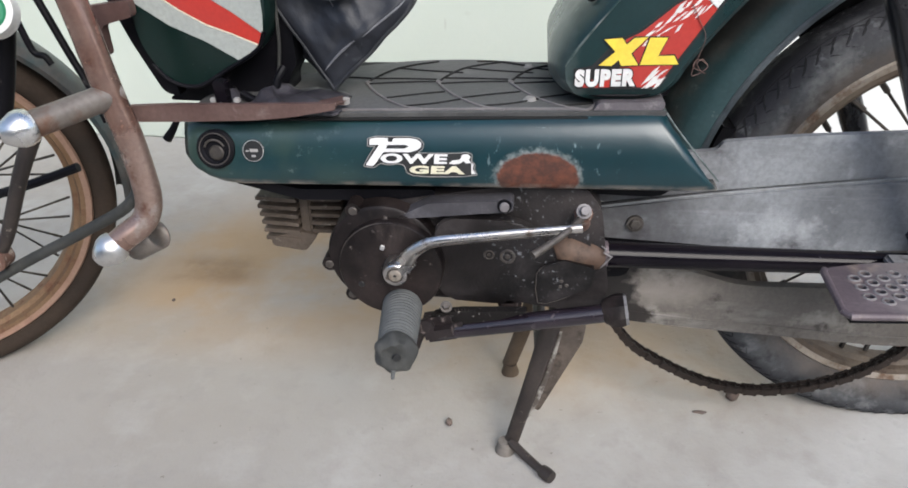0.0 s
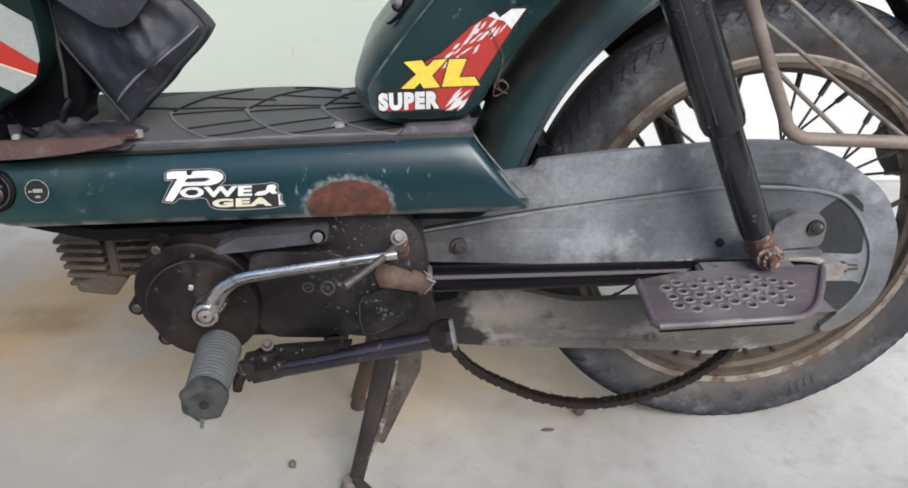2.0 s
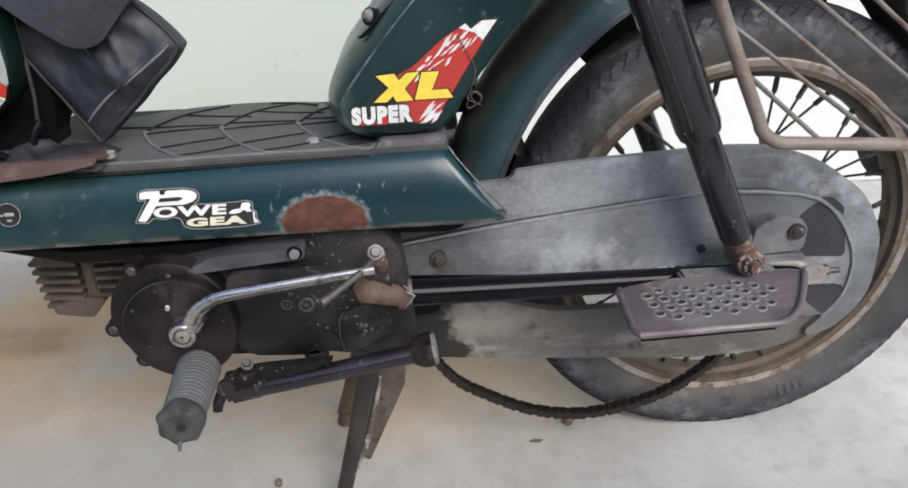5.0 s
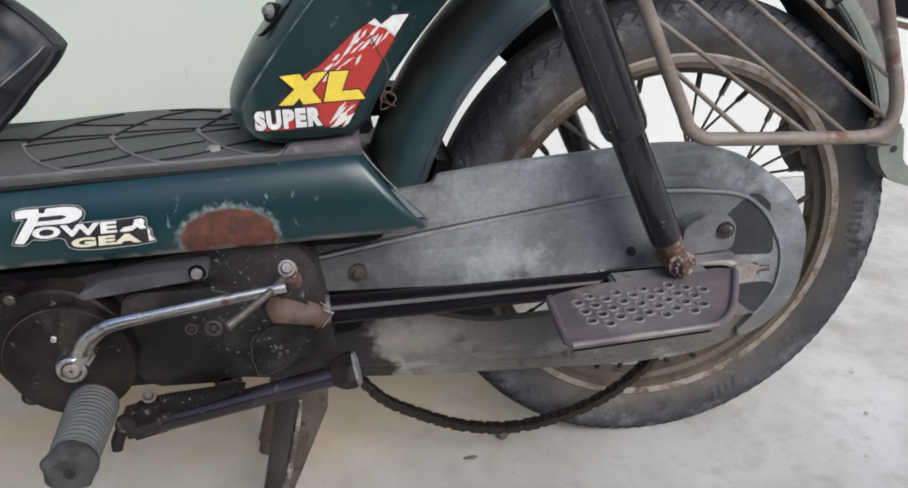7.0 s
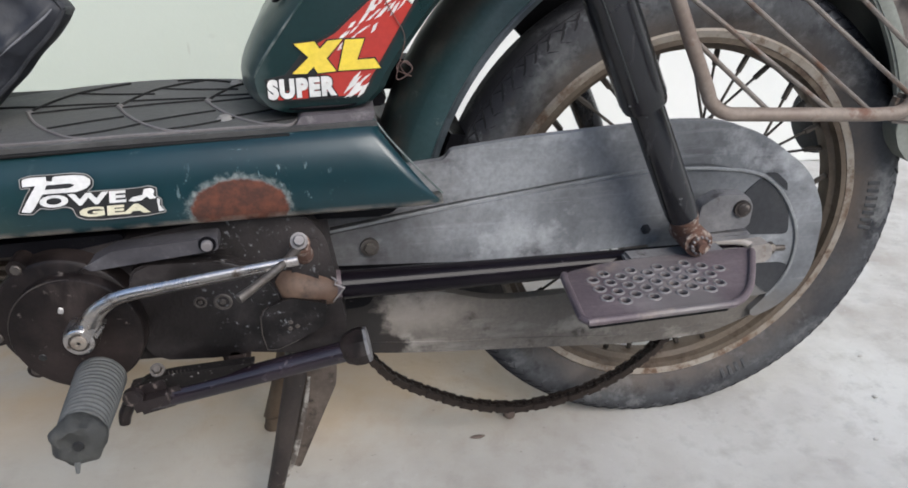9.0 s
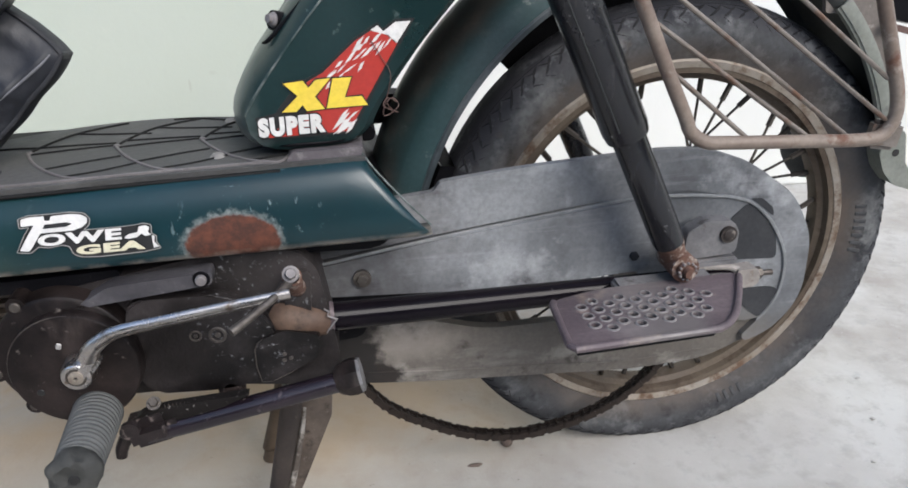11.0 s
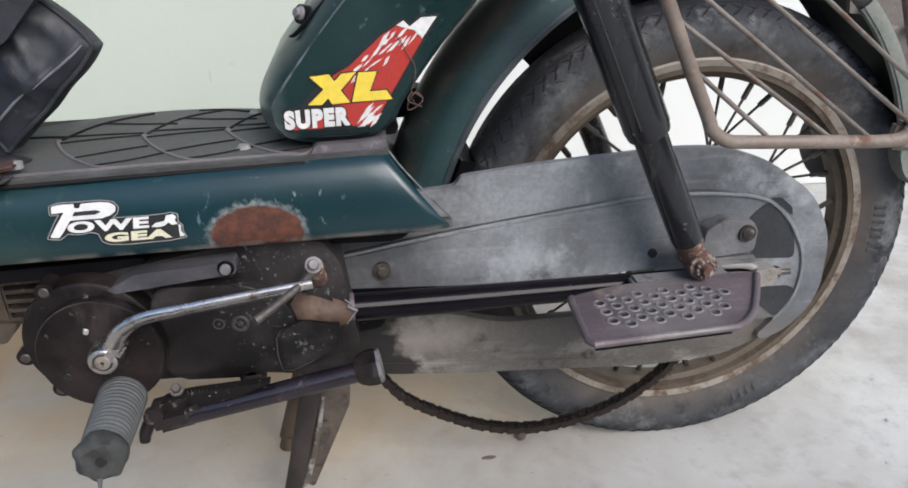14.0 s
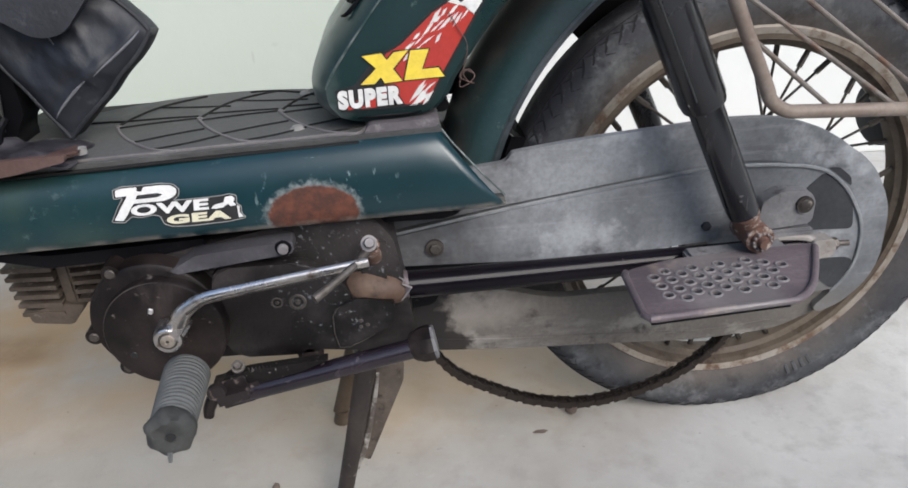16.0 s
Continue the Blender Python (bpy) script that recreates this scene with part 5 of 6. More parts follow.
part("far_leg", tube([(-0.440, 0.040, 0.190), (-0.468, 0.036, 0.080), (-0.490, 0.030, 0.012)], [0.012, 0.011, 0.010], 12, k=3, flat=0.7), STAND_TAN, stand, "mud-brown far stand leg")
for y, mat_ in ((-0.128, FOOT_DUST), (0.028, STAND_TAN)):
    part("stand_foot", lathe([(0, 0.016), (0.009, 0.016), (0.0105, 0.008), (0.0125, 0.002), (0.0125, 0.0), (0, 0.0)], (-0.488, y, 0.0), (0, 0, 1), 18), mat_, stand)
part("stand_cross", tube([(-0.447, -0.105, 0.130), (-0.452, 0.038, 0.130)], 0.008, 10, k=1), STAND, stand)
part("stand_pivot", tube([(-0.428, -0.115, 0.192), (-0.430, 0.060, 0.192)], 0.012, 12, k=1), STAND, stand)
part("stand_tang", tube([(-0.481, -0.130, 0.016), (-0.458, -0.152, 0.010), (-0.438, -0.172, 0.008)], [0.006, 0.0055, 0.005], 10, k=3), STAND, stand, "foot tang of the stand")
part("tang_knob", lathe([(0, -0.009), (0.0075, -0.008), (0.0085, 0.0), (0.0075, 0.008), (0, 0.009)], (-0.437, -0.173, 0.0092), (0.7, -0.7, 0), 12), STAND, stand)

# slack drive chain hanging below the case
chain_line = spline([(-0.372, -0.066, 0.172), (-0.342, -0.066, 0.130), (-0.307, -0.066, 0.104), (-0.250, -0.066, 0.075), (-0.190, -0.066, 0.063), (-0.129, -0.066, 0.071), (-0.080, -0.066, 0.090), (-0.040, -0.066, 0.119), (-0.010, -0.062, 0.150)], 24)
chain = part("drive_chain", tube(chain_line[::4], 0.0022, 8, k=1), CHAIN, moped, "slack oily drive chain hanging in a loop")
acc, along = [Vector(chain_line[0])], 0.0
link_mesh = None
dist = 0.0
PITCH = 0.0110
for a, b in zip(chain_line, chain_line[1:]):
    dist += (b - a).length
    if dist >= PITCH:
        dist -= PITCH
        d = (b - a).normalized()
        m = Matrix.Translation(b) @ d.to_track_quat("X", "Z").to_matrix().to_4x4()
        odd = len(acc) % 2
        if link_mesh is None or len(acc) == 2:
            bm = bmesh.new()
            for s in (-1, 1):
                yy = (0.0046 if odd else 0.0062) * s
                outl = rounded([(-0.0085, -0.0052), (-0.003, -0.0038), (0.003, -0.0038), (0.0085, -0.0052), (0.0085, 0.0052), (0.003, 0.0038), (-0.003, 0.0038), (-0.0085, 0.0052)], 0.003, 2)
                prism(outl, yy - 0.0007, yy + 0.0007, 0, bm=bm)
            lathe([(0, -0.0068), (0.0030, -0.0068), (0.0030, 0.0068), (0, 0.0068)], (0.0055, 0, 0), (0, 1, 0), 8, bm)
            ob = part("link", bm, CHAIN, chain)
            ob.matrix_basis = m
            link_mesh = (link_mesh or []) + [ob]
        else:
            again(link_mesh[0 if odd == 1 else -1], m, chain)
        acc.append(b)


# ---- side panel, mat and seat cowl ----
def side_panel():
    """A long pressed cover: rounded shoulder, flat flank, turned-in hem, slanted tail and rounded nose."""
    bm = bmesh.new()
    section = [(-0.112, 0.4375), (-0.122, 0.4395), (-0.133, 0.4400), (-0.142, 0.4382), (-0.149, 0.4345), (-0.1545, 0.4285), (-0.1588, 0.4200), (-0.1622, 0.4100), (-0.1645, 0.4000), (-0.1658, 0.3900), (-0.1660, 0.3820), (-0.1645, 0.3755), (-0.1605, 0.3725), (-0.150, 0.3715), (-0.138, 0.3725)]
    us = [i / 48 for i in range(49)]
    grid = []
    for u in us:
        row = []
        for y, z in section:
            h = (z - 0.3715) / 0.071
            xf = -0.812 + 0.044 * max(0.0, 1 - h / 0.40) ** 2.0
            xr = -0.345 + 0.058 * max(0.0, 1 - h) ** 1.05
            x = xf + (xr - xf) * u
            g = min(1.0, max(0.0, (x - xf) / 0.018))
            q = min(1.0, max(0.0, (xr - x) / 0.020))
            tuck = 0.014 * (1 - math.sin(g * math.pi / 2)) ** 1.5 + 0.0015 * (1 - q)
            drop = 0.003 * (1 - u) if z > 0.43 else -0.002 * u * (1 - h) * -3
            row.append(bm.verts.new((x, min(y + tuck, -0.105), z - drop + 0.006 * u * (z > 0.36))))
        grid.append(row)
    for a, b in zip(grid, grid[1:]):
        for j in range(len(section) - 1):
            bm.faces.new((a[j], a[j + 1], b[j + 1], b[j]))
    ob = part("side_panel", bm, PANEL, moped, "dark green side cover with a rusted bare patch", 50)
    s = ob.modifiers.new("thick", "SOLIDIFY")
    s.thickness, s.offset = 0.0025, -1
    # pale line painted for the highlight of the slanted tail edge
    part("panel_tail_edge", tube([(-0.352, -0.128, 0.4475), (-0.343, -0.140, 0.4465), (-0.332, -0.155, 0.434), (-0.310, -0.1625, 0.408), (-0.289, -0.1635, 0.384)], 0.0009, 6), EDGE_GREEN, ob, "tail edge with its highlight painted pale")
    part("panel_lock", lathe([(0, 0.0004), (0.0115, 0.0004), (0.0130, 0.0020), (0.0175, 0.0026), (0.0195, 0.0008), (0.0195, -0.008)], (-0.7735, -0.1640, 0.4103), (-0.02, -1, 0.24), 28), BLACK, ob, "black round lock cover")
    part("lock_hub", lathe([(0, 0.0022), (0.0062, 0.0020), (0.0078, 0.0006)], (-0.7725, -0.1648, 0.4068), (-0.02, -1, 0.24), 18), SPOKE, ob, "dark lock core")
    part("lock_bow", tube([(-0.7735 + 0.0102 * math.cos(radians(q)), -0.1660, 0.4103 + 0.0102 * math.sin(radians(q))) for q in range(20, 165, 24)], 0.0011, 6, k=2), BOLT, ob)
    part("lock_ring", lathe([(0.0148, 0.0024), (0.0154, 0.0034), (0.0160, 0.0034), (0.0166, 0.0024)], (-0.7735, -0.1635, 0.4103), (-0.02, -1, 0.24), 28), BOLT, ob)
    part("round_badge", lathe([(0, 0.0006), (0.0106, 0.0006), (0.0106, -0.004)], (-0.735, -0.1635, 0.4088), (0, -1, 0.24), 24), BLACK_FILM, ob, "small round black badge")
    part("badge_ring", lathe([(0.0101, 0.0011), (0.0107, 0.0011)], (-0.735, -0.1635, 0.4088), (0, -1, 0.24), 24), PALE_METAL, ob)
    for dx, dz, w, hh in ((0.0006, 0.0006, 0.0080, 0.0032), (-0.0062, 0.0, 0.0030, 0.0016), (0.0, -0.0048, 0.0040, 0.0020)):
        part("badge_bar", box((w, 0.0006, hh), pose(-0.735 + dx, -0.1644 + 0.24 * dz, 0.4088 + dz), 0), PALE_METAL, ob)
    return ob


def flank(z):
    """How far out the side cover's flank stands at a height."""
    line = [(0.372, -0.1655), (0.390, -0.1660), (0.400, -0.1648), (0.410, -0.1626), (0.420, -0.1594), (0.4285, -0.1552), (0.4345, -0.150), (0.44, -0.140)]
    for (z0, y0), (z1, y1) in zip(line, line[1:]):
        if z <= z1:
            return y0 + (y1 - y0) * (z - z0) / (z1 - z0)
    return line[-1][1]


def conform(ob):
    """Lays flat lettering on the curved flank of the side cover."""
    for v in ob.data.vertices:
        z = v.co.z - 0.4 * (flank(v.co.z) + 0.166)
        v.co.y += flank(z) + 0.1675 - 0.0022
        v.co.z = z


panel = side_panel()
Y = -0.1675
P_SHAPE = [(-0.6185, 0.4250), (-0.6130, 0.4263), (-0.6007, 0.4262), (-0.6010, 0.4222), (-0.5967, 0.4215), (-0.5956, 0.4258), (-0.5804, 0.4262), (-0.5723, 0.4248), (-0.5682, 0.4211), (-0.5687, 0.4168), (-0.5726, 0.4135), (-0.5800, 0.4112), (-0.6050, 0.4112),
           (-0.6125, 0.4002), (-0.6160, 0.3962), (-0.6230, 0.3974), (-0.6144, 0.4107), (-0.6092, 0.4188), (-0.6190, 0.4183)]
BADGE_EDGE = [(-0.6205, 0.4255), (-0.6130, 0.4280), (-0.5960, 0.4278), (-0.5800, 0.4280), (-0.5700, 0.4260), (-0.5660, 0.4205), (-0.5670, 0.4150), (-0.5720, 0.4108), (-0.5434, 0.4107), (-0.5300, 0.4112), (-0.5255, 0.4122), (-0.5195, 0.4100), (-0.5203, 0.4024), (-0.5165, 0.3999), (-0.5176, 0.3947), (-0.5145, 0.3886),
              (-0.5290, 0.3866), (-0.5640, 0.3860), (-0.5774, 0.3872), (-0.5830, 0.3900), (-0.5850, 0.3975), (-0.5904, 0.3992), (-0.6006, 0.3978), (-0.6085, 0.3995), (-0.6150, 0.3945), (-0.6255, 0.3960), (-0.6175, 0.4105), (-0.6130, 0.4172), (-0.6205, 0.4168)]
badge = [film("badge_backing", rounded(BADGE_EDGE, 0.0015), Y + 0.0003, BLACK_FILM, panel, "black backing of the badge")]
badge.append(part("badge_border", tube([(x, Y, z) for x, z in rounded(BADGE_EDGE, 0.0015, 3)] + [(BADGE_EDGE[0][0], Y, BADGE_EDGE[0][1])], 0.00045, 5, k=1), MAT_STUD, panel, "thin pale badge border"))
badge.append(film("badge_letter", rounded(P_SHAPE, 0.0012), Y, WHITE_FILM, panel, "raised worn badge letter"))
badge.append(film("letter_counter", rounded([(-0.6010, 0.4186), (-0.5840, 0.4190), (-0.5800, 0.4172), (-0.5850, 0.4152), (-0.6028, 0.4150)], 0.0008), Y - 0.0003, BLACK_FILM, panel))
for words, size, x, z, st, sh, mt in (("OWE", 0.0132, -0.6085, 0.4004, 1.98, 0.05, WHITE_FILM), ("GEA", 0.0104, -0.5805, 0.3900, 2.48, 0.05, CREAM_FILM)):
    badge.append(lettering("badge_lettering", words, size, side_face(x, Y - 0.0007, z), mt, panel, sh, 0.0006, st, "raised worn badge letters", 1.10))
badge.append(film("broken_letter", [(-0.5419, 0.4004), (-0.5386, 0.4034), (-0.5310, 0.4046), (-0.5290, 0.4096), (-0.5234, 0.4101), (-0.5211, 0.4077), (-0.5227, 0.4043), (-0.5205, 0.4014), (-0.5253, 0.4008), (-0.5276, 0.4032), (-0.5318, 0.4003), (-0.5375, 0.3996)], Y - 0.0007, WHITE_FILM, panel, "chipped remains of a badge letter"))
badge.append(film("letter_stub", [(-0.5202, 0.4008), (-0.5180, 0.4000), (-0.5190, 0.3948), (-0.5160, 0.3902), (-0.5203, 0.3896)], Y - 0.0007, WHITE_FILM, panel, "broken letter stub"))
for ob in badge:
    conform(ob)

# rubber mat with raised net ribs
def mat_far(x):
    return 0.052 - 2.2 * (x + 0.55) ** 2


def mat_near(x):
    return -0.1465 - 0.0025 * min(1.0, max(0.0, (-0.52 - x) / 0.10))


def mat_top(x, y):
    j = min(1.0, (y - mat_near(x)) / (mat_far(x) - mat_near(x)))
    return MAT_Z + 0.0030 * math.sin(math.pi * j) + 0.003 * min(1.0, max(0.0, (x + 0.70) / 0.35)) * (1 - j) + 0.0006 * noise.noise((x * 9, y * 9, 0.3))


MAT_Z = 0.4425
bm = bmesh.new()
nx, ny = 40, 14
rows_ = []
for i in range(nx + 1):
    x = -0.800 + 0.460 * i / nx
    row = []
    for j in range(ny + 1):
        y = mat_near(x) + (mat_far(x) - mat_near(x)) * j / ny
        z = mat_top(x, y)
        row.append(bm.verts.new((x, y, z)))
    rows_.append(row)
for a, b in zip(rows_, rows_[1:]):
    for j in range(ny):
        bm.faces.new((a[j], a[j + 1], b[j + 1], b[j]))
r = bmesh.ops.extrude_face_region(bm, geom=bm.faces[:])
bmesh.ops.translate(bm, vec=(0, 0.001, -0.006), verts=[e for e in r["geom"] if isinstance(e, bmesh.types.BMVert)])
floor_mat = part("floor_mat", bm, MAT, moped, "black ribbed rubber floor mat")


def mat_rib(pts, r=0.0018, material=MAT_RIB):
    line = [p for p in spline([(x, y, 0) for x, y in pts], 6) if p.y < mat_far(p.x) - 0.001 and p.x < -0.345]
    if len(line) < 3:
        return None
    return part("rib", tube([(p.x, p.y, mat_top(p.x, p.y) + r * 0.4) for p in line], r, 6, k=1), material, floor_mat)


part("edge_joint", tube([(x, mat_near(x) - 0.0008, mat_top(x, mat_near(x)) - 0.0058) for x in (-0.79, -0.70, -0.62, -0.54, -0.46, -0.412)], 0.0019, 8, k=4), MAT_SEAM, floor_mat, "dark joint below the mat edge")
# the net: scales set at an even pitch, a pale rib down each front, dark grooves back from it
for k, vx in enumerate((-0.641, -0.5645, -0.4880, -0.4115)):
    mat_rib([(vx, -0.058), (vx + 0.010, -0.080), (vx + 0.022, -0.100), (vx + 0.036, -0.117), (vx + 0.052, -0.132), (vx + 0.074, -0.1425)], 0.0014, MAT_EDGE)
    mat_rib([(vx, -0.056), (vx + 0.006, -0.036), (vx + 0.016, -0.010), (vx + 0.026, 0.006), (vx + 0.042, 0.021), (vx + 0.066, 0.037)], 0.0013, MAT_SEAM)
    part("mat_knot", lathe([(0, 0.0016), (0.0026, 0.0014), (0.0036, 0.0)], (vx + 0.001, -0.057, mat_top(vx, -0.057) + 0.0006), (0, 0, 1), 10), MAT_EDGE, floor_mat)
    for line in ([(vx + 0.004, -0.061), (vx + 0.036, -0.056), (vx + 0.074, -0.0535)], [(vx + 0.030, -0.108), (vx + 0.060, -0.097), (vx + 0.088, -0.089)], [(vx + 0.052, -0.131), (vx + 0.080, -0.124), (vx + 0.106, -0.112)],
                 [(vx + 0.026, 0.004), (vx + 0.058, -0.008), (vx + 0.100, -0.018)], [(vx + 0.006, -0.040), (vx + 0.040, -0.042), (vx + 0.074, -0.046)]):
        mat_rib(line, 0.0010, MAT_SEAM)
mat_rib([(-0.695, -0.034), (-0.660, -0.036), (-0.637, -0.041)], 0.0012, MAT_SEAM)
mat_rib([(-0.530, 0.040), (-0.504, 0.037), (-0.468, 0.014)], 0.0013, MAT_SEAM)
mat_rib([(x, mat_near(x) + 0.0065) for x in (-0.79, -0.72, -0.66, -0.60, -0.54, -0.48, -0.432)] + [(-0.414, -0.1425), (-0.407, -0.134), (-0.404, -0.124)], 0.0015, MAT_EDGE)
for x, y, r in ((-0.4665, -0.1120, 0.0070), (-0.4700, 0.0130, 0.0060)):
    part("mat_stud", lathe([(0, 0.003), (r * 0.6, 0.0028), (r, 0.0), (r, -0.002)], (x, y, mat_top(x, y)), (0, 0, 1), 12), MAT_STUD, floor_mat)
part("mat_end_lip", prism(rounded([(-0.412, 0.436), (-0.346, 0.440), (-0.340, 0.4530), (-0.402, 0.4525)], 0.004), -0.142, 0.08, 0.003), FLAP_RUBBER, floor_mat, "grey scuffed end lip")


def along_line(line, z):
    """The x of a bent edge line at a height."""
    return float(np.interp(z, [p[0] for p in line], [p[1] for p in line]))


def seat_cowl():
    """The green nose below the seat: flat flanks, rounded front, leaning back."""
    bm = bmesh.new()
    rings = []
    front = [(0.4512, -0.425), (0.4545, -0.436), (0.459, -0.443), (0.466, -0.448), (0.4732, -0.4502), (0.486, -0.4502), (0.4958, -0.4468), (0.5132, -0.437), (0.5336, -0.4194), (0.5737, -0.3877), (0.70, -0.290)]
    fold = [(0.4512, -0.402), (0.4540, -0.414), (0.4593, -0.4255), (0.4718, -0.4335), (0.4859, -0.4346), (0.5004, -0.426), (0.53, -0.4019), (0.5487, -0.3868), (0.578, -0.3590), (0.70, -0.246)]
    rear = [(0.4512, -0.372), (0.4558, -0.352), (0.4584, -0.3426), (0.4695, -0.3319), (0.4838, -0.3249), (0.4986, -0.3145), (0.5123, -0.3040), (0.5309, -0.2892), (0.5447, -0.2770), (0.5617, -0.2612), (0.70, -0.133)]
    for z in (0.4512, 0.4520, 0.4540, 0.4558, 0.4584, 0.4620, 0.4660, 0.4710, 0.4770, 0.4838, 0.4910, 0.4986, 0.506, 0.5123, 0.522, 0.5309, 0.538, 0.5447, 0.553, 0.5617, 0.578, 0.60, 0.66, 0.70):
        ins = 0.020 * (1 - math.sqrt(max(0.0, 1 - (max(0.0, 0.485 - z) / 0.034) ** 2)))
        xf, xc, xr = along_line(front, z), along_line(fold, z), along_line(rear, z)
        y0, y1 = -0.141 + 0.7 * ins, 0.110 - 0.7 * ins
        ring = []
        # a crease where the flank turns, then a rounded front
        for k in range(9):
            q = 0.42 + (math.pi / 2 - 0.42) * k / 8
            ring.append((xf + (xc - xf) * (1 - math.sin(q)) / (1 - math.sin(0.42)), y0 + 0.060 * (math.cos(0.42) - math.cos(q)) / math.cos(0.42)))
        other = [(x, y1 - (y - y0)) for x, y in reversed(ring)]
        back_ = [(xr - 0.006, y1), (xr, y1 - 0.006), (xr, y0 + 0.006), (xr - 0.006, y0)]
        rings.append([bm.verts.new((x, y, z)) for x, y in ring + other + back_])
    for a, b in zip(rings, rings[1:]):
        for j in range(len(a)):
            k = (j + 1) % len(a)
            bm.faces.new((a[j], a[k], b[k], b[j]))
    bm.faces.new(rings[0])
    bm.faces.new(rings[-1][::-1])
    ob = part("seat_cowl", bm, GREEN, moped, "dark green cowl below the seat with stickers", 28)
    # worn crease, its highlight painted into the pale line
    crease = [(along_line(fold, z) - 0.0003, -0.1410, z) for z in (0.486, 0.495, 0.510, 0.530, 0.560, 0.600, 0.640)]
    part("rubbed_crease", tube(crease, [0.0005, 0.0013, 0.0010, 0.0007, 0.0009, 0.0005], 6, k=2), EDGE_GREEN, ob, "rubbed crease of the cowl, highlight painted in")
    # black blocks added where only darkness shows between cowl and mudguard
    part("gap_block", prism(rounded([(-0.372, 0.438), (-0.330, 0.438), (-0.326, 0.446), (-0.334, 0.454), (-0.360, 0.455)], 0.003), -0.075, 0.060, 0.003), BLACK, moped, "black block filling the dark gap between cowl and mudguard")
    part("gap_block", prism(rounded([(-0.372, 0.425), (-0.285, 0.425), (-0.268, 0.4517), (-0.318, 0.4577), (-0.345, 0.458)], 0.004), 0.030, 0.060, 0.003), BLACK, moped, "black block added behind the cowl's gap")
    part("cowl_hem", tube([(-0.4260, -0.131, 0.4590), (-0.400, -0.134, 0.4575), (-0.362, -0.134, 0.4580), (-0.349, -0.134, 0.4635)], 0.0022, 8), BLACK, ob)
    return ob


cowl = seat_cowl()
Y = -0.1418
film("flash_outline", [(-0.3905, 0.5090), (-0.3700, 0.5190), (-0.3410, 0.5430), (-0.3210, 0.5545), (-0.3170, 0.5495), (-0.3070, 0.5560), (-0.2905, 0.5560), (-0.3110, 0.5250), (-0.3440, 0.4730), (-0.3500, 0.4655), (-0.4240, 0.4655), (-0.4270, 0.4840), (-0.4100, 0.4870)], Y + 0.0004, BLACK_FILM, cowl, "black sticker edge")
film("red_flash", [(-0.3840, 0.5095), (-0.3680, 0.5175), (-0.3400, 0.5410), (-0.3270, 0.5480), (-0.3130, 0.5440), (-0.3060, 0.5370), (-0.3140, 0.5250), (-0.3470, 0.4740), (-0.3520, 0.4675), (-0.4180, 0.4668), (-0.4180, 0.4700), (-0.3800, 0.4880)], Y, RED_FILM, cowl, "red sticker flash")
film("white_tip", [(-0.3270, 0.5485), (-0.3212, 0.5520), (-0.3165, 0.5470), (-0.3066, 0.5538), (-0.2940, 0.5540), (-0.3068, 0.5368), (-0.3140, 0.5438)], Y, WHITE_FILM, cowl)
random.seed(7)
for k in range(34):
    s = random.random()
    cx, cz = (-0.366 + 0.052 * s + random.uniform(-0.008, 0.010), 0.512 + 0.033 * s + random.uniform(-0.007, 0.005)) if k < 22 else (-0.354 + random.uniform(-0.005, 0.007), 0.4765 + random.uniform(-0.006, 0.005))
    ln, wd, an = random.uniform(0.004, 0.010), random.uniform(0.0007, 0.0019), radians(random.uniform(28, 55))
    ux, uz = math.cos(an), math.sin(an)
    film("white_streak", [(cx - ln * ux, cz - ln * uz), (cx - 0.2 * ln * ux + wd * uz, cz - 0.2 * ln * uz - wd * ux), (cx + ln * ux, cz + ln * uz), (cx + 0.2 * ln * ux - wd * uz, cz + 0.2 * ln * uz + wd * ux)], Y - 0.0002 - 0.00001 * k, WHITE_FILM, cowl)
X_SHAPE = [(-0.4010, 0.5110), (-0.3850, 0.5122), (-0.3810, 0.5062), (-0.3745, 0.5122), (-0.3625, 0.5130), (-0.3765, 0.4985), (-0.3695, 0.4880), (-0.3845, 0.4872), (-0.3872, 0.4925), (-0.3930, 0.4872), (-0.4045, 0.4876), (-0.3905, 0.5000)]
L_SHAPE = [(-0.3608, 0.5125), (-0.3455, 0.5125), (-0.3525, 0.4962), (-0.3385, 0.4965), (-0.3340, 0.4886), (-0.3680, 0.4882)]
for pts in (X_SHAPE, L_SHAPE):
    mx, mz = sum(x for x, z in pts) / len(pts), sum(z for x, z in pts) / len(pts)
    rim = []
    for k in range(len(pts)):
        p, q, s = Vector(pts[k]), Vector(pts[k - 1]), Vector(pts[(k + 1) % len(pts)])
        d = ((p - q).normalized() + (s - p).normalized()).normalized()
        out = Vector((-d.y, d.x))
        rim.append(tuple(p + out * 0.0015))
    film("sticker_outline", rim, Y - 0.0006, BLACK_FILM, cowl)
    film("sticker_letter", pts, Y - 0.0010, YELLOW_FILM, cowl, "bold yellow sticker letter")
lettering("sticker_outline", "SUPER", 0.0195, side_face(-0.4250, Y - 0.0006, 0.4690, 1.0), BLACK_FILM, cowl, 0.05, 0.0024, 0.84, "", 1.2)
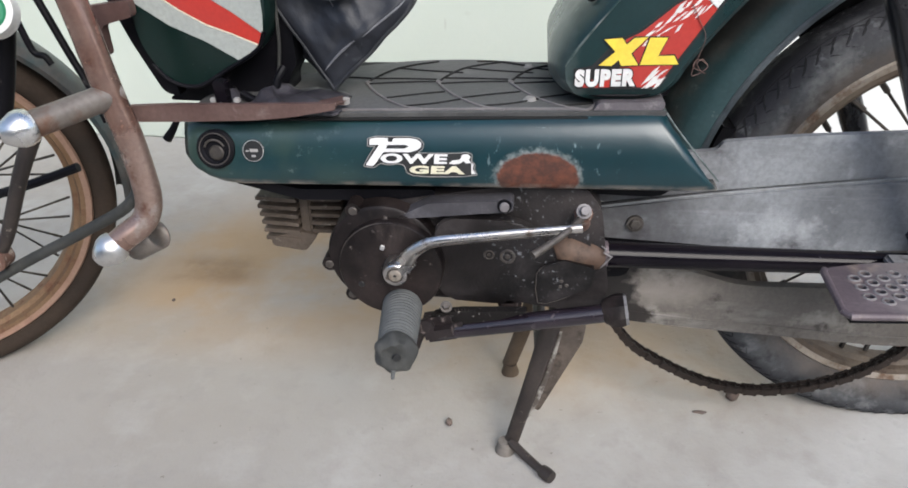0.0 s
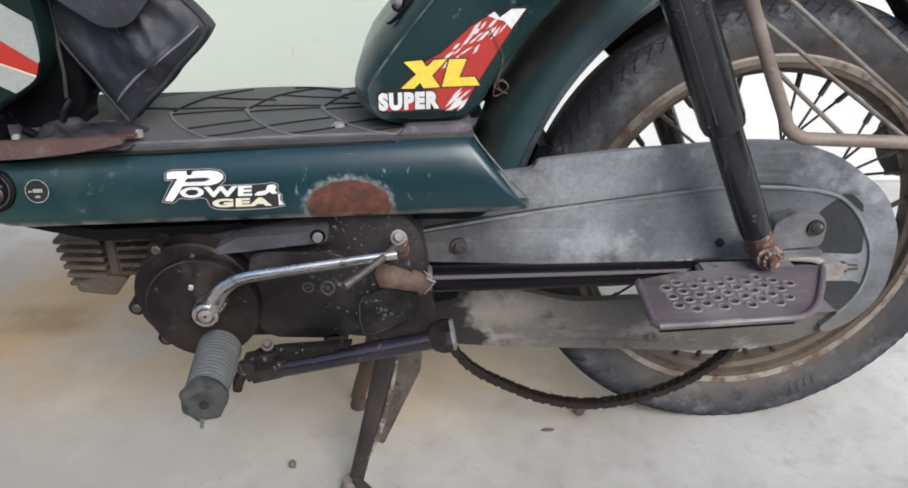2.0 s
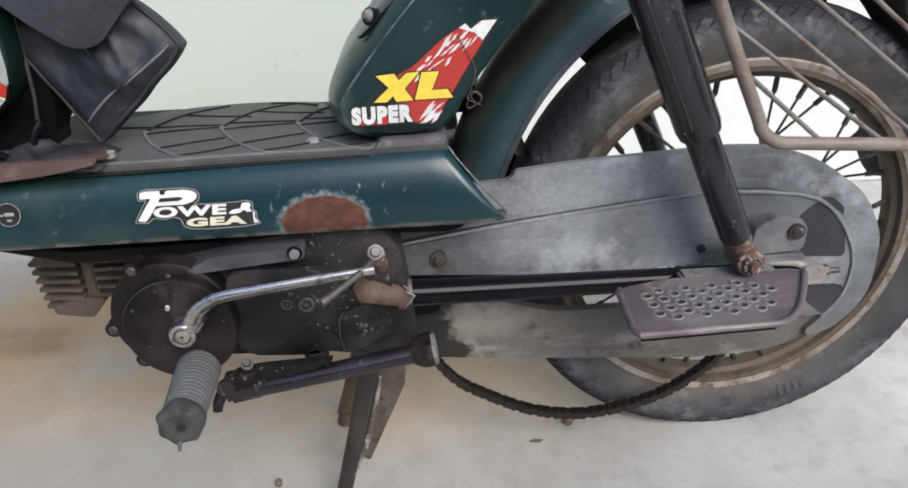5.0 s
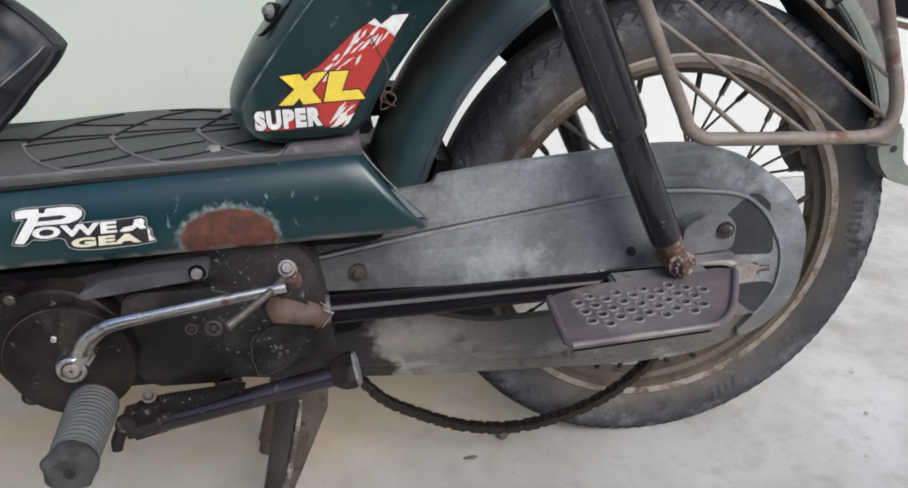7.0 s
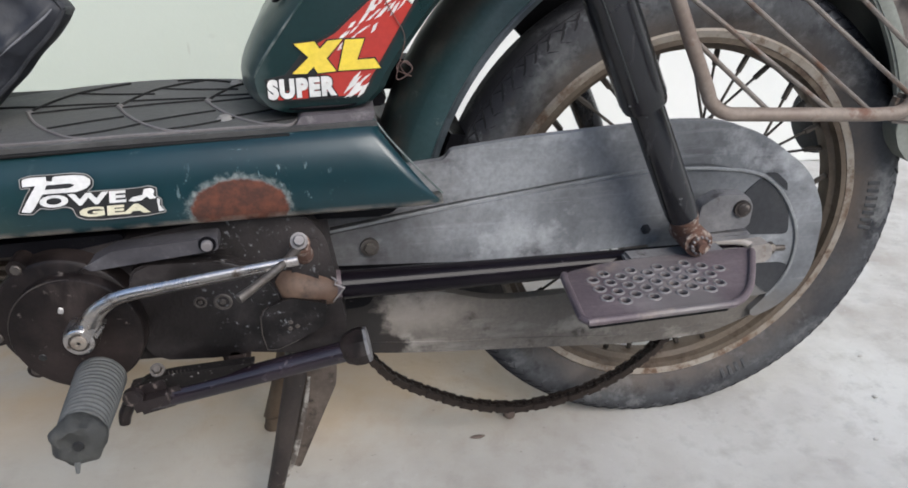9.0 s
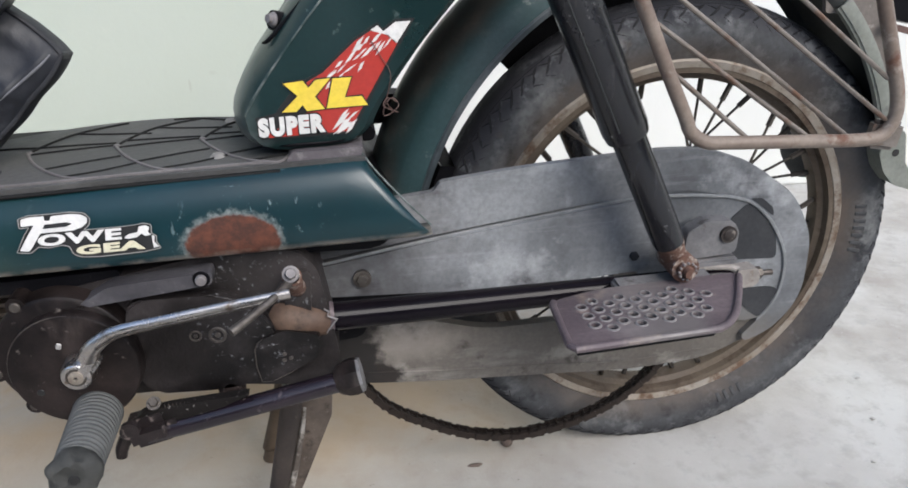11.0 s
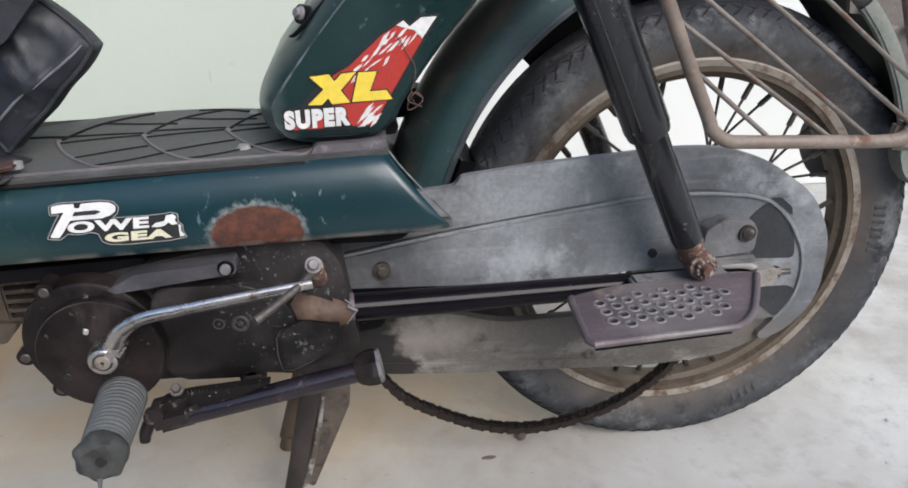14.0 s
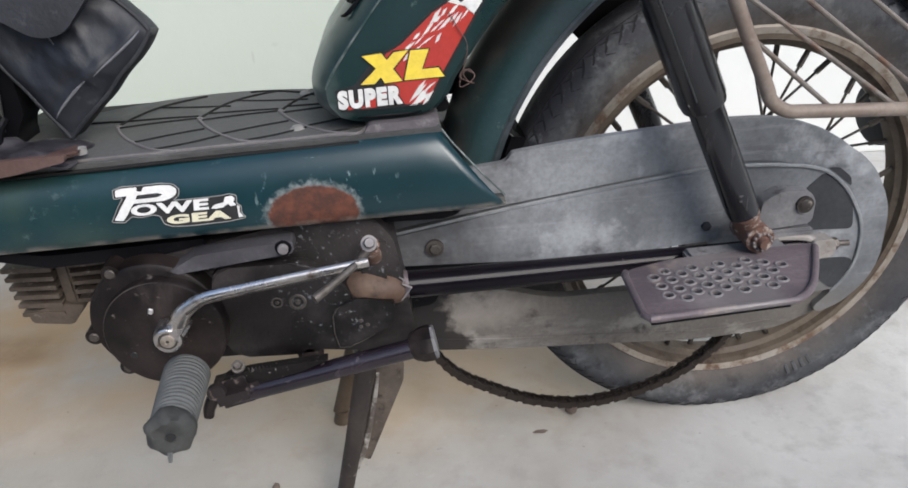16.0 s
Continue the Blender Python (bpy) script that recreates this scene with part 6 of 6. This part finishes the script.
lettering("sticker_lettering", "SUPER", 0.0195, side_face(-0.4250, Y - 0.0010, 0.4690, 1.0), WHITE_FILM, cowl, 0.05, 0.0014, 0.84, "bold white sticker letters", 1.2)
knob = part("seat_lock", lathe([(0, -0.012), (0.0062, -0.012), (0.0066, 0.0), (0.0056, 0.002), (0.0040, 0.003), (0.0036, 0.006), (0, 0.0065)], (-0.4045, -0.105, 0.5565), (-0.75, -0.60, 0.28), 20), HOLE_RIM, cowl, "dull metal seat lock")
part("lock_collar", lathe([(0.0066, 0.0), (0.0080, 0.0008), (0.0084, -0.002), (0.0084, -0.009)], (-0.4050, -0.105, 0.5560), (-0.75, -0.60, 0.28), 20), BLACK, cowl, "dark lock collar")
part("cowl_lip", tube([(-0.4150, -0.1130, 0.5395), (-0.4100, -0.1185, 0.5420), (-0.3965, -0.1200, 0.5545), (-0.3740, -0.1200, 0.5765), (-0.345, -0.1210, 0.608)], [0.0010, 0.0018, 0.0020, 0.0020, 0.0020], 8, k=4), BLACK, cowl, "black lip on the cowl's front")
tie_pts = [(-0.3145 + 0.006 * math.cos(1.9 * k) * (1 + 0.4 * math.sin(k)), -0.142 + 0.003 * math.sin(2.3 * k), 0.4860 + 0.0065 * math.sin(1.3 * k + 0.4)) for k in range(9)]
tie = part("wire_tie", tube(tie_pts + [(-0.3135, -0.1435, 0.5109), (-0.3200, -0.1435, 0.527), (-0.3278, -0.1432, 0.5415)], 0.0004, 6), STRIP, cowl, "twisted rusty wire tie")

# ---- load carrier beside the back wheel ----
rack = part("carrier_frame", tube([(-0.140, -0.188, 0.615), (-0.121, -0.190, 0.569), (-0.096, -0.190, 0.514), (-0.075, -0.190, 0.470), (-0.069, -0.190, 0.457), (-0.055, -0.190, 0.447), (-0.035, -0.190, 0.4445), (0.040, -0.190, 0.4395), (0.090, -0.190, 0.4365), (0.110, -0.190, 0.4395), (0.119, -0.190, 0.455), (0.117, -0.190, 0.475), (0.107, -0.190, 0.503), (0.085, -0.190, 0.560), (0.064, -0.190, 0.615)], 0.0060, 14), CARRIER_TUBE, moped, "rusty bent-tube load carrier")
for (x0, z0), (x1, z1) in (((-0.100, 0.543), (0.043, 0.441)), ((-0.088, 0.565), (0.078, 0.440)), ((-0.080, 0.500), (-0.017, 0.447)), ((-0.041, 0.566), (0.114, 0.451)), ((0.017, 0.558), (0.106, 0.489)), ((-0.10, 0.610), (-0.041, 0.566)), ((-0.035, 0.600), (0.017, 0.558)), ((0.045, 0.590), (0.085, 0.560))):
    x0, z0 = x0 - 0.10 * (x1 - x0), z0 + 0.10 * (z0 - z1)
    part("cross_wire", tube([(x0, -0.1885, z0), (x1, -0.1885, z1)], 0.0021, 8, k=1), GREY_TUBE, rack)
part("carrier_joint", box((0.030, 0.014, 0.026), pose(0.118, -0.182, 0.437, 0, 10, 0), 0.004), GREY_TUBE, rack)

# ---- front: crash guard, tank, cables ----
guard = part("crash_guard", tube([(-0.885, -0.185, 0.620), (-0.868, -0.188, 0.558), (-0.859, -0.190, 0.510), (-0.853, -0.190, 0.472), (-0.845, -0.190, 0.435), (-0.840, -0.191, 0.395), (-0.839, -0.193, 0.365), (-0.846, -0.200, 0.346), (-0.864, -0.211, 0.333), (-0.880, -0.219, 0.321)], 0.0130, 20), RUSTY_TUBE, moped, "rusty tubular crash guard")
part("guard_peg", tube([(-0.848, -0.183, 0.473), (-0.876, -0.224, 0.468), (-0.898, -0.256, 0.464)], 0.0122, 20, k=3), GREY_TUBE, guard, "grey guard peg")
def end_cap(c, d):
    part("end_cap", lathe([(0.0118, -0.004), (0.0150, -0.002), (0.0168, 0.004), (0.0160, 0.010), (0.0120, 0.018), (0.0070, 0.0235), (0.0030, 0.0248), (0, 0.0250)], c, d, 28), CAP_SILVER, guard, "bright conical end cap")
    part("cap_dimple", lathe([(0, 0.0253), (0.0018, 0.0253), (0.0018, 0.0240)], c, d, 10), BLACK_FILM, guard)
end_cap((-0.896, -0.253, 0.4645), (-0.55, -0.80, -0.12))
end_cap((-0.872, -0.214, 0.327), (-0.55, -0.60, -0.45))
pipe = tube([(-0.880, -0.170, 0.302), (-0.850, -0.172, 0.318)], 0.0165, 20, k=2, cap=False)
part("open_pipe_end", pipe, GREY_TUBE, guard, "open pipe end").modifiers.new("thick", "SOLIDIFY").thickness = 0.002
part("guard_hole", lathe([(0, 0.0002), (0.0032, 0.0002), (0.0030, -0.002)], (-0.8560, -0.2030, 0.4705), (-0.3, -0.95, 0.05), 12), BLACK_FILM, guard)
part("guard_strip", prism(rounded([(-0.852, 0.4400), (-0.852, 0.4560), (-0.800, 0.4580), (-0.740, 0.4580), (-0.668, 0.4590), (-0.646, 0.4595), (-0.646, 0.4535), (-0.690, 0.4460), (-0.730, 0.4425), (-0.790, 0.4410)], 0.004), -0.172, -0.166, 0.0015), STRIP, guard, "rusty flat strip to the floorboard")
part("strip_foot", box((0.052, 0.020, 0.004), pose(-0.668, -0.150, 0.4510, 0, -8, 16), 0.002), STRIP, guard)
bolt("strip_bolt", (-0.645, -0.140, 0.4535), 0.0036, 0.002, MAT_STUD, guard, (0, 0, 1))
clamp = part("guard_clamp", prism(rounded([(-0.893, 0.543), (-0.840, 0.549), (-0.840, 0.534), (-0.872, 0.526), (-0.872, 0.497), (-0.882, 0.497), (-0.890, 0.520)], 0.003), -0.146, -0.134, 0.002), STRIP, guard, "bent brown clamp")


def tank():
    """The fuel tank in front of the rider: a bellied shell with a rounded foot."""
    bm = bmesh.new()
    outline = [(-0.872, 0.640), (-0.864, 0.590), (-0.857, 0.545), (-0.852, 0.505), (-0.842, 0.482), (-0.828, 0.465), (-0.812, 0.4575), (-0.795, 0.4590), (-0.770, 0.472), (-0.742, 0.489), (-0.727, 0.503), (-0.719, 0.522), (-0.716, 0.545), (-0.718, 0.600), (-0.724, 0.640)]
    cx, cz = -0.790, 0.560
    rings = []
    for y, s in ((-0.122, 0.93), (-0.1215, 0.965), (-0.118, 0.985), (-0.110, 1.0), (0.0, 1.0), (0.110, 1.0), (0.118, 0.985), (0.122, 0.95)):
        rings.append([bm.verts.new((cx + (x - cx) * s, y, cz + (z - cz) * s)) for x, z in spline2(outline)])
    for a, b in zip(rings, rings[1:]):
        for j in range(len(a)):
            k = (j + 1) % len(a)
            bm.faces.new((a[j], a[k], b[k], b[j]))
    bm.faces.new(rings[0])
    bm.faces.new(rings[-1][::-1])
    return part("fuel_tank", bm, TANK_GREEN, moped, "dark green fuel tank with red and white stripes", 45)


def spline2(pts):
    return [(p.x, p.z) for p in spline([(x, 0, z) for x, z in pts], 4)]


fuel_tank = tank()
Y = -0.1226
film("grey_stripe", [(-0.8480, 0.5430), (-0.8160, 0.5210), (-0.7830, 0.5060), (-0.7660, 0.4960), (-0.7520, 0.4875), (-0.7260, 0.5000), (-0.7560, 0.5120), (-0.7780, 0.5200), (-0.8030, 0.5340), (-0.8350, 0.5560), (-0.8480, 0.5640)], Y, GREY_FILM, fuel_tank, "grey-white tank stripe")
film("yellow_line", [(-0.8350, 0.5565), (-0.8030, 0.5345), (-0.7780, 0.5205), (-0.7560, 0.5125), (-0.7262, 0.5000), (-0.7258, 0.5016), (-0.7560, 0.5141), (-0.7780, 0.5221), (-0.8030, 0.5361), (-0.8350, 0.5585)], Y - 0.0002, CREAM_FILM, fuel_tank)
film("red_stripe", [(-0.8350, 0.5585), (-0.8030, 0.5361), (-0.7780, 0.5221), (-0.7560, 0.5141), (-0.7258, 0.5016), (-0.7235, 0.5120), (-0.7500, 0.5320), (-0.7720, 0.5460), (-0.8100, 0.5720), (-0.8350, 0.5860)], Y, RED_FILM, fuel_tank, "red tank stripe")
film("white_stripe", [(-0.8350, 0.5865), (-0.8100, 0.5725), (-0.7720, 0.5465), (-0.7500, 0.5325), (-0.7235, 0.5125), (-0.7215, 0.5300), (-0.7215, 0.5500), (-0.7600, 0.5760), (-0.8100, 0.6080)], Y, GREY_FILM, fuel_tank, "grey-white tank stripe")
part("tank_seam", tube([(-0.842, -0.121, 0.483), (-0.828, -0.1225, 0.468), (-0.810, -0.1225, 0.461), (-0.792, -0.1225, 0.463), (-0.765, -0.1225, 0.478), (-0.732, -0.1225, 0.497), (-0.722, -0.1225, 0.515)], 0.0022, 8), BLACK, fuel_tank)
part("frame_strap", prism(rounded([(-0.905, 0.610), (-0.884, 0.548), (-0.866, 0.500), (-0.843, 0.450), (-0.826, 0.446), (-0.828, 0.457), (-0.846, 0.485), (-0.858, 0.515), (-0.872, 0.565), (-0.885, 0.610)], 0.006), -0.108, -0.090, 0.003), BLACK, moped, "black curved frame strap")
part("neck_frame", prism(rounded([(-0.852, 0.436), (-0.722, 0.432), (-0.716, 0.446), (-0.7168, 0.4586), (-0.7052, 0.473), (-0.706, 0.498), (-0.702, 0.560), (-0.700, 0.640), (-0.750, 0.640), (-0.745, 0.520), (-0.765, 0.486), (-0.815, 0.460)], 0.008), -0.088, -0.045, 0.006), BLACK, moped, "black frame neck behind the tank")
part("neck_trim", tube([(-0.7160, -0.094, 0.600), (-0.7180, -0.094, 0.5124), (-0.7196, -0.094, 0.4892), (-0.7243, -0.094, 0.4613)], 0.0019, 10), DUSTY_CABLE, moped, "dull grey cable along the neck")
part("cable_loop", tube([(-0.756, -0.118, 0.452), (-0.738, -0.122, 0.446), (-0.722, -0.122, 0.452), (-0.716, -0.118, 0.468), (-0.710, -0.112, 0.478)], 0.0042, 10), BLACK, moped)
part("tap_lever", prism(rounded([(-0.771, 0.447), (-0.760, 0.447), (-0.760, 0.472), (-0.772, 0.474)], 0.003), -0.148, -0.136, 0.002), TUBE_BLACK, moped)
for x in (-0.777, -0.753):
    part("tap_clip", box((0.006, 0.006, 0.005), pose(x, -0.140, 0.4525), 0.001), PALE_METAL, moped)
bm = bmesh.new()
flap_rows = []
FOLDS = [(-0.772, 0.4570), (-0.764, 0.4430), (-0.750, 0.4440), (-0.7342, 0.4485), (-0.7254, 0.4605), (-0.7153, 0.4628), (-0.7094, 0.4550), (-0.695, 0.4530), (-0.6813, 0.4570), (-0.668, 0.4530), (-0.652, 0.4475)]
for i in range(49):
    x = -0.772 + 0.120 * i / 48
    fold = float(np.interp(x, [f[0] for f in FOLDS], [f[1] for f in FOLDS])) - 0.4455
    flap_rows.append([bm.verts.new((x + 0.006 * math.sin(j * 0.9), -0.160 + 0.072 * j / 12, 0.4455 + fold * math.sin(math.pi * (j + 1) / 14) ** 0.7 + 0.0022 * noise.noise((x * 60, j * 0.5, 2.0)))) for j in range(13)])
for p, q in zip(flap_rows, flap_rows[1:]):
    for j in range(12):
        bm.faces.new((p[j], p[j + 1], q[j + 1], q[j]))
r = bmesh.ops.extrude_face_region(bm, geom=bm.faces[:])
bmesh.ops.translate(bm, vec=(0, 0, -0.0025), verts=[e for e in r["geom"] if isinstance(e, bmesh.types.BMVert)])
part("mat_flap", bm, FLAP_DARK, moped, "rumpled grey rubber flap", 60)

# fork side, stay, cables at the front wheel
part("fork_leg", tube([(-1.012, -0.100, 0.398), (-1.044, -0.100, 0.345), (-1.080, -0.100, 0.277), (-1.103, -0.100, 0.245)], [0.010, 0.0085, 0.008, 0.008], 12, k=3), STAND, moped, "dark fork stay")
part("fork_foot", lathe([(0, -0.01), (0.016, -0.01), (0.016, 0.01), (0, 0.01)], (-1.106, -0.100, 0.242), (0, 1, 0), 16), RUSTY_BOLT, moped)
part("brake_stay", tube([(-1.010, -0.040, 0.336), (-1.065, -0.048, 0.318), (-1.140, -0.050, 0.296)], 0.0058, 10, k=2), BLACK, moped)
part("front_cable", tube([(-1.200, -0.095, 0.165), (-1.121, -0.095, 0.208), (-1.065, -0.095, 0.238), (-0.987, -0.095, 0.277), (-0.925, -0.095, 0.312), (-0.905, -0.092, 0.345), (-0.912, -0.088, 0.395), (-0.928, -0.080, 0.430)], 0.0068, 12), DUSTY_CABLE, moped, "thick dusty cable")
part("front_cable", tube([(-1.010, -0.050, 0.575), (-0.995, -0.050, 0.534), (-0.975, -0.050, 0.475), (-0.960, -0.052, 0.438), (-0.945, -0.060, 0.400)], 0.0042, 10), BLACK, moped)
part("front_cable", tube([(-1.075, 0.0, 0.560), (-1.067, 0.0, 0.525), (-1.056, 0.0, 0.475), (-1.050, 0.0, 0.463), (-1.040, 0.0, 0.460), (-1.034, 0.0, 0.450)], 0.0040, 10), BLACK, moped)
part("head_stay", tube([(-1.010, -0.085, 0.530), (-1.031, -0.085, 0.468), (-1.052, -0.085, 0.415)], 0.011, 12, k=2), BLACK, moped)
horn = part("round_emblem", lathe([(0, 0.006), (0.016, 0.006), (0.018, 0.004), (0.018, -0.01)], (-0.998, -0.125, 0.536), (0.25, -0.9, 0.35), 24), GREEN_LENS, moped, "green round emblem with a white ring")
part("emblem_ring", lathe([(0.018, 0.004), (0.019, 0.007), (0.0245, 0.005), (0.026, -0.010), (0.018, -0.012)], (-0.998, -0.125, 0.536), (0.25, -0.9, 0.35), 28), WHITE_FILM, horn)
part("far_peg", tube([(-0.944, 0.10, 0.349), (-0.953, 0.10, 0.335), (-0.965, 0.10, 0.320)], [0.004, 0.005, 0.0065], 10, k=2), BLACK, moped)


# ---- vinyl bag hung behind the tank ----
def hung_bag():
    thing = tagged(new("tool_bag"), "creased black vinyl tool bag hung behind the tank", "bag")
    T, R, U, L = (-0.663, 0.454), (-0.575, 0.536), (-0.650, 0.604), (-0.738, 0.560)
    n = 36
    def face_at(u, v):
        """The creased front of the bag; u runs from the tip along the right hem, v along the left one."""
        x = (1 - u) * (1 - v) * T[0] + u * (1 - v) * R[0] + u * v * U[0] + (1 - u) * v * L[0]
        z = (1 - u) * (1 - v) * T[1] + u * (1 - v) * R[1] + u * v * U[1] + (1 - u) * v * L[1]
        belly = (1 - (2 * u - 1) ** 6) * (1 - (2 * v - 1) ** 6)
        fold = 0.0065 * noise.noise((u * 2.6 + v * 1.2, v * 2.0 - u, 4.0)) + 0.0030 * noise.noise((u * 7, v * 5, 1.0)) + 0.0012 * noise.noise((u * 17, v * 17, 7.0))
        ridge = 0.0035 * math.exp(-((v - 0.14 - 0.03 * math.sin(5 * u)) / 0.035) ** 2) + 0.003 * math.exp(-((u - 0.55 - 0.25 * v) / 0.05) ** 2)
        y = -0.090 + (z - 0.53) * 0.22 - 0.010 * belly - fold * belly - ridge * belly
        pull = 0.006 * max(0.0, (u - 0.7) / 0.3) ** 2 * max(0.0, (0.3 - v) / 0.3) ** 2
        x, z = x - pull, z + 0.1 * pull
        return Vector((x + 0.002 * noise.noise((u * 4, v * 4, 9.0)), y, z + 0.002 * noise.noise((u * 4, v * 4, 12.0))))
    bm = bmesh.new()
    grid = [[bm.verts.new(face_at(i / n, j / n)) for j in range(n + 1)] for i in range(n + 1)]
    for p, q in zip(grid, grid[1:]):
        for j in range(n):
            bm.faces.new((p[j], p[j + 1], q[j + 1], q[j]))
    r = bmesh.ops.extrude_face_region(bm, geom=bm.faces[:])
    bmesh.ops.translate(bm, vec=(0.0, 0.030, -0.004), verts=[e for e in r["geom"] if isinstance(e, bmesh.types.BMVert)])
    body = part("bag_body", bm, VINYL, thing, "creased black vinyl body", 60)
    for ends in (((0, 0), (1, 0)), ((0, 0), (0, 1)), ((1, 0), (1, 1))):
        (u0, v0), (u1, v1) = ends
        part("piping", tube([face_at(u0 + (u1 - u0) * k / 10, v0 + (v1 - v0) * k / 10) for k in range(11)], 0.0022, 8, k=2), VINYL_EDGE, body, "stitched edge piping")
    for v0, u0, u1 in ((0.135, 0.04, 0.42), (0.120, 0.50, 0.94)):
        part("worn_crease", tube([face_at(u0 + (u1 - u0) * k / 10, v0 + 0.03 * math.sin(5 * (u0 + (u1 - u0) * k / 10))) + Vector((0, 0.0002, 0)) for k in range(11)], [0.0004, 0.0011, 0.0013, 0.0006], 8, k=2), VINYL_WORN, body, "rubbed pale crease")
    part("bag_tear", tube([face_at(0.50, 0.62), face_at(0.47, 0.52), face_at(0.46, 0.47)], 0.0007, 5), VINYL_WORN, body, "pale scratch")
    m2 = pose(-0.668, -0.092, 0.600, -8, 42, 6)
    outline = [(-0.060, 0.050), (-0.060, -0.030), (-0.045, -0.046), (0.0, -0.049), (0.040, -0.046), (0.056, -0.030), (0.056, 0.050)]
    bm = prism(rounded(outline, 0.014, 5), -0.020, 0.020, 0.012, 4)
    bmesh.ops.subdivide_edges(bm, edges=[e for e in bm.edges if e.calc_length() > 0.02], cuts=4, use_grid_fill=True)
    for v in bm.verts:
        v.co.y += 0.004 * noise.noise(v.co * 25)
    bmesh.ops.transform(bm, matrix=m2, verts=bm.verts)
    flap = part("bag_flap", bm, VINYL, thing, "rolled-over black flap", 60)
    part("gusset", prism(rounded([(-0.780, 0.620), (-0.690, 0.620), (-0.680, 0.545), (-0.698, 0.506), (-0.672, 0.450), (-0.683, 0.447), (-0.695, 0.464), (-0.709, 0.478), (-0.739, 0.508), (-0.756, 0.540)], 0.006), -0.062, -0.044, 0.004), VINYL, thing, "black side gusset of the bag")
    return thing


hung_bag()


# ---- on the floor ----
def crumb(name, at, size, material, label, category, group, seed):
    bm = bmesh.new()
    bmesh.ops.create_icosphere(bm, subdivisions=2, radius=1.0)
    for v in bm.verts:
        v.co *= 1 + 0.35 * noise.noise(v.co * 1.4 + Vector((seed, seed * 2.1, 0)))
        v.co = Vector((v.co.x * size[0], v.co.y * size[1], (v.co.z + 0.75) * size[2]))
    bmesh.ops.translate(bm, vec=(at[0], at[1], 0), verts=bm.verts)
    low = min(v.co.z for v in bm.verts)
    bmesh.ops.translate(bm, vec=(0, 0, -low - 0.0003), verts=bm.verts)
    return tagged(part(name, bm, material, None, "", 60), label, category, group)


crumb("pebble", (-0.189, -0.009), (0.0085, 0.0085, 0.0075), PEBBLE, "small brown pebble on the cement floor", "pebble", "floor litter", 1)
crumb("pebble", (-0.563, -0.086), (0.0045, 0.0065, 0.004), PEBBLE, "small brown pebble on the cement floor", "pebble", "floor litter", 2)
crumb("pebble", (-0.237, -0.040), (0.010, 0.003, 0.0016), PEBBLE, "thin dark chip on the cement floor", "chip", "floor litter", 3)
crumb("pebble", (-1.061, 0.181), (0.003, 0.003, 0.002), PEBBLE, "small brown pebble on the cement floor", "pebble", "floor litter", 4)
for k, (x, y) in enumerate(((0.40, -0.11), (0.33, 0.03), (0.24, -0.13), (0.46, 0.05))):
    crumb("plaster_crumb", (x, y), (0.003 + 0.001 * (k % 2), 0.0022, 0.0012), PLASTER, "flat white plaster crumb on the floor", "crumb", "floor litter", 8 + k)
crumb("plaster_crumb", (0.292, -0.056), (0.0035, 0.003, 0.0014), PLASTER, "flat white plaster crumb on the floor", "crumb", "floor litter", 5)
